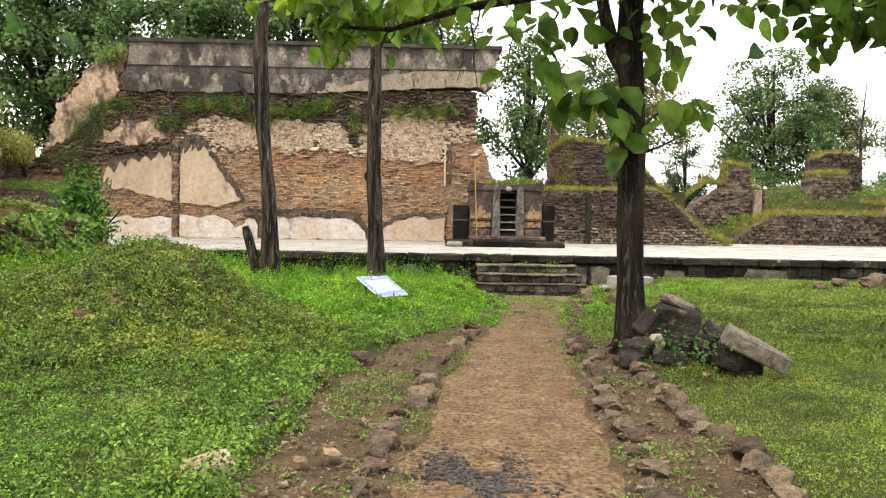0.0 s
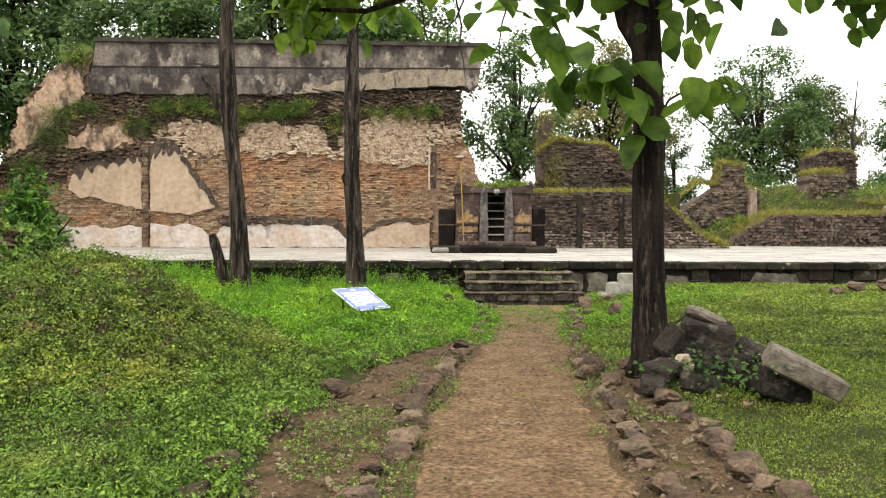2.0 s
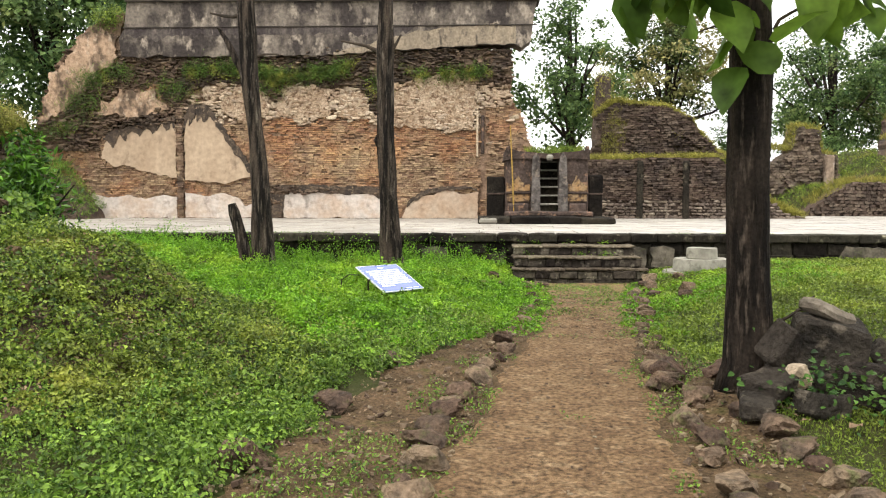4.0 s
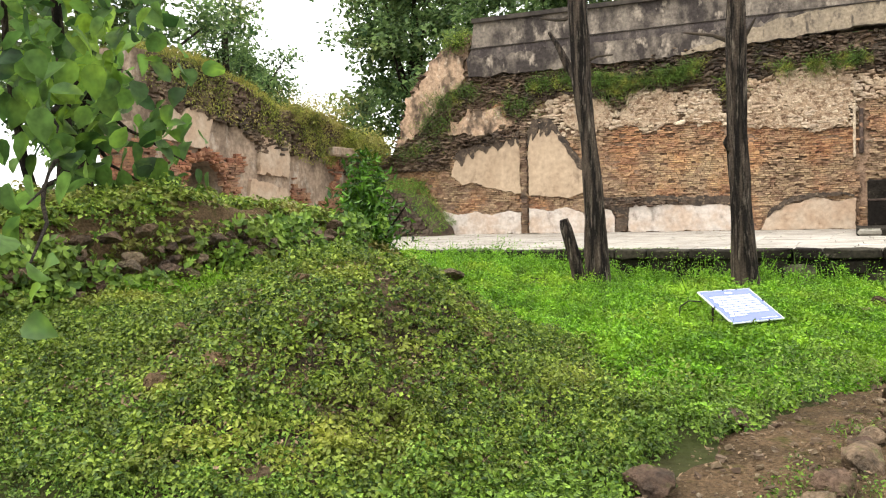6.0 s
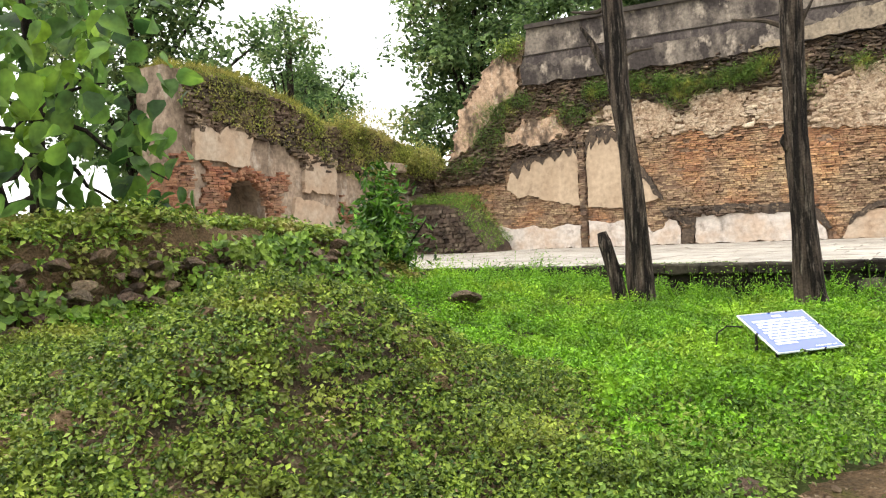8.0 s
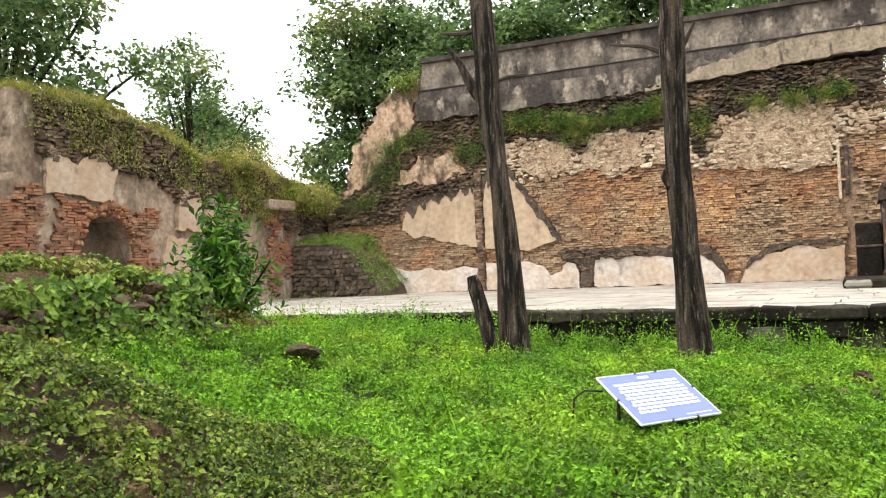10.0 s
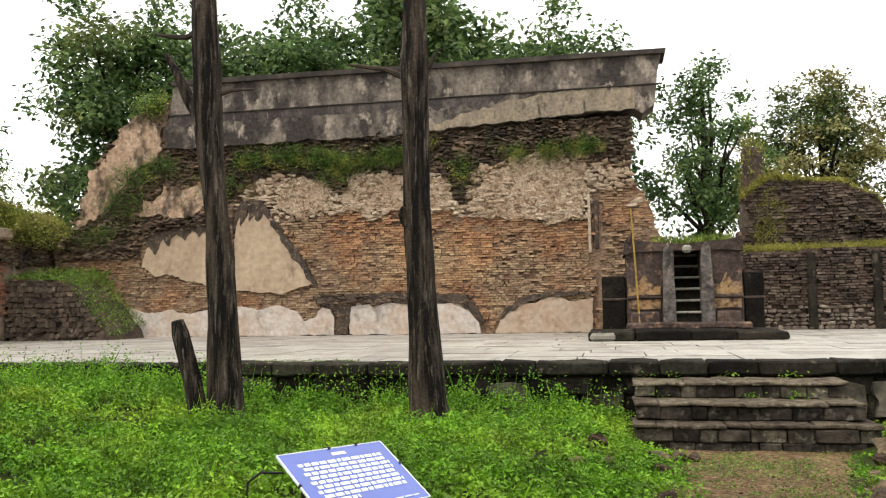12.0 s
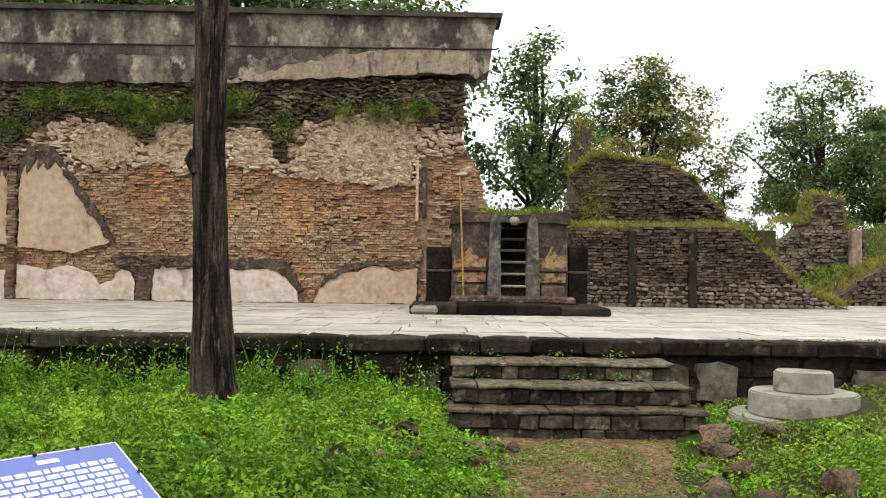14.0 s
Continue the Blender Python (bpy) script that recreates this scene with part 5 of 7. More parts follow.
# ---------------------------------------------------------------- information board
def build_board():
    th, tilt, roll, W, height = 1.035, 0.56, 0.037, 0.83, 0.556
    u0 = Vector((math.cos(th), math.sin(th), 0))
    v0 = Vector((math.sin(th) * math.cos(tilt), -math.cos(th) * math.cos(tilt), -math.sin(tilt)))
    u, v = u0 * math.cos(roll) + v0 * math.sin(roll), v0 * math.cos(roll) - u0 * math.sin(roll)
    n = u.cross(v) * -1
    if n.z < 0:
        n = -n
    m = Matrix((u, -v, n)).transposed().to_4x4()
    m.translation = Vector((-1.373, 12.644, 0.56)) + u * W / 2 + v * height / 2
    b = thing("information_board", "tilted blue enamel information board with white text, in weeds", "sign")
    b.matrix_world = m
    part("panel", box(W, height, 0.012, (0, 0, -0.006), 0.003), M_BOARD, b)
    for sx, sy, x, y in ((W + 0.008, 0.009, 0, height / 2), (W + 0.008, 0.009, 0, -height / 2), (0.009, height, -W / 2, 0), (0.009, height, W / 2, 0)):
        part("frame_rail", box(sx, sy, 0.018, (x, y, -0.008), 0.003), M_WHITE, b)
    bar = lambda x, y, w, h: part("lettering", box(w, h, 0.002, (x, y, 0.0065)), M_WHITE, b)
    bar(0.02, height * 0.40, 0.11, 0.026)
    for r in range(9):
        y = height * (0.29 - 0.072 * r)
        x = -W * 0.40 + 0.02 * (r % 2)
        end = W * (0.40 if r < 8 else -0.1)
        while x < end:
            w = random.uniform(0.025, 0.075)
            w = min(w, end - x + 0.01)
            bar(x + w / 2, y, w, 0.026)
            x += w + 0.012
    x = W * 0.1
    for w in (0.05, 0.07, 0.06, 0.05):
        bar(x + w / 2, -height * 0.43, w, 0.009)
        x += w + 0.012
    for x, y in ((-0.02, height / 2), (0.2, height / 2), (W / 2, 0.05), (-0.1, -height / 2), (0.16, -height / 2), (-W / 2, 0.0)):
        part("clip", box(0.018, 0.018, 0.026, (x, y, -0.01), 0.003), M_IRON, b)
    inv = m.inverted()
    for x, y in ((-0.30, 0.14), (0.30, 0.14), (-0.30, -0.14), (0.30, -0.14)):
        top = Vector((x, y, -0.012))
        w = m @ top
        foot = inv @ Vector((w.x, w.y, float(ground_z(w.x, w.y)) - 0.03))
        part("leg", tube([foot, top], [0.014, 0.014], 6), M_IRON, b)
    pts = [inv @ Vector(p) for p in ((-1.33, 12.66, 0.46), (-1.46, 12.62, 0.47), (-1.56, 12.66, 0.40), (-1.58, 12.65, 0.2), (-1.58, 12.65, 0.05))]
    part("bent_rod", tube(pts, [0.008] * 5, 5), M_IRON, b)

build_board()

# ---------------------------------------------------------------- trees
def big_leaves(pos, normal, size, ratio=0.72, tip=None):
    """Broad pointed leaves folded along the midrib, three faces each."""
    n = len(pos)
    nn = normal / np.linalg.norm(normal, axis=1)[:, None]
    d = RNG.normal(size=(n, 3)) if tip is None else tip + RNG.normal(size=(n, 3)) * 0.45
    d -= (d * nn).sum(1)[:, None] * nn
    d /= np.linalg.norm(d, axis=1)[:, None] + 1e-9
    w = np.cross(nn, d)
    L = (size * np.ones(n))[:, None]
    W = L * ratio * 0.5
    pt = lambda a, b, c: pos + d * L * a + w * W * b + nn * L * c
    b = RNG.uniform(-0.10, 0.14, (n, 1))
    v = np.stack([pt(0, 0, 0), pt(0.06, 0.62, 0.05), pt(0.30, 1.0, 0.08 + b), pt(0.66, 0.78, 0.02 + b), pt(0.88, 0.30, -0.08), pt(1.0, 0, -0.17), pt(0.88, -0.30, -0.08), pt(0.66, -0.78, 0.02), pt(0.30, -1.0, 0.08), pt(0.06, -0.62, 0.05), pt(0.32, 0, -0.03), pt(0.68, 0, -0.06)], 1).reshape(-1, 3)
    f = np.array([[0, 1, 2, 10], [10, 2, 3, 11], [11, 3, 4, 5], [11, 5, 6, 7], [10, 11, 7, 8], [0, 10, 8, 9]])[None] + 12 * np.arange(n)[:, None, None]
    return v, f.reshape(-1, 4)


def crown_tree(name, label, seed, height, radius, base, clusters, per, leaf, mat, bark, airy=0.0):
    """A tree with a tapered trunk, limbs to its leaf clumps and a crown of single leaves with gaps."""
    rng = np.random.default_rng(seed)
    t = thing(name, label, "tree")
    mid = (height + base) / 2
    pts = []
    while len(pts) < clusters:
        p = rng.uniform(-1, 1, 3)
        r = np.linalg.norm(p)
        if r > 1 or r < 0.3:
            continue
        wobbly = 0.82 + 0.38 * noise.noise(Vector(p / r) * 1.7 + Vector((seed, 0, 0)))
        taper = 1.0 - 0.35 * max(0.0, p[2])
        pts.append((p[0] * radius * wobbly * taper, p[1] * radius * wobbly * taper, mid + p[2] * (height - base) / 2 * wobbly))
    pts = np.array(pts)
    part("trunk", tube([(0, 0, -0.3), (0.05, 0, base * 0.5), (0.1, 0.08, base), (0.05, 0.1, mid), (0, 0, height * 0.86)], [0.028 * height, 0.021 * height, 0.018 * height, 0.012 * height, 0.004 * height], 9, 0.2, seed), bark, t, smooth=True)
    for i in range(0, clusters, max(1, clusters // 14)):
        a = Vector((0.06, 0.06, base + (pts[i][2] - base) * 0.35))
        part("limb", tube(curve_points(a, pts[i], 5, 0.3, seed + i), list(np.linspace(0.009 * height, 0.0025 * height, 6)), 6), bark, t)
    pos, nor = [], []
    for c in pts:
        k = int(per * rng.uniform(0.6, 1.3))
        q = np.clip(rng.normal(size=(k, 3)), -1.7, 1.7) * (0.24 + radius * 0.042) * np.array([1, 1, 0.6])
        pos.append(c + q)
        out = (c - np.array([0, 0, mid])) / radius
        nor.append(rng.normal(size=(k, 3)) * 0.55 + np.array([0, 0, 0.75]) + out * 0.5)
    pos, nor = np.concatenate(pos), np.concatenate(nor)
    v, f = leaves(pos, nor, leaf * rng.uniform(0.6, 1.25, len(pos)), 0.6, 0.25)
    part("crown", fast_mesh("crown", v, f, mat), mat, t, kind="stuff")
    return t


def build_backdrop_trees():
    M_YELLOW = leaf_material("flowering_crown", (0.0312, 0.0572, 0.0156), (0.13, 0.173, 0.0504), (0.28, 0.252, 0.091), patch=0.3, warm_cover=(0.48, 0.6))
    a = crown_tree("leafy_tree", "tall dark green broadleaf tree behind the ruins", 3, 12.5, 4.6, 3.0, 135, 145, 0.25, M_LEAF_TREE, M_DARKBARK)
    b = crown_tree("leafy_tree", "slender broadleaf tree with gaps of sky in its crown", 8, 11.2, 3.0, 2.4, 58, 150, 0.21, M_LEAF_TREE, M_DARKBARK)
    c = crown_tree("leafy_tree", "yellowish flowering tree behind the ruined wall", 15, 12.6, 4.0, 4.0, 105, 150, 0.225, M_YELLOW, M_DARKBARK)
    d = crown_tree("leafy_tree", "wide dark green tree crown rising over ruins", 22, 14.0, 5.6, 2.9, 130, 145, 0.255, M_LEAF_TREE, M_DARKBARK)
    e = crown_tree("leafy_tree", "broad green tree round the forecourt, copies behind the walker added unseen", 31, 13.0, 5.2, 2.8, 70, 46, 0.55, M_LEAF_TREE, M_DARKBARK)
    spots = {e: [(-42, 42, 20, 1.0), (46, 50, 90, 0.9), (-48, 24, 200, 1.0)],
             a: [(-20.7, 43, 0, 1.34), (-7.5, 42, 40, 1.34), (-40, 52, 77, 1.2), (-1.6, 43, 250, 1.12), (-12.5, 40, 310, 1.14)],
             b: [(4.5, 44, 0, 1.12), (-34, 44, 90, 1.5), (17, 58, 60, 0.75)],
             c: [(11.6, 55, 0, 1.14), (30, 66, 200, 1.1)],
             d: [(24.5, 62, 0, 1.1), (-4.5, 47, 180, 1.0), (36, 60, 120, 1.0), (-22.6, 23.2, 250, 0.95), (-20.5, 13, 310, 0.85)]}
    for tree, places in spots.items():
        for i, (x, y, rz, s) in enumerate(places):
            m = pose(x, y, 0.0, 0, 0, rz)
            if i == 0:
                tree.scale = (s, s, s)
                tree.matrix_world = m @ Matrix.Diagonal((s, s, s, 1))
            else:
                ob = copy_thing(tree, m)
                ob.matrix_basis = m @ Matrix.Diagonal((s, s, s, 1))
    # unseen trees added behind the walker, only to shape the light
    for i in range(6):
        ang = radians(198 + i * 28)
        ob = copy_thing(e, pose(26 * math.cos(ang), 2 + 24 * math.sin(ang), 0, 0, 0, i * 50))
    # thicket low behind the ruins
    for x, y, s in ((19, 49, 0.4), (27, 50, 0.4)):
        ob = copy_thing(d, pose(x, y, -0.6, 0, 0, x * 40))
        ob.matrix_basis = pose(x, y, -0.6, 0, 0, x * 40) @ Matrix.Diagonal((s * 1.5, s * 1.5, s, 1))
    t = thing("bare_tree", "thin bare branching tree beyond the far wall", "tree", (25.2, 50, 0))
    part("trunk", tube([(0, 0, 0), (0.1, 0, 4), (0.0, 0, 7), (0.3, 0, 10.5)], [0.14, 0.11, 0.08, 0.02], 7), M_BARK, t)
    for z, dx, dz in ((6, 1.2, 2.2), (6.8, -1.3, 2.4), (7.8, 0.9, 1.9), (5.2, -0.9, 1.6)):
        part("limb", tube(curve_points((0.02, 0, z), (dx, 0.2, z + dz), 5, 0.2, z), [0.05, 0.045, 0.04, 0.03, 0.02, 0.01], 5), M_BARK, t)

build_backdrop_trees()


def hang_leaves(parent, centre, spread, count, size, mat=None, name="foliage"):
    q = RNG.normal(size=(count, 3)) * np.array(spread) + np.array(centre)
    nrm = RNG.normal(size=(count, 3)) * 0.7 + np.array([0, -0.5, 0.6])
    v, f = big_leaves(q, nrm, size * RNG.uniform(0.6, 1.2, count), 0.72, np.array([0, 0, -0.8]))
    part(name, fast_mesh(name, v, f, mat or M_LEAF_LIT, True), mat or M_LEAF_LIT, parent, kind="stuff")


def build_path_tree():
    t = thing("path_tree", "dark-barked tree with large drooping leaves beside the path", "tree", (2.1, 7.8, 0.0))
    g = float(ground_z(2.1, 7.8)) - 0.1
    part("trunk", tube([(0.02, 0, g), (0.02, 0, g + 0.25), (0, 0, 0.9), (-0.02, 0, 1.6), (-0.02, 0, 2.3), (-0.04, 0, 2.95), (-0.08, 0, 3.4), (-0.05, 0.05, 4.2), (0.05, 0.1, 5.2), (0.0, 0.2, 6.6), (0.1, 0.1, 7.8)],
                       [0.25, 0.185, 0.15, 0.142, 0.138, 0.138, 0.145, 0.125, 0.10, 0.07, 0.03], 14, 0.14, 2.0), M_DARKBARK, t, smooth=True)
    part("limb", tube([(-0.06, 0, 3.15), (-0.22, 0.05, 3.4), (-0.32, 0.1, 3.8), (-0.42, 0.2, 4.4), (-0.9, 0.5, 5.3), (-1.4, 0.8, 6.3)], [0.10, 0.085, 0.075, 0.06, 0.05, 0.02], 8, 0.15), M_DARKBARK, t)
    part("limb", tube([(-0.05, 0.02, 4.1), (-0.9, 1.2, 4.32), (-1.9, 2.6, 4.45), (-2.9, 3.9, 4.45), (-4.2, 4.4, 4.6)], [0.09, 0.075, 0.055, 0.04, 0.015], 8, 0.15), M_DARKBARK, t)
    part("limb", tube([(0.0, 0, 4.0), (0.7, 0.2, 4.25), (1.6, 0.4, 4.2), (2.8, 0.5, 4.05), (3.8, 0.4, 3.9)], [0.08, 0.06, 0.045, 0.03, 0.012], 8, 0.15), M_DARKBARK, t)
    part("limb", tube([(0.0, 0, 4.6), (0.4, -1.0, 5.3), (0.6, -2.4, 5.8), (0.6, -3.6, 6.0)], [0.08, 0.06, 0.04, 0.015], 8, 0.15), M_DARKBARK, t)
    for a, b in (((-2.3, 3.0, 4.45), (-2.0, 3.1, 3.75)), ((-1.75, 2.5, 4.42), (-1.6, 2.6, 3.3)), ((-1.6, 2.3, 4.42), (-1.9, 2.2, 3.4)), ((-1.2, 1.7, 4.38), (-1.25, 1.7, 3.35)), ((-2.9, 3.9, 4.45), (-3.3, 4.2, 3.9)), ((-3.5, 4.2, 4.5), (-3.9, 4.4, 3.9)), ((-0.1, -0.1, 2.7), (-0.45, -0.3, 2.55)), ((0.1, -0.1, 2.6), (0.4, -0.1, 2.85)), ((0.15, 0, 0.5), (0.42, -0.1, 0.8)), ((0.3, -0.05, 0.62), (0.44, 0, 0.72))):
        part("twig", tube(curve_points(a, b, 5, 0.14, a[0]), [0.014, 0.013, 0.012, 0.01, 0.008, 0.005], 5), M_TWIG, t)
    # darker copy of the leaf colour, painting shade on the other clumps
    M_SHADE = leaf_material("shaded_drooping_leaves", (0.03, 0.065, 0.012), (0.17, 0.28, 0.036), (0.22, 0.33, 0.04), through_light=0.62, patch=0.7)
    # clumps that hang into view; the left ones coloured brighter, as if sunlit
    for c, s, n, size in (((-3.72, 4.35, 4.5), (0.26, 0.3, 0.16), 40, 0.30), ((-3.85, 4.4, 4.15), (0.12, 0.12, 0.10), 9, 0.29), ((-3.2, 4.2, 4.85), (0.5, 0.3, 0.13), 45, 0.38), ((-4.4, 4.5, 4.95), (0.3, 0.3, 0.12), 22, 0.36), ((-2.3, 3.4, 4.8), (0.4, 0.3, 0.10), 26, 0.34)):
        hang_leaves(t, c, s, n, size)
    for c, s, n, size in (((-0.55, -0.25, 2.85), (0.20, 0.14, 0.14), 13, 0.40), ((-0.95, -0.1, 3.25), (0.22, 0.2, 0.16), 11, 0.38), ((-0.8, -0.1, 3.8), (0.32, 0.25, 0.12), 15, 0.36), ((-0.2, -0.3, 2.55), (0.12, 0.06, 0.12), 6, 0.40), ((0.48, -0.1, 2.78), (0.10, 0.1, 0.06), 6, 0.40),
                          ((0.3, -0.2, 3.5), (0.22, 0.2, 0.16), 18, 0.30), ((0.1, -0.2, 4.15), (0.5, 0.3, 0.10), 34, 0.30), ((-1.3, 0.2, 4.42), (0.5, 0.4, 0.08), 30, 0.30), ((1.9, 0.3, 4.2), (0.35, 0.3, 0.10), 24, 0.32), ((2.6, 0.4, 3.95), (0.45, 0.3, 0.18), 60, 0.34), ((3.5, 0.4, 3.75), (0.4, 0.3, 0.2), 46, 0.34), ((2.2, 0.3, 3.75), (0.12, 0.2, 0.08), 9, 0.32), ((3.3, 0.3, 3.5), (0.2, 0.2, 0.10), 14, 0.32),
                          ((0.0, 0.3, 5.0), (1.2, 1.2, 0.5), 260, 0.34), ((-1.5, 1.5, 5.2), (1.2, 1.2, 0.4), 220, 0.36), ((2.2, 0.4, 4.9), (1.0, 1.0, 0.4), 200, 0.36), ((0.6, -2.6, 5.9), (1.1, 1.2, 0.4), 200, 0.36), ((0, 0, 7.2), (1.4, 1.4, 0.6), 260, 0.38), ((-3.2, 4.0, 5.4), (0.9, 0.9, 0.35), 150, 0.4)):
        hang_leaves(t, c, s, int(n * 1.5), size * 0.82, M_SHADE)


build_path_tree()


def build_bank_tree():
    t = thing("bank_tree", "young broad-leaved tree leaning out over the rubble bank", "tree", (-8.3, 10.3, 0.0))
    g = float(bank_z(-8.3, 10.3)) - 0.1
    part("trunk", tube([(0.0, 0, g), (0.05, 0, 2.2), (0.15, -0.05, 3.2), (0.1, -0.1, 4.4), (0.2, -0.2, 6.0)], [0.11, 0.09, 0.07, 0.05, 0.02], 9, 0.15), M_DARKBARK, t, smooth=True)
    part("stem", tube([(-0.25, -0.15, g), (-0.3, -0.3, 2.3), (-0.1, -0.6, 3.4), (0.3, -0.9, 4.6)], [0.07, 0.06, 0.045, 0.02], 8, 0.15), M_DARKBARK, t)
    for b in ((1.1, 0.9, 2.2), (1.0, 0.5, 1.75), (2.1, -1.8, 2.3), (2.7, -2.6, 1.65), (3.7, -3.4, 1.2), (0.8, -0.9, 3.0), (0.2, 0.8, 3.4), (-0.6, 1.0, 3.6)):
        a = (0.1, -0.05, min(3.0, b[2] + 0.9))
        part("limb", tube(curve_points(a, b, 6, 0.25, b[0]), list(np.linspace(0.035, 0.008, 7)), 6), M_DARKBARK, t)
    M_BANKLEAF = leaf_material("bank_tree_leaves", (0.025, 0.062, 0.018), (0.15, 0.27, 0.055), (0.23, 0.36, 0.036), through_light=0.55, patch=0.9, warm_cover=(0.5, 0.68))
    for c, s, n, size in (((1.0, 0.75, 1.95), (0.22, 0.25, 0.18), 20, 0.34), ((0.95, 0.9, 2.75), (0.25, 0.3, 0.25), 24, 0.32), ((0.5, 0.2, 2.3), (0.35, 0.4, 0.35), 44, 0.32), ((0.7, -0.7, 2.4), (0.35, 0.35, 0.4), 48, 0.33), ((0.6, -0.5, 3.2), (0.5, 0.5, 0.35), 70, 0.32), ((0.5, 0.2, 3.9), (0.6, 0.7, 0.35), 90, 0.32), ((0.2, -0.6, 4.8), (0.9, 0.9, 0.5), 160, 0.34),
                          ((2.1, -1.8, 2.2), (0.2, 0.25, 0.3), 16, 0.32), ((2.5, -2.4, 1.7), (0.2, 0.2, 0.15), 8, 0.30), ((3.8, -3.5, 1.2), (0.15, 0.15, 0.2), 8, 0.28), ((1.2, -1.2, 3.0), (0.4, 0.4, 0.4), 50, 0.32), ((1.4, -1.6, 3.9), (0.5, 0.6, 0.4), 80, 0.33), ((-0.6, 0.9, 3.4), (0.5, 0.5, 0.4), 60, 0.3)):
        hang_leaves(t, c, s, int(n * 0.85), size * 0.92, M_BANKLEAF)


build_bank_tree()


def build_bush():
    t = thing("bush", "dense glossy dark green bush at the terrace corner", "bush", (-6.85, 14.75, 0.0))
    g = 0.75
    for dx, dy in ((0, 0), (0.08, 0.05), (-0.09, 0.02), (0.03, -0.08), (0.25, 0.02)):
        part("stem", tube([(dx, dy, g - 0.15), (dx * 1.5, dy * 2, g + 0.45), (dx * 3, dy * 3, g + 0.9)], [0.03, 0.022, 0.01], 6), M_DARKBARK, t)
    n = 2300
    q = RNG.normal(size=(n, 3)) * np.array([0.235, 0.22, 0.42]) + np.array([0.02, 0, 1.48])
    # pointed top: narrower the higher
    q[:, :2] *= np.clip(1.25 - 0.55 * (q[:, 2:3] - 1.1), 0.35, 1.2)
    q = q[(q[:, 2] > 0.9) & (q[:, 2] < 2.5)]
    v, f = leaves(q, RNG.normal(size=q.shape) + np.array([0, -0.2, 0.4]), 0.15 * RNG.uniform(0.6, 1.2, len(q)), 0.38, 0.2)
    part("crown", fast_mesh("crown", v, f, M_BUSH), M_BUSH, t, kind="stuff")

build_bush()

# ---------------------------------------------------------------- ground cover
def scatter(x0, x1, y0, y1, density):
    n = int((x1 - x0) * (y1 - y0) * density)
    return RNG.uniform(x0, x1, n), RNG.uniform(y0, y1, n)


def cover(name, label, x, y, z, height, leaf, mat, blade_share=0.25, blade_h=1.4, ratio=0.55, jitter=0.6, blade_w=0.008):
    """Low plants: single leaves at many heights and some upright blades, all one mesh."""
    n = len(x)
    up = RNG.uniform(0, 1, n) ** 0.7
    pos = np.stack([x, y, z + height * up], 1)
    k = RNG.uniform(0, 1, n) < blade_share
    sets = [leaves(pos[~k], RNG.normal(size=(int((~k).sum()), 3)) * jitter + np.array([0, 0, 1]), leaf * RNG.uniform(0.55, 1.3, int((~k).sum())), ratio, 0.2)]
    if k.any():
        low = np.stack([x[k], y[k], z[k] - 0.01], 1)
        hh = (height * np.ones(n))[k] * blade_h
        sets.append(blades(low, hh, blade_w, 0.5))
    v, f = join_arrays(*sets)
    return thing(name, label, "plants", kind="stuff", mesh=fast_mesh(name, v, f, mat))


def plants(name, label, x, y, height, radius, per, leaf, mat, z=None, ratio=0.55, stalks=0.0):
    """Many low domed plants, each with its own height, made of single leaves; dark gaps stay between them."""
    m = len(x)
    z = ground_z(x, y) if z is None else z
    h, r = height * np.ones(m) * RNG.uniform(0.5, 1.35, m), radius * np.ones(m) * RNG.uniform(0.6, 1.3, m)
    k = np.repeat(np.arange(m), np.maximum(4, (per * RNG.uniform(0.5, 1.4, m)).astype(int)))
    n = len(k)
    a, q = RNG.uniform(0, 2 * math.pi, n), RNG.uniform(0, 1, n) ** 0.6
    out = np.stack([np.cos(a), np.sin(a), np.zeros(n)], 1)
    up = h[k] * (1 - 0.55 * q * q) * RNG.uniform(0.25, 1.0, n) ** 0.6
    pos = np.stack([x[k], y[k], z[k] + up], 1) + out * (r[k] * q)[:, None]
    nor = out * (0.7 * q)[:, None] + np.array([0, 0, 1.0]) + RNG.normal(size=(n, 3)) * 0.75
    sets = [leaves(pos, nor, leaf * (0.7 + 0.6 * RNG.uniform(0, 1, m))[k] * RNG.uniform(0.6, 1.25, n), ratio, 0.25, out)]
    if stalks:
        t = np.repeat(np.arange(m), (stalks + RNG.uniform(0, 1, m)).astype(int))
        near = RNG.normal(0, 0.4, (2, len(t))) * r[t]
        sets.append(blades(np.stack([x[t] + near[0], y[t] + near[1], z[t]], 1), h[t] * 1.45, 0.006, 0.5))
    v, f = join_arrays(*sets)
    return thing(name, label, "plants", kind="stuff", mesh=fast_mesh(name, v, f, mat))


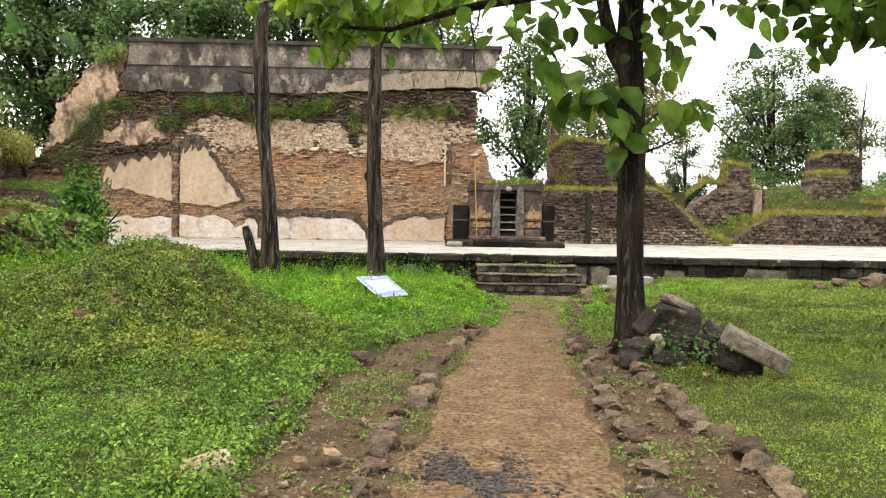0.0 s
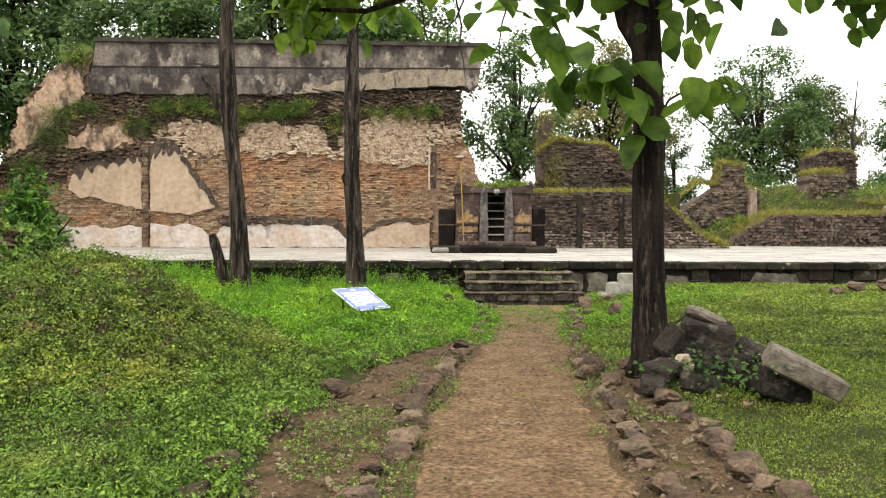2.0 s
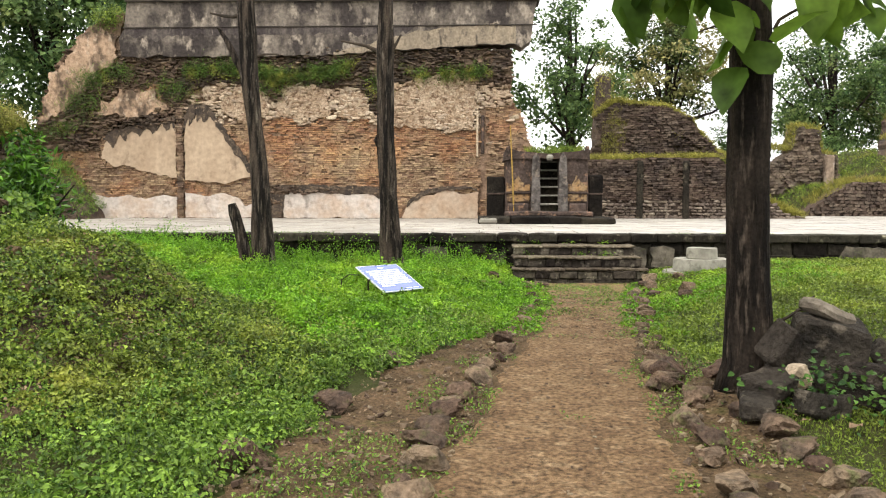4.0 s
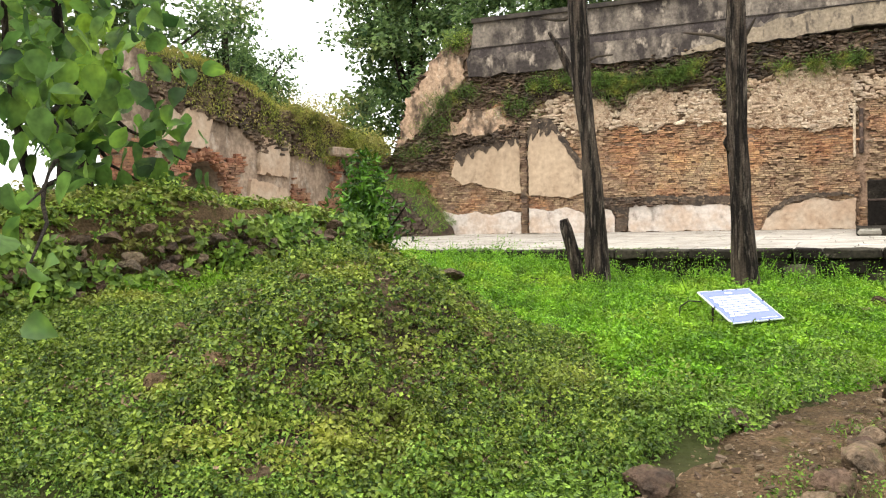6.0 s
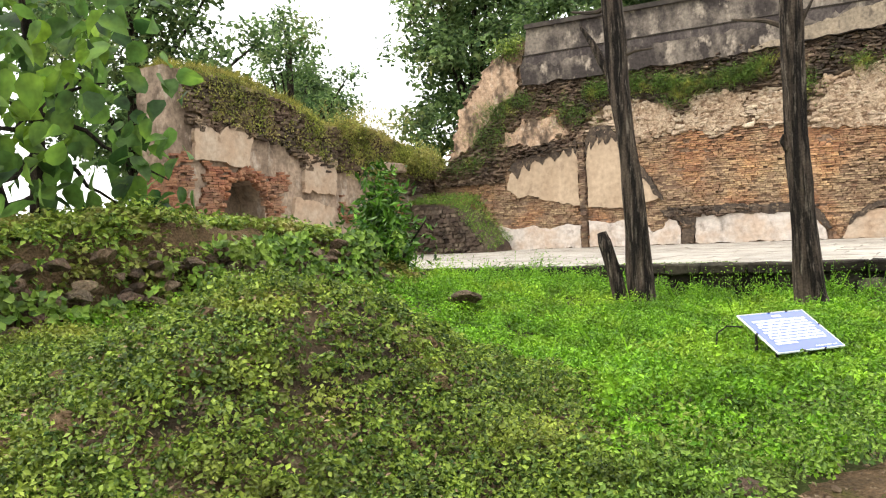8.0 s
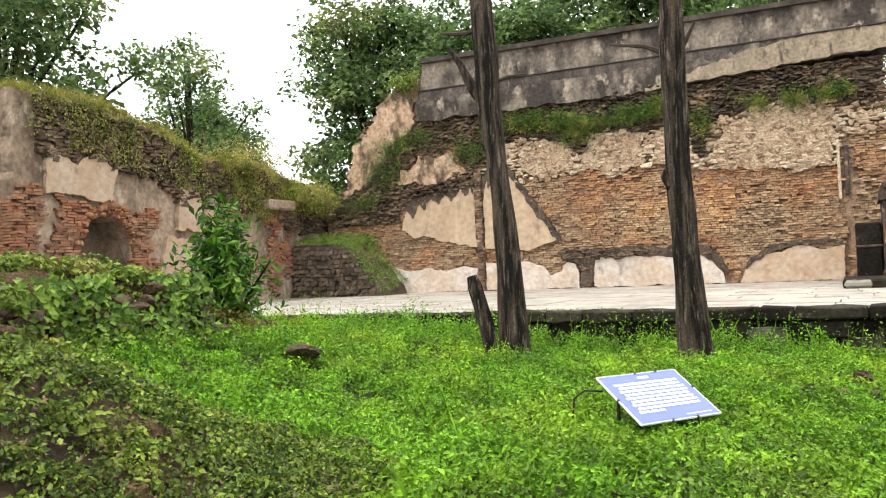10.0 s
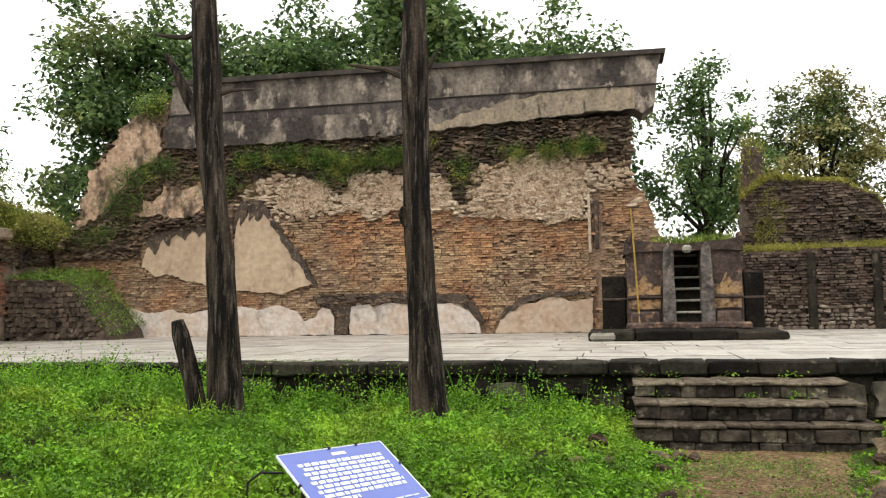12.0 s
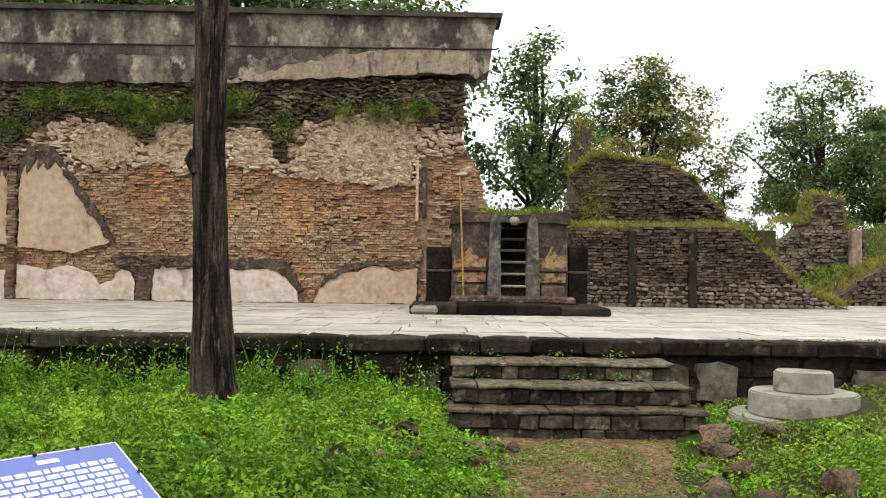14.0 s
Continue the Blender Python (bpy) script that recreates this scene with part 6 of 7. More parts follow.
def build_cover():
    # tall bright weeds between the mound, the path and the terrace
    x, y = scatter(-10.5, 1.3, 9.0, 18.25, 88)
    edge = np.maximum(shoulder_left(y) - 0.0, np.where(y > 11, path_left(y) - 0.35, -9)) + 0.25 * fbm(x, y, 1.6, 2)
    inside_m = ((x + 3.25) / 1.9) ** 2 + ((y - 8.75) / 1.9) ** 2 < 1
    keep = (fbm(x, y, 2.1, 9) > -0.42) & (x < edge) & ~inside_m & (x > -6.2 - 4 * (y > 14.6)) & ~((x > 0.75) & (y > 16.8))
    x, y = x[keep], y[keep]
    tall = 0.10 + 0.13 * smooth(edge[keep] - x, 0.0, 1.5) * (0.7 + 1.1 * fbm(x, y, 1.1, 8) + 1.0 * fbm(x, y, 3.0, 18)) + 0.12 * smooth(y, 17.2, 18.1)
    plants("bright_weeds", "thick bright green weeds before the terrace", x, y, np.clip(tall, 0.06, 0.5) * np.where((x + 0.85) ** 2 + (y - 12.75) ** 2 < 0.55, 0.35, 0.95), 0.11, 40, 0.043, M_WEED, stalks=0.5)
    # tall seeding weeds against the terrace front
    n = 900
    x, y = RNG.uniform(-9, 0.7, n), RNG.uniform(17.3, 18.15, n)
    stalk, stems = [], []
    for i in range(0, n, 6):
        h = RNG.uniform(0.35, 0.62)
        hh = np.linspace(0.1, 1, 22) * h
        p = np.stack([x[i] + RNG.normal(0, 0.05, 22) * hh / h * 1.6, y[i] + RNG.normal(0, 0.05, 22), float(ground_z(x[i], y[i])) + hh], 1)
        stalk.append(p)
        stems.append(blades(p[:1] - np.array([0, 0, 0.1 * h]), np.array([h * 1.05]), 0.008, 0.12))
    p = np.concatenate(stalk)
    v, f = join_arrays(leaves(p, RNG.normal(size=p.shape) * 0.8 + np.array([0, 0, 0.6]), 0.045, 0.4), *stems)
    thing("tall_weeds", "tall feathery weeds along the terrace foot", "plants", kind="stuff", mesh=fast_mesh("tall_weeds", v, f, M_WEED))
    # lower mixed herbs nearer the walker
    x, y = scatter(-6.3, -0.4, 0.8, 9.6, 190)
    lim = shoulder_left(y) + 0.25 * fbm(x, y, 1.8, 4)
    keep = (x < lim) & (x > -0.62 * (y + 2.2)) & ((((x + 3.25) / 2.0) ** 2 + ((y - 8.75) / 2.0) ** 2) > 0.8)
    x, y = x[keep], y[keep]
    patch = fbm(x, y, 0.9, 12)
    plants("mixed_herbs", "low mixed green herbs and clover", x, y, np.clip(0.075 + 0.09 * patch + 0.05 * smooth(lim[keep] - x, 1.0, 0.2), 0.02, 0.25), 0.075, 36, 0.0245, M_HERB, ratio=0.6, stalks=0.2)
    x, y = scatter(-2.6, 0.6, 2.0, 11.5, 60)
    d = shoulder_left(y) + 0.25 * fbm(x, y, 1.8, 4) - x
    keep = (d > -0.05) & (d < 0.75 + 0.5 * fbm(x, y, 1.1, 5))
    x, y = x[keep], y[keep]
    plants("edge_weeds", "leafy weeds along the bare earth", x, y, 0.19 + 0.14 * fbm(x, y, 1.5, 7), 0.11, 46, 0.036, M_HERB, ratio=0.6)
    # creepers on the mound, with bare gaps
    x, y = scatter(-6.3, -1.0, 6.0, 11.2, 200)
    r = ((x + 3.4) / 2.4) ** 2 + ((y - 8.6) / 2.5) ** 2
    keep = (r < 1.05) & (fbm(x, y, 1.6, 31) + 0.5 * fbm(x, y, 4.5, 32) > -0.42) & (x < shoulder_left(y) - 0.2)
    x, y = x[keep], y[keep]
    plants("mound_creepers", "yellow-green creepers over the earth mound", x, y, 0.05 + 0.19 * np.clip(fbm(x, y, 1.7, 33) + 0.3, 0, 1), 0.085, 35, 0.031, M_CREEPER, z=ground_z(x, y) + 0.045, ratio=0.68)
    x, y = scatter(-6.3, -1.0, 6.0, 11.2, 100)
    keep = (((x + 3.4) / 2.4) ** 2 + ((y - 8.6) / 2.5) ** 2 < 1.0) & (x < shoulder_left(y) - 0.2)
    x, y = x[keep], y[keep]
    plants("mound_sprouts", "small dark green sprouts over the mound", x, y, 0.06, 0.06, 11, 0.03, M_HERB, z=ground_z(x, y) + 0.05, ratio=0.6)
    # brown leaf litter between the creepers
    x, y = scatter(-6.2, -1.2, 6.2, 11.0, 520)
    keep = (((x + 3.4) / 2.3) ** 2 + ((y - 8.6) / 2.4) ** 2 < 1) & (fbm(x, y, 1.3, 35) > -0.4)
    p = np.stack([x, y, ground_z(x, y) + RNG.uniform(0.03, 0.10, len(x))], 1)[keep]
    v, f = leaves(p, RNG.normal(size=p.shape) * 0.6 + np.array([0, 0, 1]), 0.036 * RNG.uniform(0.5, 1.3, len(p)), 0.5)
    thing("leaf_litter", "brown dead leaves scattered over the mound", "leaves", kind="stuff", mesh=fast_mesh("leaf_litter", v, f, M_DEADLEAF))
    # bare earth under the creepers
    xs, ys = np.arange(-6.2, -0.9, 0.09), np.arange(5.8, 11.4, 0.09)
    X, Y = np.meshgrid(xs, ys)
    inside_r = ((X + 3.4) / 2.5) ** 2 + ((Y - 8.6) / 2.6) ** 2
    Z = ground_z(X, Y) + 0.05 * fbm(X, Y, 2.5, 36) + 0.03 * fbm(X, Y, 7, 37) + 0.025 - 0.25 * smooth(inside_r, 0.8, 1.15)
    k = np.arange(X.size).reshape(X.shape)
    f = np.stack([k[:-1, :-1], k[:-1, 1:], k[1:, 1:], k[1:, :-1]], -1).reshape(-1, 4)
    M_MOUND = material("mound_earth", (0.0858, 0.0594, 0.0363), (0.0363, 0.0277, 0.0178), (0.172, 0.129, 0.0858), s1=2.2, s2=16, bump=1.0, bump_scale=14, fine=0.35)
    thing("mound_earth", "crumbly brown earth of the overgrown mound", "ground", kind="structure", mesh=fast_mesh("mound_earth", np.stack([X, Y, Z], -1).reshape(-1, 3), f, M_MOUND, True))
    # creepers over the rubble bank
    M_BANKCREEP = leaf_material("browning_creeper", (0.055, 0.11, 0.014), (0.31, 0.41, 0.06), (0.25, 0.22, 0.06), patch=1.4, warm_cover=(0.50, 0.66))
    x, y = scatter(-8.6, -5.95, 5.0, 15.0, 104)
    z = bank_z(x, y)
    keep = (fbm(x * 0.6 + z * 2, y, 1.2, 41) + 0.4 * fbm(x, y, 3.5, 42) > -0.22)
    x, y, z = x[keep], y[keep], z[keep]
    plants("bank_creepers", "leafy creepers over the rubble bank", x, y, 0.14 + 0.2 * np.clip(fbm(x, y, 1.2, 43) + 0.3, 0, 1), 0.15, 32, 0.066, M_BANKCREEP, z, 0.68)
    x, y = scatter(-6.6, -5.7, 5.5, 14.4, 1500)
    z = RNG.uniform(0.65, 1.5, len(x))
    xx = -6.12 - 0.28 * (z - 0.65) + RNG.uniform(-0.02, 0.12, len(x))
    keep = fbm(y, z * 2.0, 1.5, 47) + 0.4 * fbm(y, z * 2.0, 4.5, 48) > 0.0
    v, f = leaves(np.stack([xx, y, z], 1)[keep], RNG.normal(size=(int(keep.sum()), 3)) * 0.6 + np.array([0.8, -0.3, 0.5]), 0.10, 0.65)
    thing("hanging_creepers", "creepers hanging down the rubble bank's face", "plants", kind="stuff", mesh=fast_mesh("hanging_creepers", v, f, M_HERB))
    # lawn on the right
    M_LAWN = leaf_material("short_lawn", (0.075, 0.12, 0.013), (0.235, 0.305, 0.04), (0.26, 0.28, 0.045), patch=0.45, clump=1.6)
    x, y = scatter(1.4, 6.0, 1.0, 10.0, 3900)
    lim = shoulder_right(y) + 0.2 * fbm(x, y, 1.6, 14)
    keep = (x > lim) & (x < 0.62 * (y + 2.6) + 0.6)
    x, y = x[keep], y[keep]
    cover("lawn_near", "short clovery lawn beside the path", x, y, ground_z(x, y), 0.03 + 0.025 * fbm(x, y, 1.3, 15), 0.024, M_LAWN, 0.45, 1.5, 0.5, jitter=0.8, blade_w=0.005)
    x, y = scatter(1.6, 16.0, 8.0, 18.25, 1250)
    lim = np.where(y < 10, shoulder_right(y), path_right(y) + 0.15) + 0.25 * fbm(x, y, 1.6, 14)
    keep = (x > lim) & (x < 0.60 * (y + 2.6) + 0.6) & (((x - 4.12) / 0.7) ** 2 + ((y - 17.15) / 0.7) ** 2 > 1) & ~((x < 3.3) & (y > 16.85))
    x, y = x[keep], y[keep]
    cover("lawn_far", "sunlit yellow-green lawn before the terrace", x, y, ground_z(x, y), 0.055 + 0.05 * fbm(x, y, 0.8, 16), 0.05, M_LAWN, 0.4, 1.6, 0.5)
    # sparse sprigs on the bare earth
    x, y = scatter(-1.3, 2.4, 1.8, 16.6, 1500)
    c = fbm(x, y, 1.5, 51) + 0.5 * fbm(x, y, 5, 52)
    on_path = (x > path_left(y) + 0.1) & (x < path_right(y) - 0.1)
    keep = (x > shoulder_left(y)) & (x < shoulder_right(y)) & np.where(on_path, c > 0.62 - 0.60 * smooth(y, 9.0, 15.0), c > 0.16)
    x, y = x[keep], y[keep]
    cover("sprigs", "sparse green sprigs on bare earth", x, y, ground_z(x, y) + 0.02, 0.035, 0.024, M_HERB, 0.15, 1.3, 0.6)
    M_HEAPWEED = leaf_material("heap_weed_leaves", (0.0156, 0.0468, 0.00728), (0.0648, 0.137, 0.018), (0.091, 0.168, 0.021))
    # broad-leaved plants in the heap by the tree
    q = RNG.normal(size=(520, 3)) * np.array([0.34, 0.2, 0.10]) + np.array([2.62, 7.22, 0.26])
    v, f = big_leaves(q, RNG.normal(size=q.shape) * 0.5 + np.array([0, -0.4, 1]), 0.046 * RNG.uniform(0.5, 1.2, len(q)), 0.75)
    thing("heap_weeds", "dark green leafy weeds growing through stone heap", "plants", kind="stuff", mesh=fast_mesh("heap_weeds", v, f, M_HEAPWEED))
    M_GRIT = material("path_grit", (0.178, 0.129, 0.0858), (0.099, 0.0693, 0.0462), (0.238, 0.191, 0.139), s1=6, s2=30, island=0.5, bump=0.3)
    # bits of dead leaf
    y = 1.6 + 13 * RNG.uniform(0, 1, 3600) ** 1.4
    x = shoulder_left(y) + (shoulder_right(y) - shoulder_left(y)) * RNG.uniform(0, 1, 3600)
    v, f = leaves(np.stack([x, y, ground_z(x, y) + 0.036], 1), RNG.normal(size=(3600, 3)) * 0.3 + np.array([0, 0, 1]), 0.034 * RNG.uniform(0.4, 1.3, 3600), 0.4)
    thing("leaf_bits", "small bits of dead leaf on the earth", "leaves", kind="stuff", mesh=fast_mesh("leaf_bits", v, f, M_DEADLEAF))
    # grit and small stones on the path
    n = 4500
    y = 1.5 + 14.5 * RNG.uniform(0, 1, n) ** 1.5
    u = RNG.uniform(0.0, 1.0, n)
    x = shoulder_left(y) + (shoulder_right(y) - shoulder_left(y)) * u
    s = 0.004 + 0.016 * RNG.uniform(0, 1, n) ** 5
    v, f = boxes(np.stack([x, y, ground_z(x, y) + 0.029], 1), np.stack([s * 1.3, s, s * 0.7], 1), 0.35)
    thing("path_grit", "small pebbles and grit on the trodden path", "pebbles", kind="stuff", mesh=fast_mesh("path_grit", v, f, M_GRIT))

    # weeds closing in on the path's edges near the steps
    x, y = scatter(-0.6, 6.2, 10.8, 17.6, 110)
    keep = ((x < path_left(y) + 0.08) & (x > shoulder_left(y) - 0.6) | (x > path_right(y) - 0.08) & (x < shoulder_right(y) + 0.4 + 3.0 * smooth(y, 12.0, 15.5))) & (((x - 4.18) / 0.75) ** 2 + ((y - 17.15) / 0.75) ** 2 > 1) & (fbm(x, y, 1.6, 57) > -0.2) & ~((x < 0.75) & (y > 16.75)) & ~((x > 0.75) & (x < 3.25) & (y > 16.6))
    x, y = x[keep], y[keep]
    plants("verge_weeds", "leafy weeds crowding the path's stone edges", x, y, 0.07 + 0.06 * fbm(x, y, 1.4, 58), 0.09, 24, 0.036, M_WEED, ratio=0.6)
    # moss and tiny weeds on the path before the steps
    x, y = scatter(0.2, 3.0, 10.5, 16.9, 900)
    keep = (x > path_left(y)) & (x < path_right(y)) & (fbm(x, y, 1.4, 53) + 0.5 * fbm(x, y, 5, 54) > 0.16 - 0.52 * smooth(y, 10.5, 15.5))
    x, y = x[keep], y[keep]
    cover("path_moss", "mossy ochre-green film of tiny weeds on the path", x, y, ground_z(x, y) + 0.022, 0.012, 0.028, M_CREEPER, 0.05, 1.3, 0.7, jitter=0.25)
    # small weeds in the joints of the steps and moss along the terrace edge
    pts = []
    for x, y, z in ((0.95, 17.42, 0.19), (1.25, 17.46, 0.19), (1.9, 17.44, 0.19), (2.7, 17.45, 0.19), (1.1, 17.66, 0.38), (2.1, 17.68, 0.38), (2.55, 17.66, 0.38), (1.05, 18.24, 0.56), (1.3, 18.25, 0.56), (1.95, 18.25, 0.56), (2.6, 18.24, 0.56)):
        k = int(RNG.uniform(14, 46))
        pts.append(np.stack([RNG.normal(x, 0.07, k), RNG.normal(y, 0.025, k), z + RNG.uniform(0.0, 0.07, k)], 1))
    p = np.concatenate(pts)
    v, f = leaves(p, RNG.normal(size=p.shape) * 0.6 + np.array([0, -0.3, 1]), 0.034 * RNG.uniform(0.6, 1.3, len(p)), 0.55)
    thing("step_weeds", "small weeds rooted in the joints of the steps", "plants", kind="stuff", mesh=fast_mesh("step_weeds", v, f, M_WEED))
    n = 5200
    x, y = RNG.uniform(-9.5, 6.0, n), PLAT_Y + 0.46 + np.abs(RNG.normal(0, 0.10, n))
    keep = fbm(x, y * 0, 0.9, 71) + 0.5 * fbm(x, y, 4.0, 72) > 0.12
    p = np.stack([x, y, np.full(n, PLAT_Z + 0.006)], 1)[keep]
    v, f = leaves(p, RNG.normal(size=p.shape) * 0.3 + np.array([0, 0, 1]), 0.035 * RNG.uniform(0.5, 1.3, len(p)), 0.6, 0.0)
    thing("edge_moss", "thin green moss along the terrace edge", "moss", kind="stuff", mesh=fast_mesh("edge_moss", v, f, M_HERB))
    # rough grass over the rest of the forecourt
    x, y = scatter(-15.5, 15.5, -8.0, 17.9, 100)
    lawn_side = (x > 1.4) & (y > 1.0) & (x < np.where(y < 8, np.minimum(6.0, 0.62 * (y + 2.6) + 0.6), 0.60 * (y + 2.6) + 0.6))
    herb_side = (x < -0.4) & (x > -6.2) & (y > 0.8) & (x > -0.62 * (y + 2.2))
    weed_side = (x > -10.5) & (x < 1.3) & (y > 14.6)
    keep = ((x < shoulder_left(y) - 0.1) | (x > shoulder_right(y) + 0.1)) & ~lawn_side & ~herb_side & ~weed_side & ~((x < -6.1) & (x > -8.7) & (y > 5) & (y < 15))
    x, y = x[keep], y[keep]
    z = np.where((x < -5.9) & (x > -11) & (y > 2) & (y < 15.5), bank_z(x, y), ground_z(x, y))
    cover("rough_grass", "rough green grass around the forecourt", x, y, z, 0.09, 0.085, M_HERB, 0.45, 1.4, 0.55, blade_w=0.014)
    # crumbs of earth and stone beside the path
    n = 3000
    y = 1.5 + 13.5 * RNG.uniform(0, 1, n) ** 1.4
    left = RNG.uniform(0, 1, n) < 0.5
    u = RNG.uniform(0, 1, n)
    x = np.where(left, shoulder_left(y) + (path_left(y) - shoulder_left(y)) * u, path_right(y) + (shoulder_right(y) - path_right(y)) * u)
    s = 0.008 + 0.03 * RNG.uniform(0, 1, n) ** 4
    v, f = boxes(np.stack([x, y, ground_z(x, y) + 0.03], 1), np.stack([s * 1.4, s, s * 0.75], 1), 0.5, 25)
    thing("earth_crumbs", "crumbs of earth and stone chips beside the path", "gravel", kind="stuff", mesh=fast_mesh("earth_crumbs", v, f, M_GRIT))
    # damp dark gravel in a hollow of the path
    M_DAMP = material("damp_gravel", (0.0561, 0.0515, 0.0495), (0.099, 0.0759, 0.0561), (0.033, 0.0317, 0.0317), s1=5, s2=30, bump=0.8, bump_scale=40, rough=0.5, fine=0.4, island=0.4)
    n = 2600
    x, y = RNG.normal(0.24, 0.20, n), RNG.normal(3.55, 0.30, n)
    keep = fbm(x, y, 4.0, 91) > -0.12
    x, y, n = x[keep], y[keep], int(keep.sum())
    s = 0.007 + 0.02 * RNG.uniform(0, 1, n) ** 3
    v, f = boxes(np.stack([x, y, ground_z(x, y) + 0.03], 1), np.stack([s * 1.4, s, s * 0.5], 1), 0.5, 20)
    thing("damp_gravel", "damp dark grey gravel strewn on the path", "gravel", kind="stuff", mesh=fast_mesh("damp_gravel", v, f, M_DAMP))

build_cover()

# ---------------------------------------------------------------- plants on the walls
def wall_tuft(name, label, pts, mat, blade_h=0.25, blade_w=0.02, leaf=0.0, leaf_mat=None):
    sets = []
    if blade_h:
        tall = blade_h * (0.35 + 1.3 * np.clip(fbm(pts[:, 0] + pts[:, 1], pts[:, 2] * 1.5, 1.6, 95) + 0.35, 0.0, 1.0))
        sets.append(blades(pts, tall, blade_w * 0.55, 1.0))
    if leaf:
        k = RNG.uniform(0, 1, len(pts)) < 0.7
        q = pts[k] + np.stack([RNG.normal(0, 0.05, k.sum()), RNG.normal(0, 0.05, k.sum()), RNG.uniform(0, 0.16, k.sum())], 1)
        sets.append(leaves(q, RNG.normal(size=q.shape) * 0.7 + np.array([0.2, -0.4, 0.8]), leaf * RNG.uniform(0.6, 1.3, len(q)), 0.5))
    v, f = join_arrays(*sets)
    return thing(name, label, "plants", kind="stuff", mesh=fast_mesh(name, v, f, mat))


def line_points(poly, n, y0, y1, axis="y", jitter=0.08):
    """Random places along an outline, spread over a wall's thickness."""
    poly = np.array(poly, float)
    seg = np.linalg.norm(np.diff(poly, axis=0), axis=1)
    cum = np.concatenate([[0], np.cumsum(seg)])
    s = RNG.uniform(0, cum[-1], n)
    u, z = np.interp(s, cum, poly[:, 0]), np.interp(s, cum, poly[:, 1])
    d = RNG.uniform(y0, y1, n)
    z = z + RNG.normal(0, jitter, n) * 0.5
    return np.stack([u, d, z], 1) if axis == "y" else np.stack([d, u, z], 1)


def build_wall_plants():
    M_HANG = leaf_material("hanging_wall_growth", (0.075, 0.09, 0.02), (0.36, 0.39, 0.07), (0.33, 0.28, 0.09), patch=1.3, warm_cover=(0.46, 0.64), clump=2.0, through_light=0.36)
    M_WALLGREEN = leaf_material("wall_weeds_green", (0.03, 0.06, 0.01), (0.125, 0.20, 0.03), (0.24, 0.24, 0.045), patch=1.6, warm_cover=(0.52, 0.64), clump=3.5)
    # along the tall wall's broken ledge
    n = 17000
    x = RNG.uniform(-11.6, 0.6, n)
    mid = 5.45 + 0.12 * np.sin(x * 1.3)
    z = mid + RNG.normal(0, 0.15, n)
    green = fbm(x, z, 0.55, 61) + 0.7 * np.exp(-((x + 8.6) / 2.0) ** 2) + 0.35 * np.exp(-((x + 1.4) / 1.3) ** 2) + 0.2 * np.exp(-((x + 4.2) / 0.7) ** 2)
    keep = (RNG.uniform(0, 1, n) < smooth(green + 0.6 * fbm(x, z, 2.6, 62), -0.05, 0.75))
    pts = np.stack([x, FACADE_Y - 0.12 - RNG.uniform(0, 0.16, n), z], 1)[keep]
    wall_tuft("ledge_weeds", "green weeds growing along the wall's broken ledge", pts, M_WALLGREEN, 0.16, 0.010, 0.06)
    for cx, cz, sx, sz, k in ((-3.15, 4.95, 0.2, 0.22, 500), (-6.6, 5.0, 0.25, 0.2, 250), (-9.9, 4.9, 0.5, 0.2, 500), (-13.0, 4.5, 0.35, 0.3, 650), (-12.5, 5.25, 0.4, 0.18, 520), (-11.7, 5.5, 0.3, 0.15, 300), (-14.2, 3.5, 0.4, 0.15, 260), (-13.6, 3.7, 0.3, 0.2, 200)):
        pts = np.stack([RNG.normal(cx, sx, k), FACADE_Y - 0.1 - RNG.uniform(0, 0.12, k), RNG.normal(cz, sz, k)], 1)
        wall_tuft("wall_weeds", "tuft of yellow-green weeds rooted in the wall", pts, M_WALLGREEN, 0.2, 0.014, 0.06)
    q = RNG.normal(size=(2600, 3)) * np.array([0.26, 0.24, 0.17]) + np.array([-12.05, 29.7, 7.25])
    wall_tuft("wall_bush", "bushy creeper on the broken parapet end", q, M_CREEPER, 0.06, 0.015, 0.08)
    # right-hand ruins
    wall_tuft("ledge_grass", "dry yellow grass along the wall top", line_points([(3.4, 2.72), (8.05, 2.78), (8.4, 2.5), (9.2, 1.8), (10.2, 1.0), (10.9, 0.78)], 24000, RW_Y - 0.02, RW_Y + 1.5), M_DRYGRASS, 0.17, 0.014)
    wall_tuft("crest_grass", "dry yellow grass crowning the upper ruin", line_points([(4.2, 4.3), (4.8, 4.72), (6.6, 4.62), (7.55, 4.15), (7.75, 3.75), (8.2, 3.25), (8.9, 2.65)], 22000, RW_Y + 1.5, RW_Y + 2.7), M_DRYGRASS, 0.17, 0.015)
    n = 6000
    x, z = RNG.uniform(4.4, 8.0, n), RNG.uniform(2.8, 4.5, n)
    k = (fbm(x, z, 1.0, 66) > 0.12) & (z < 4.5 - 0.75 * np.clip(x - 6.8, 0, 2))
    wall_tuft("face_grass", "grass rooted in the upper ruin's face", np.stack([x, RW_Y + 1.58 - RNG.uniform(0, 0.1, n), z], 1)[k], M_DRYGRASS, 0.15, 0.013)
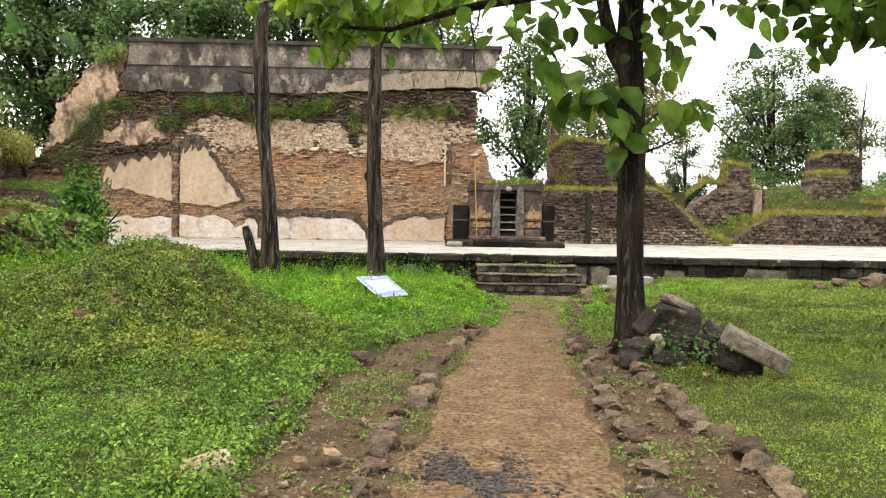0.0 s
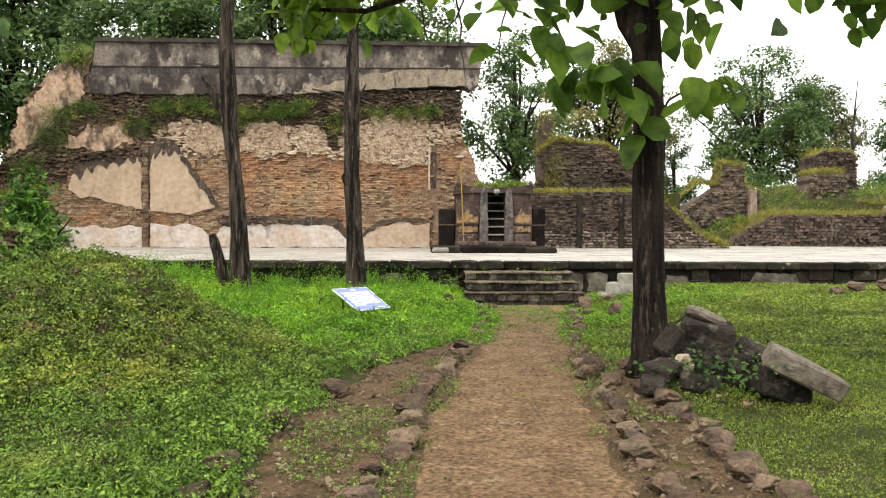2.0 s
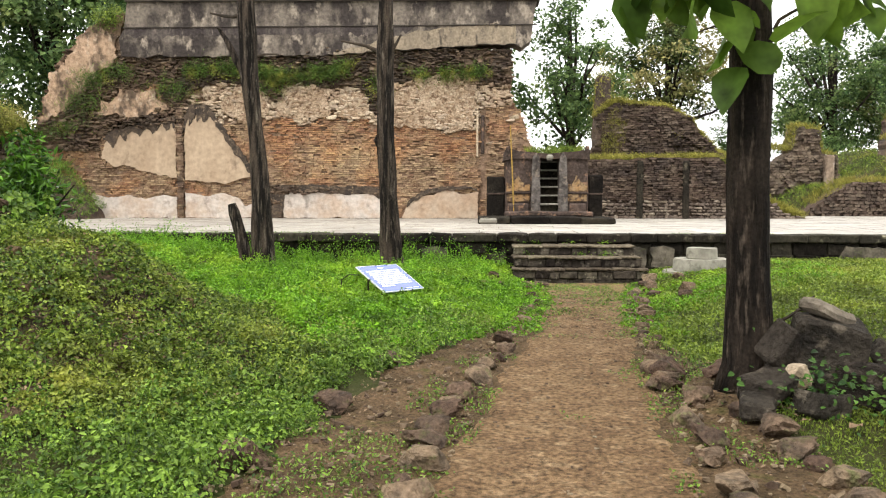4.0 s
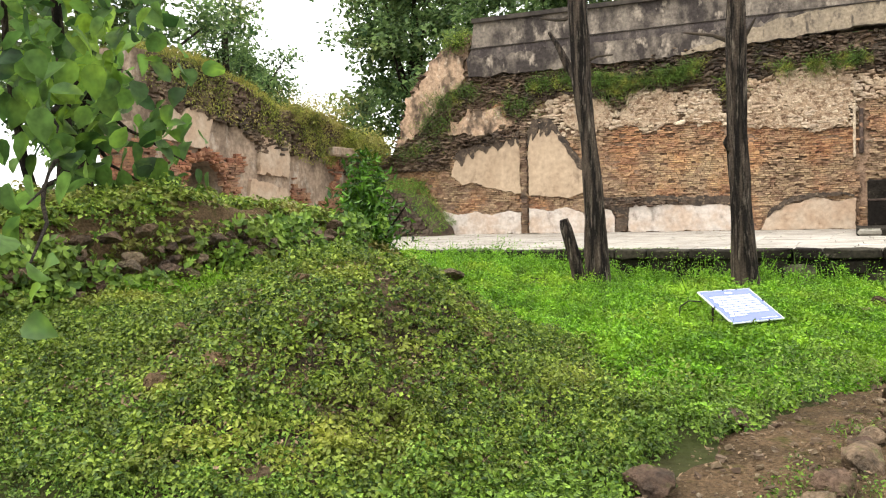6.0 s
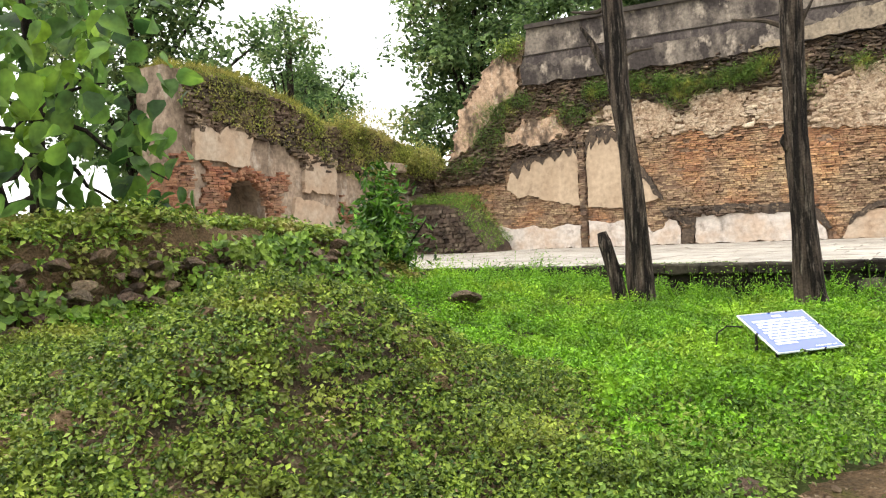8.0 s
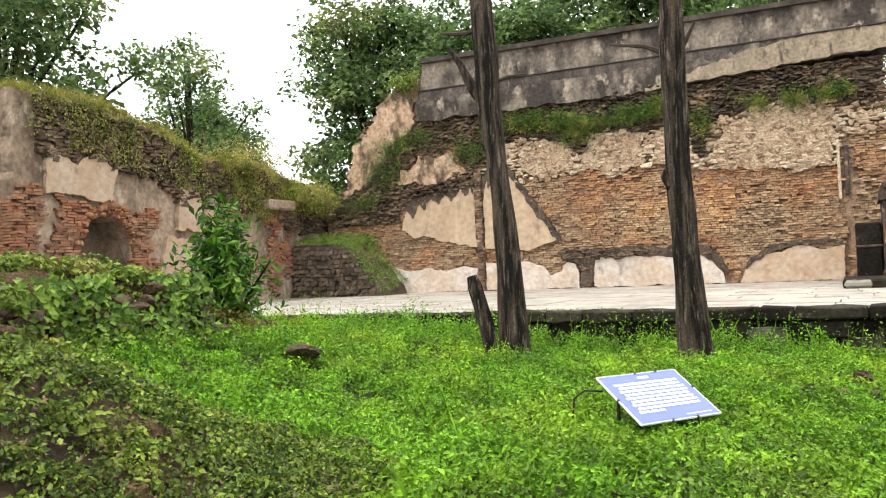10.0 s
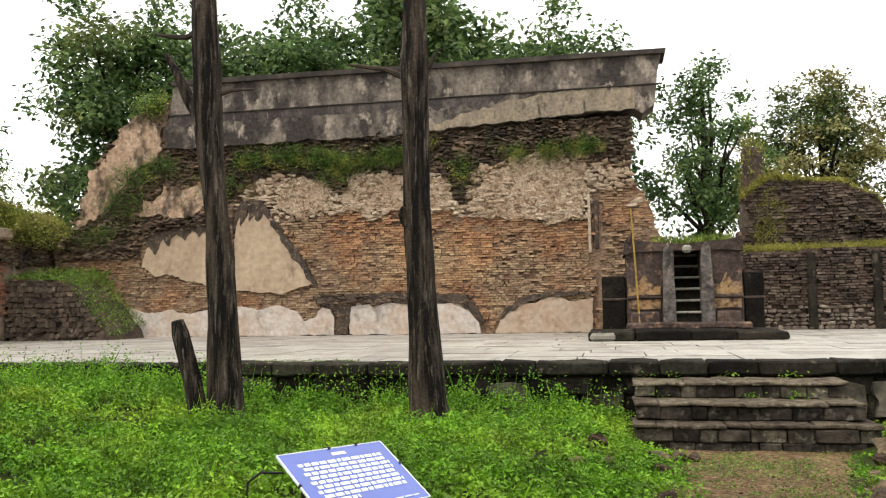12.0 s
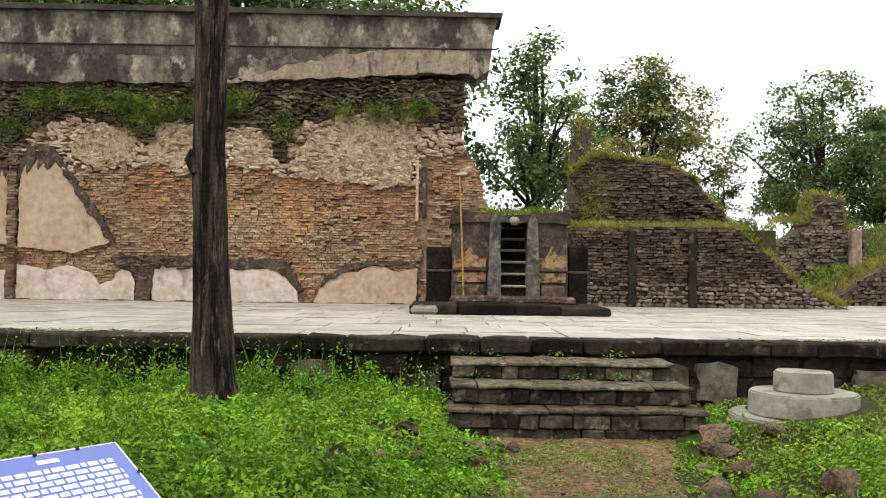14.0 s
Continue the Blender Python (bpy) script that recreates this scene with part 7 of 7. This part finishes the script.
    wall_tuft("tower_grass", "dry grass over the far wall tops", np.concatenate([line_points([(12.6, 1.2), (13.2, 1.55), (14.0, 2.02), (19, 2.05), (28, 2.1)], 7000, 34.0, 35.6), line_points([(16.4, 3.8), (17.8, 3.85)], 2500, 35.8, 37.3), line_points([(17.3, 4.7), (17.7, 4.9), (18.7, 4.88), (19.1, 4.75)], 2500, 37.5, 39.1), line_points([(18.1, 2.6), (19.6, 2.5), (22, 2.4)], 2500, 34.8, 37.0), line_points([(10.4, 2.3), (10.8, 2.65), (11.8, 3.45), (12.6, 3.35), (12.8, 4.3), (13.7, 4.15), (13.8, 3.25), (14.4, 3.15)], 5000, 36.4, 37.5)]), M_DRYGRASS, 0.22, 0.022)
    n = 20000
    x, y = RNG.uniform(9.5, 30.0, n), RNG.uniform(34.6, 40.0, n)
    zz = 0.65 + 1.2 * smooth(y, 34.0, 36.0) * smooth(x, 10.3, 13.5) + 1.1 * smooth(x, 14.0, 16.5) * smooth(y, 34.4, 36.0) + 0.5 * smooth(y, 36, 40)
    wall_tuft("slope_grass", "green grass on the collapsed slope", np.stack([x, y, zz], 1), M_CREEPER, 0.2, 0.022, 0.08)
    # collapsed earth slope behind
    xs, ys = np.arange(8.5, 31, 0.5), np.arange(33.2, 42, 0.5)
    X, Y = np.meshgrid(xs, ys)
    Z = 0.6 + 1.2 * smooth(Y, 34.0, 36.0) * smooth(X, 10.3, 13.5) + 1.1 * smooth(X, 14.0, 16.5) * smooth(Y, 34.4, 36.0) + 0.5 * smooth(Y, 36, 40) + 0.2 * fbm(X, Y, 0.8, 70)
    k = np.arange(X.size).reshape(X.shape)
    f = np.stack([k[:-1, :-1], k[:-1, 1:], k[1:, 1:], k[1:, :-1]], -1).reshape(-1, 4)
    thing("earth_slope", "grassy earth slope of collapsed masonry", "ground", kind="structure", mesh=fast_mesh("earth_slope", np.stack([X, Y, Z], -1).reshape(-1, 3), f, M_GROUND, True))
    q = RNG.normal(size=(700, 3)) * np.array([0.16, 0.2, 0.5]) + np.array([4.5, RW_Y + 2.2, 5.1])
    wall_tuft("pillar_creeper", "yellow creeper climbing a broken masonry stub", q, M_DRYGRASS, 0.2, 0.03, 0.10)
    thing("masonry_stub", "broken masonry stub on the upper ruin", "ruin", mesh=block_mesh("masonry_stub", 0.5, 0.5, 1.5, 77, M_BLOCKWALL, 0.08, 0.1), at=(4.5, RW_Y + 2.2, 4.2))
    wall_tuft("pavilion_grass", "grass growing behind the pavilion roof", line_points([(1.6, 2.78), (3.3, 2.78)], 1200, 27.3, 28.3), M_CREEPER, 0.22, 0.02)
    # left-hand wall: grass crown and hanging creepers
    top = [(18.35, 5.72), (18.7, 5.75), (20.1, 5.7), (21.5, 5.48), (22.5, 5.28), (24.0, 4.78), (26.2, 4.82), (27.7, 4.38), (29.6, 4.2), (31, 3.9)]
    wall_tuft("crown_grass", "dry yellow grass along the ruined wall's crest", line_points(top, 26000, LW_X - 1.0, LW_X + 0.15, "x"), M_DRYGRASS, 0.18, 0.015)
    n = 34000
    y = RNG.uniform(18.5, 30.5, n)
    t = np.interp(y, [p[0] for p in top], [p[1] for p in top])
    drop = RNG.uniform(0, 1, n) ** 1.4
    reach = 0.85 + 0.9 * np.clip(fbm(y, y * 0, 0.55, 81) + 0.25, 0, 1) + 0.5 * np.exp(-((y - 24.8) / 1.0) ** 2)
    z = t - drop * reach
    keep = RNG.uniform(0, 1, n) < smooth(fbm(y, z, 1.4, 83), -0.55, 0.15) * (0.38 + 0.6 * smooth(y, 22.5, 25.0))
    pts = np.stack([LW_X + 0.14 + RNG.uniform(0, 0.16, n), y, z], 1)[keep]
    v, f = leaves(pts, RNG.normal(size=pts.shape) * 0.6 + np.array([0.8, -0.2, 0.5]), 0.07 * RNG.uniform(0.5, 1.2, len(pts)), 0.5, 0.2, np.array([0, 0, -0.7]))
    thing("hanging_growth", "yellow-green creepers hanging over the plastered wall", "plants", kind="stuff", mesh=fast_mesh("hanging_growth", v, f, M_HANG))
    for c, s, k in (((-15.2, 25.6, 4.85), (0.4, 0.9, 0.22), 1800), ((-15.1, 28.5, 3.85), (0.3, 0.5, 0.27), 2600)):
        q = RNG.normal(size=(k, 3)) * np.array(s) + np.array(c)
        wall_tuft("crest_bush", "bushy yellow-green growth on the wall crest", q, M_HANG, 0.12, 0.015, 0.085)
    # grassy slope in the corner
    n = 3200
    x, y = RNG.uniform(-15.4, -12.2, n), RNG.uniform(27.9, 29.6, n)
    zz = np.interp(x, [-15.4, -13.8, -13.4, -12.6, -12.2], [2.4, 2.35, 2.1, 1.2, 0.8]) + 0.25 * smooth(y, 28.0, 29.5)
    wall_tuft("corner_grass", "bright green grass on the slope between walls", np.stack([x, y, zz], 1), M_HERB, 0.18, 0.014, 0.06)

build_wall_plants()
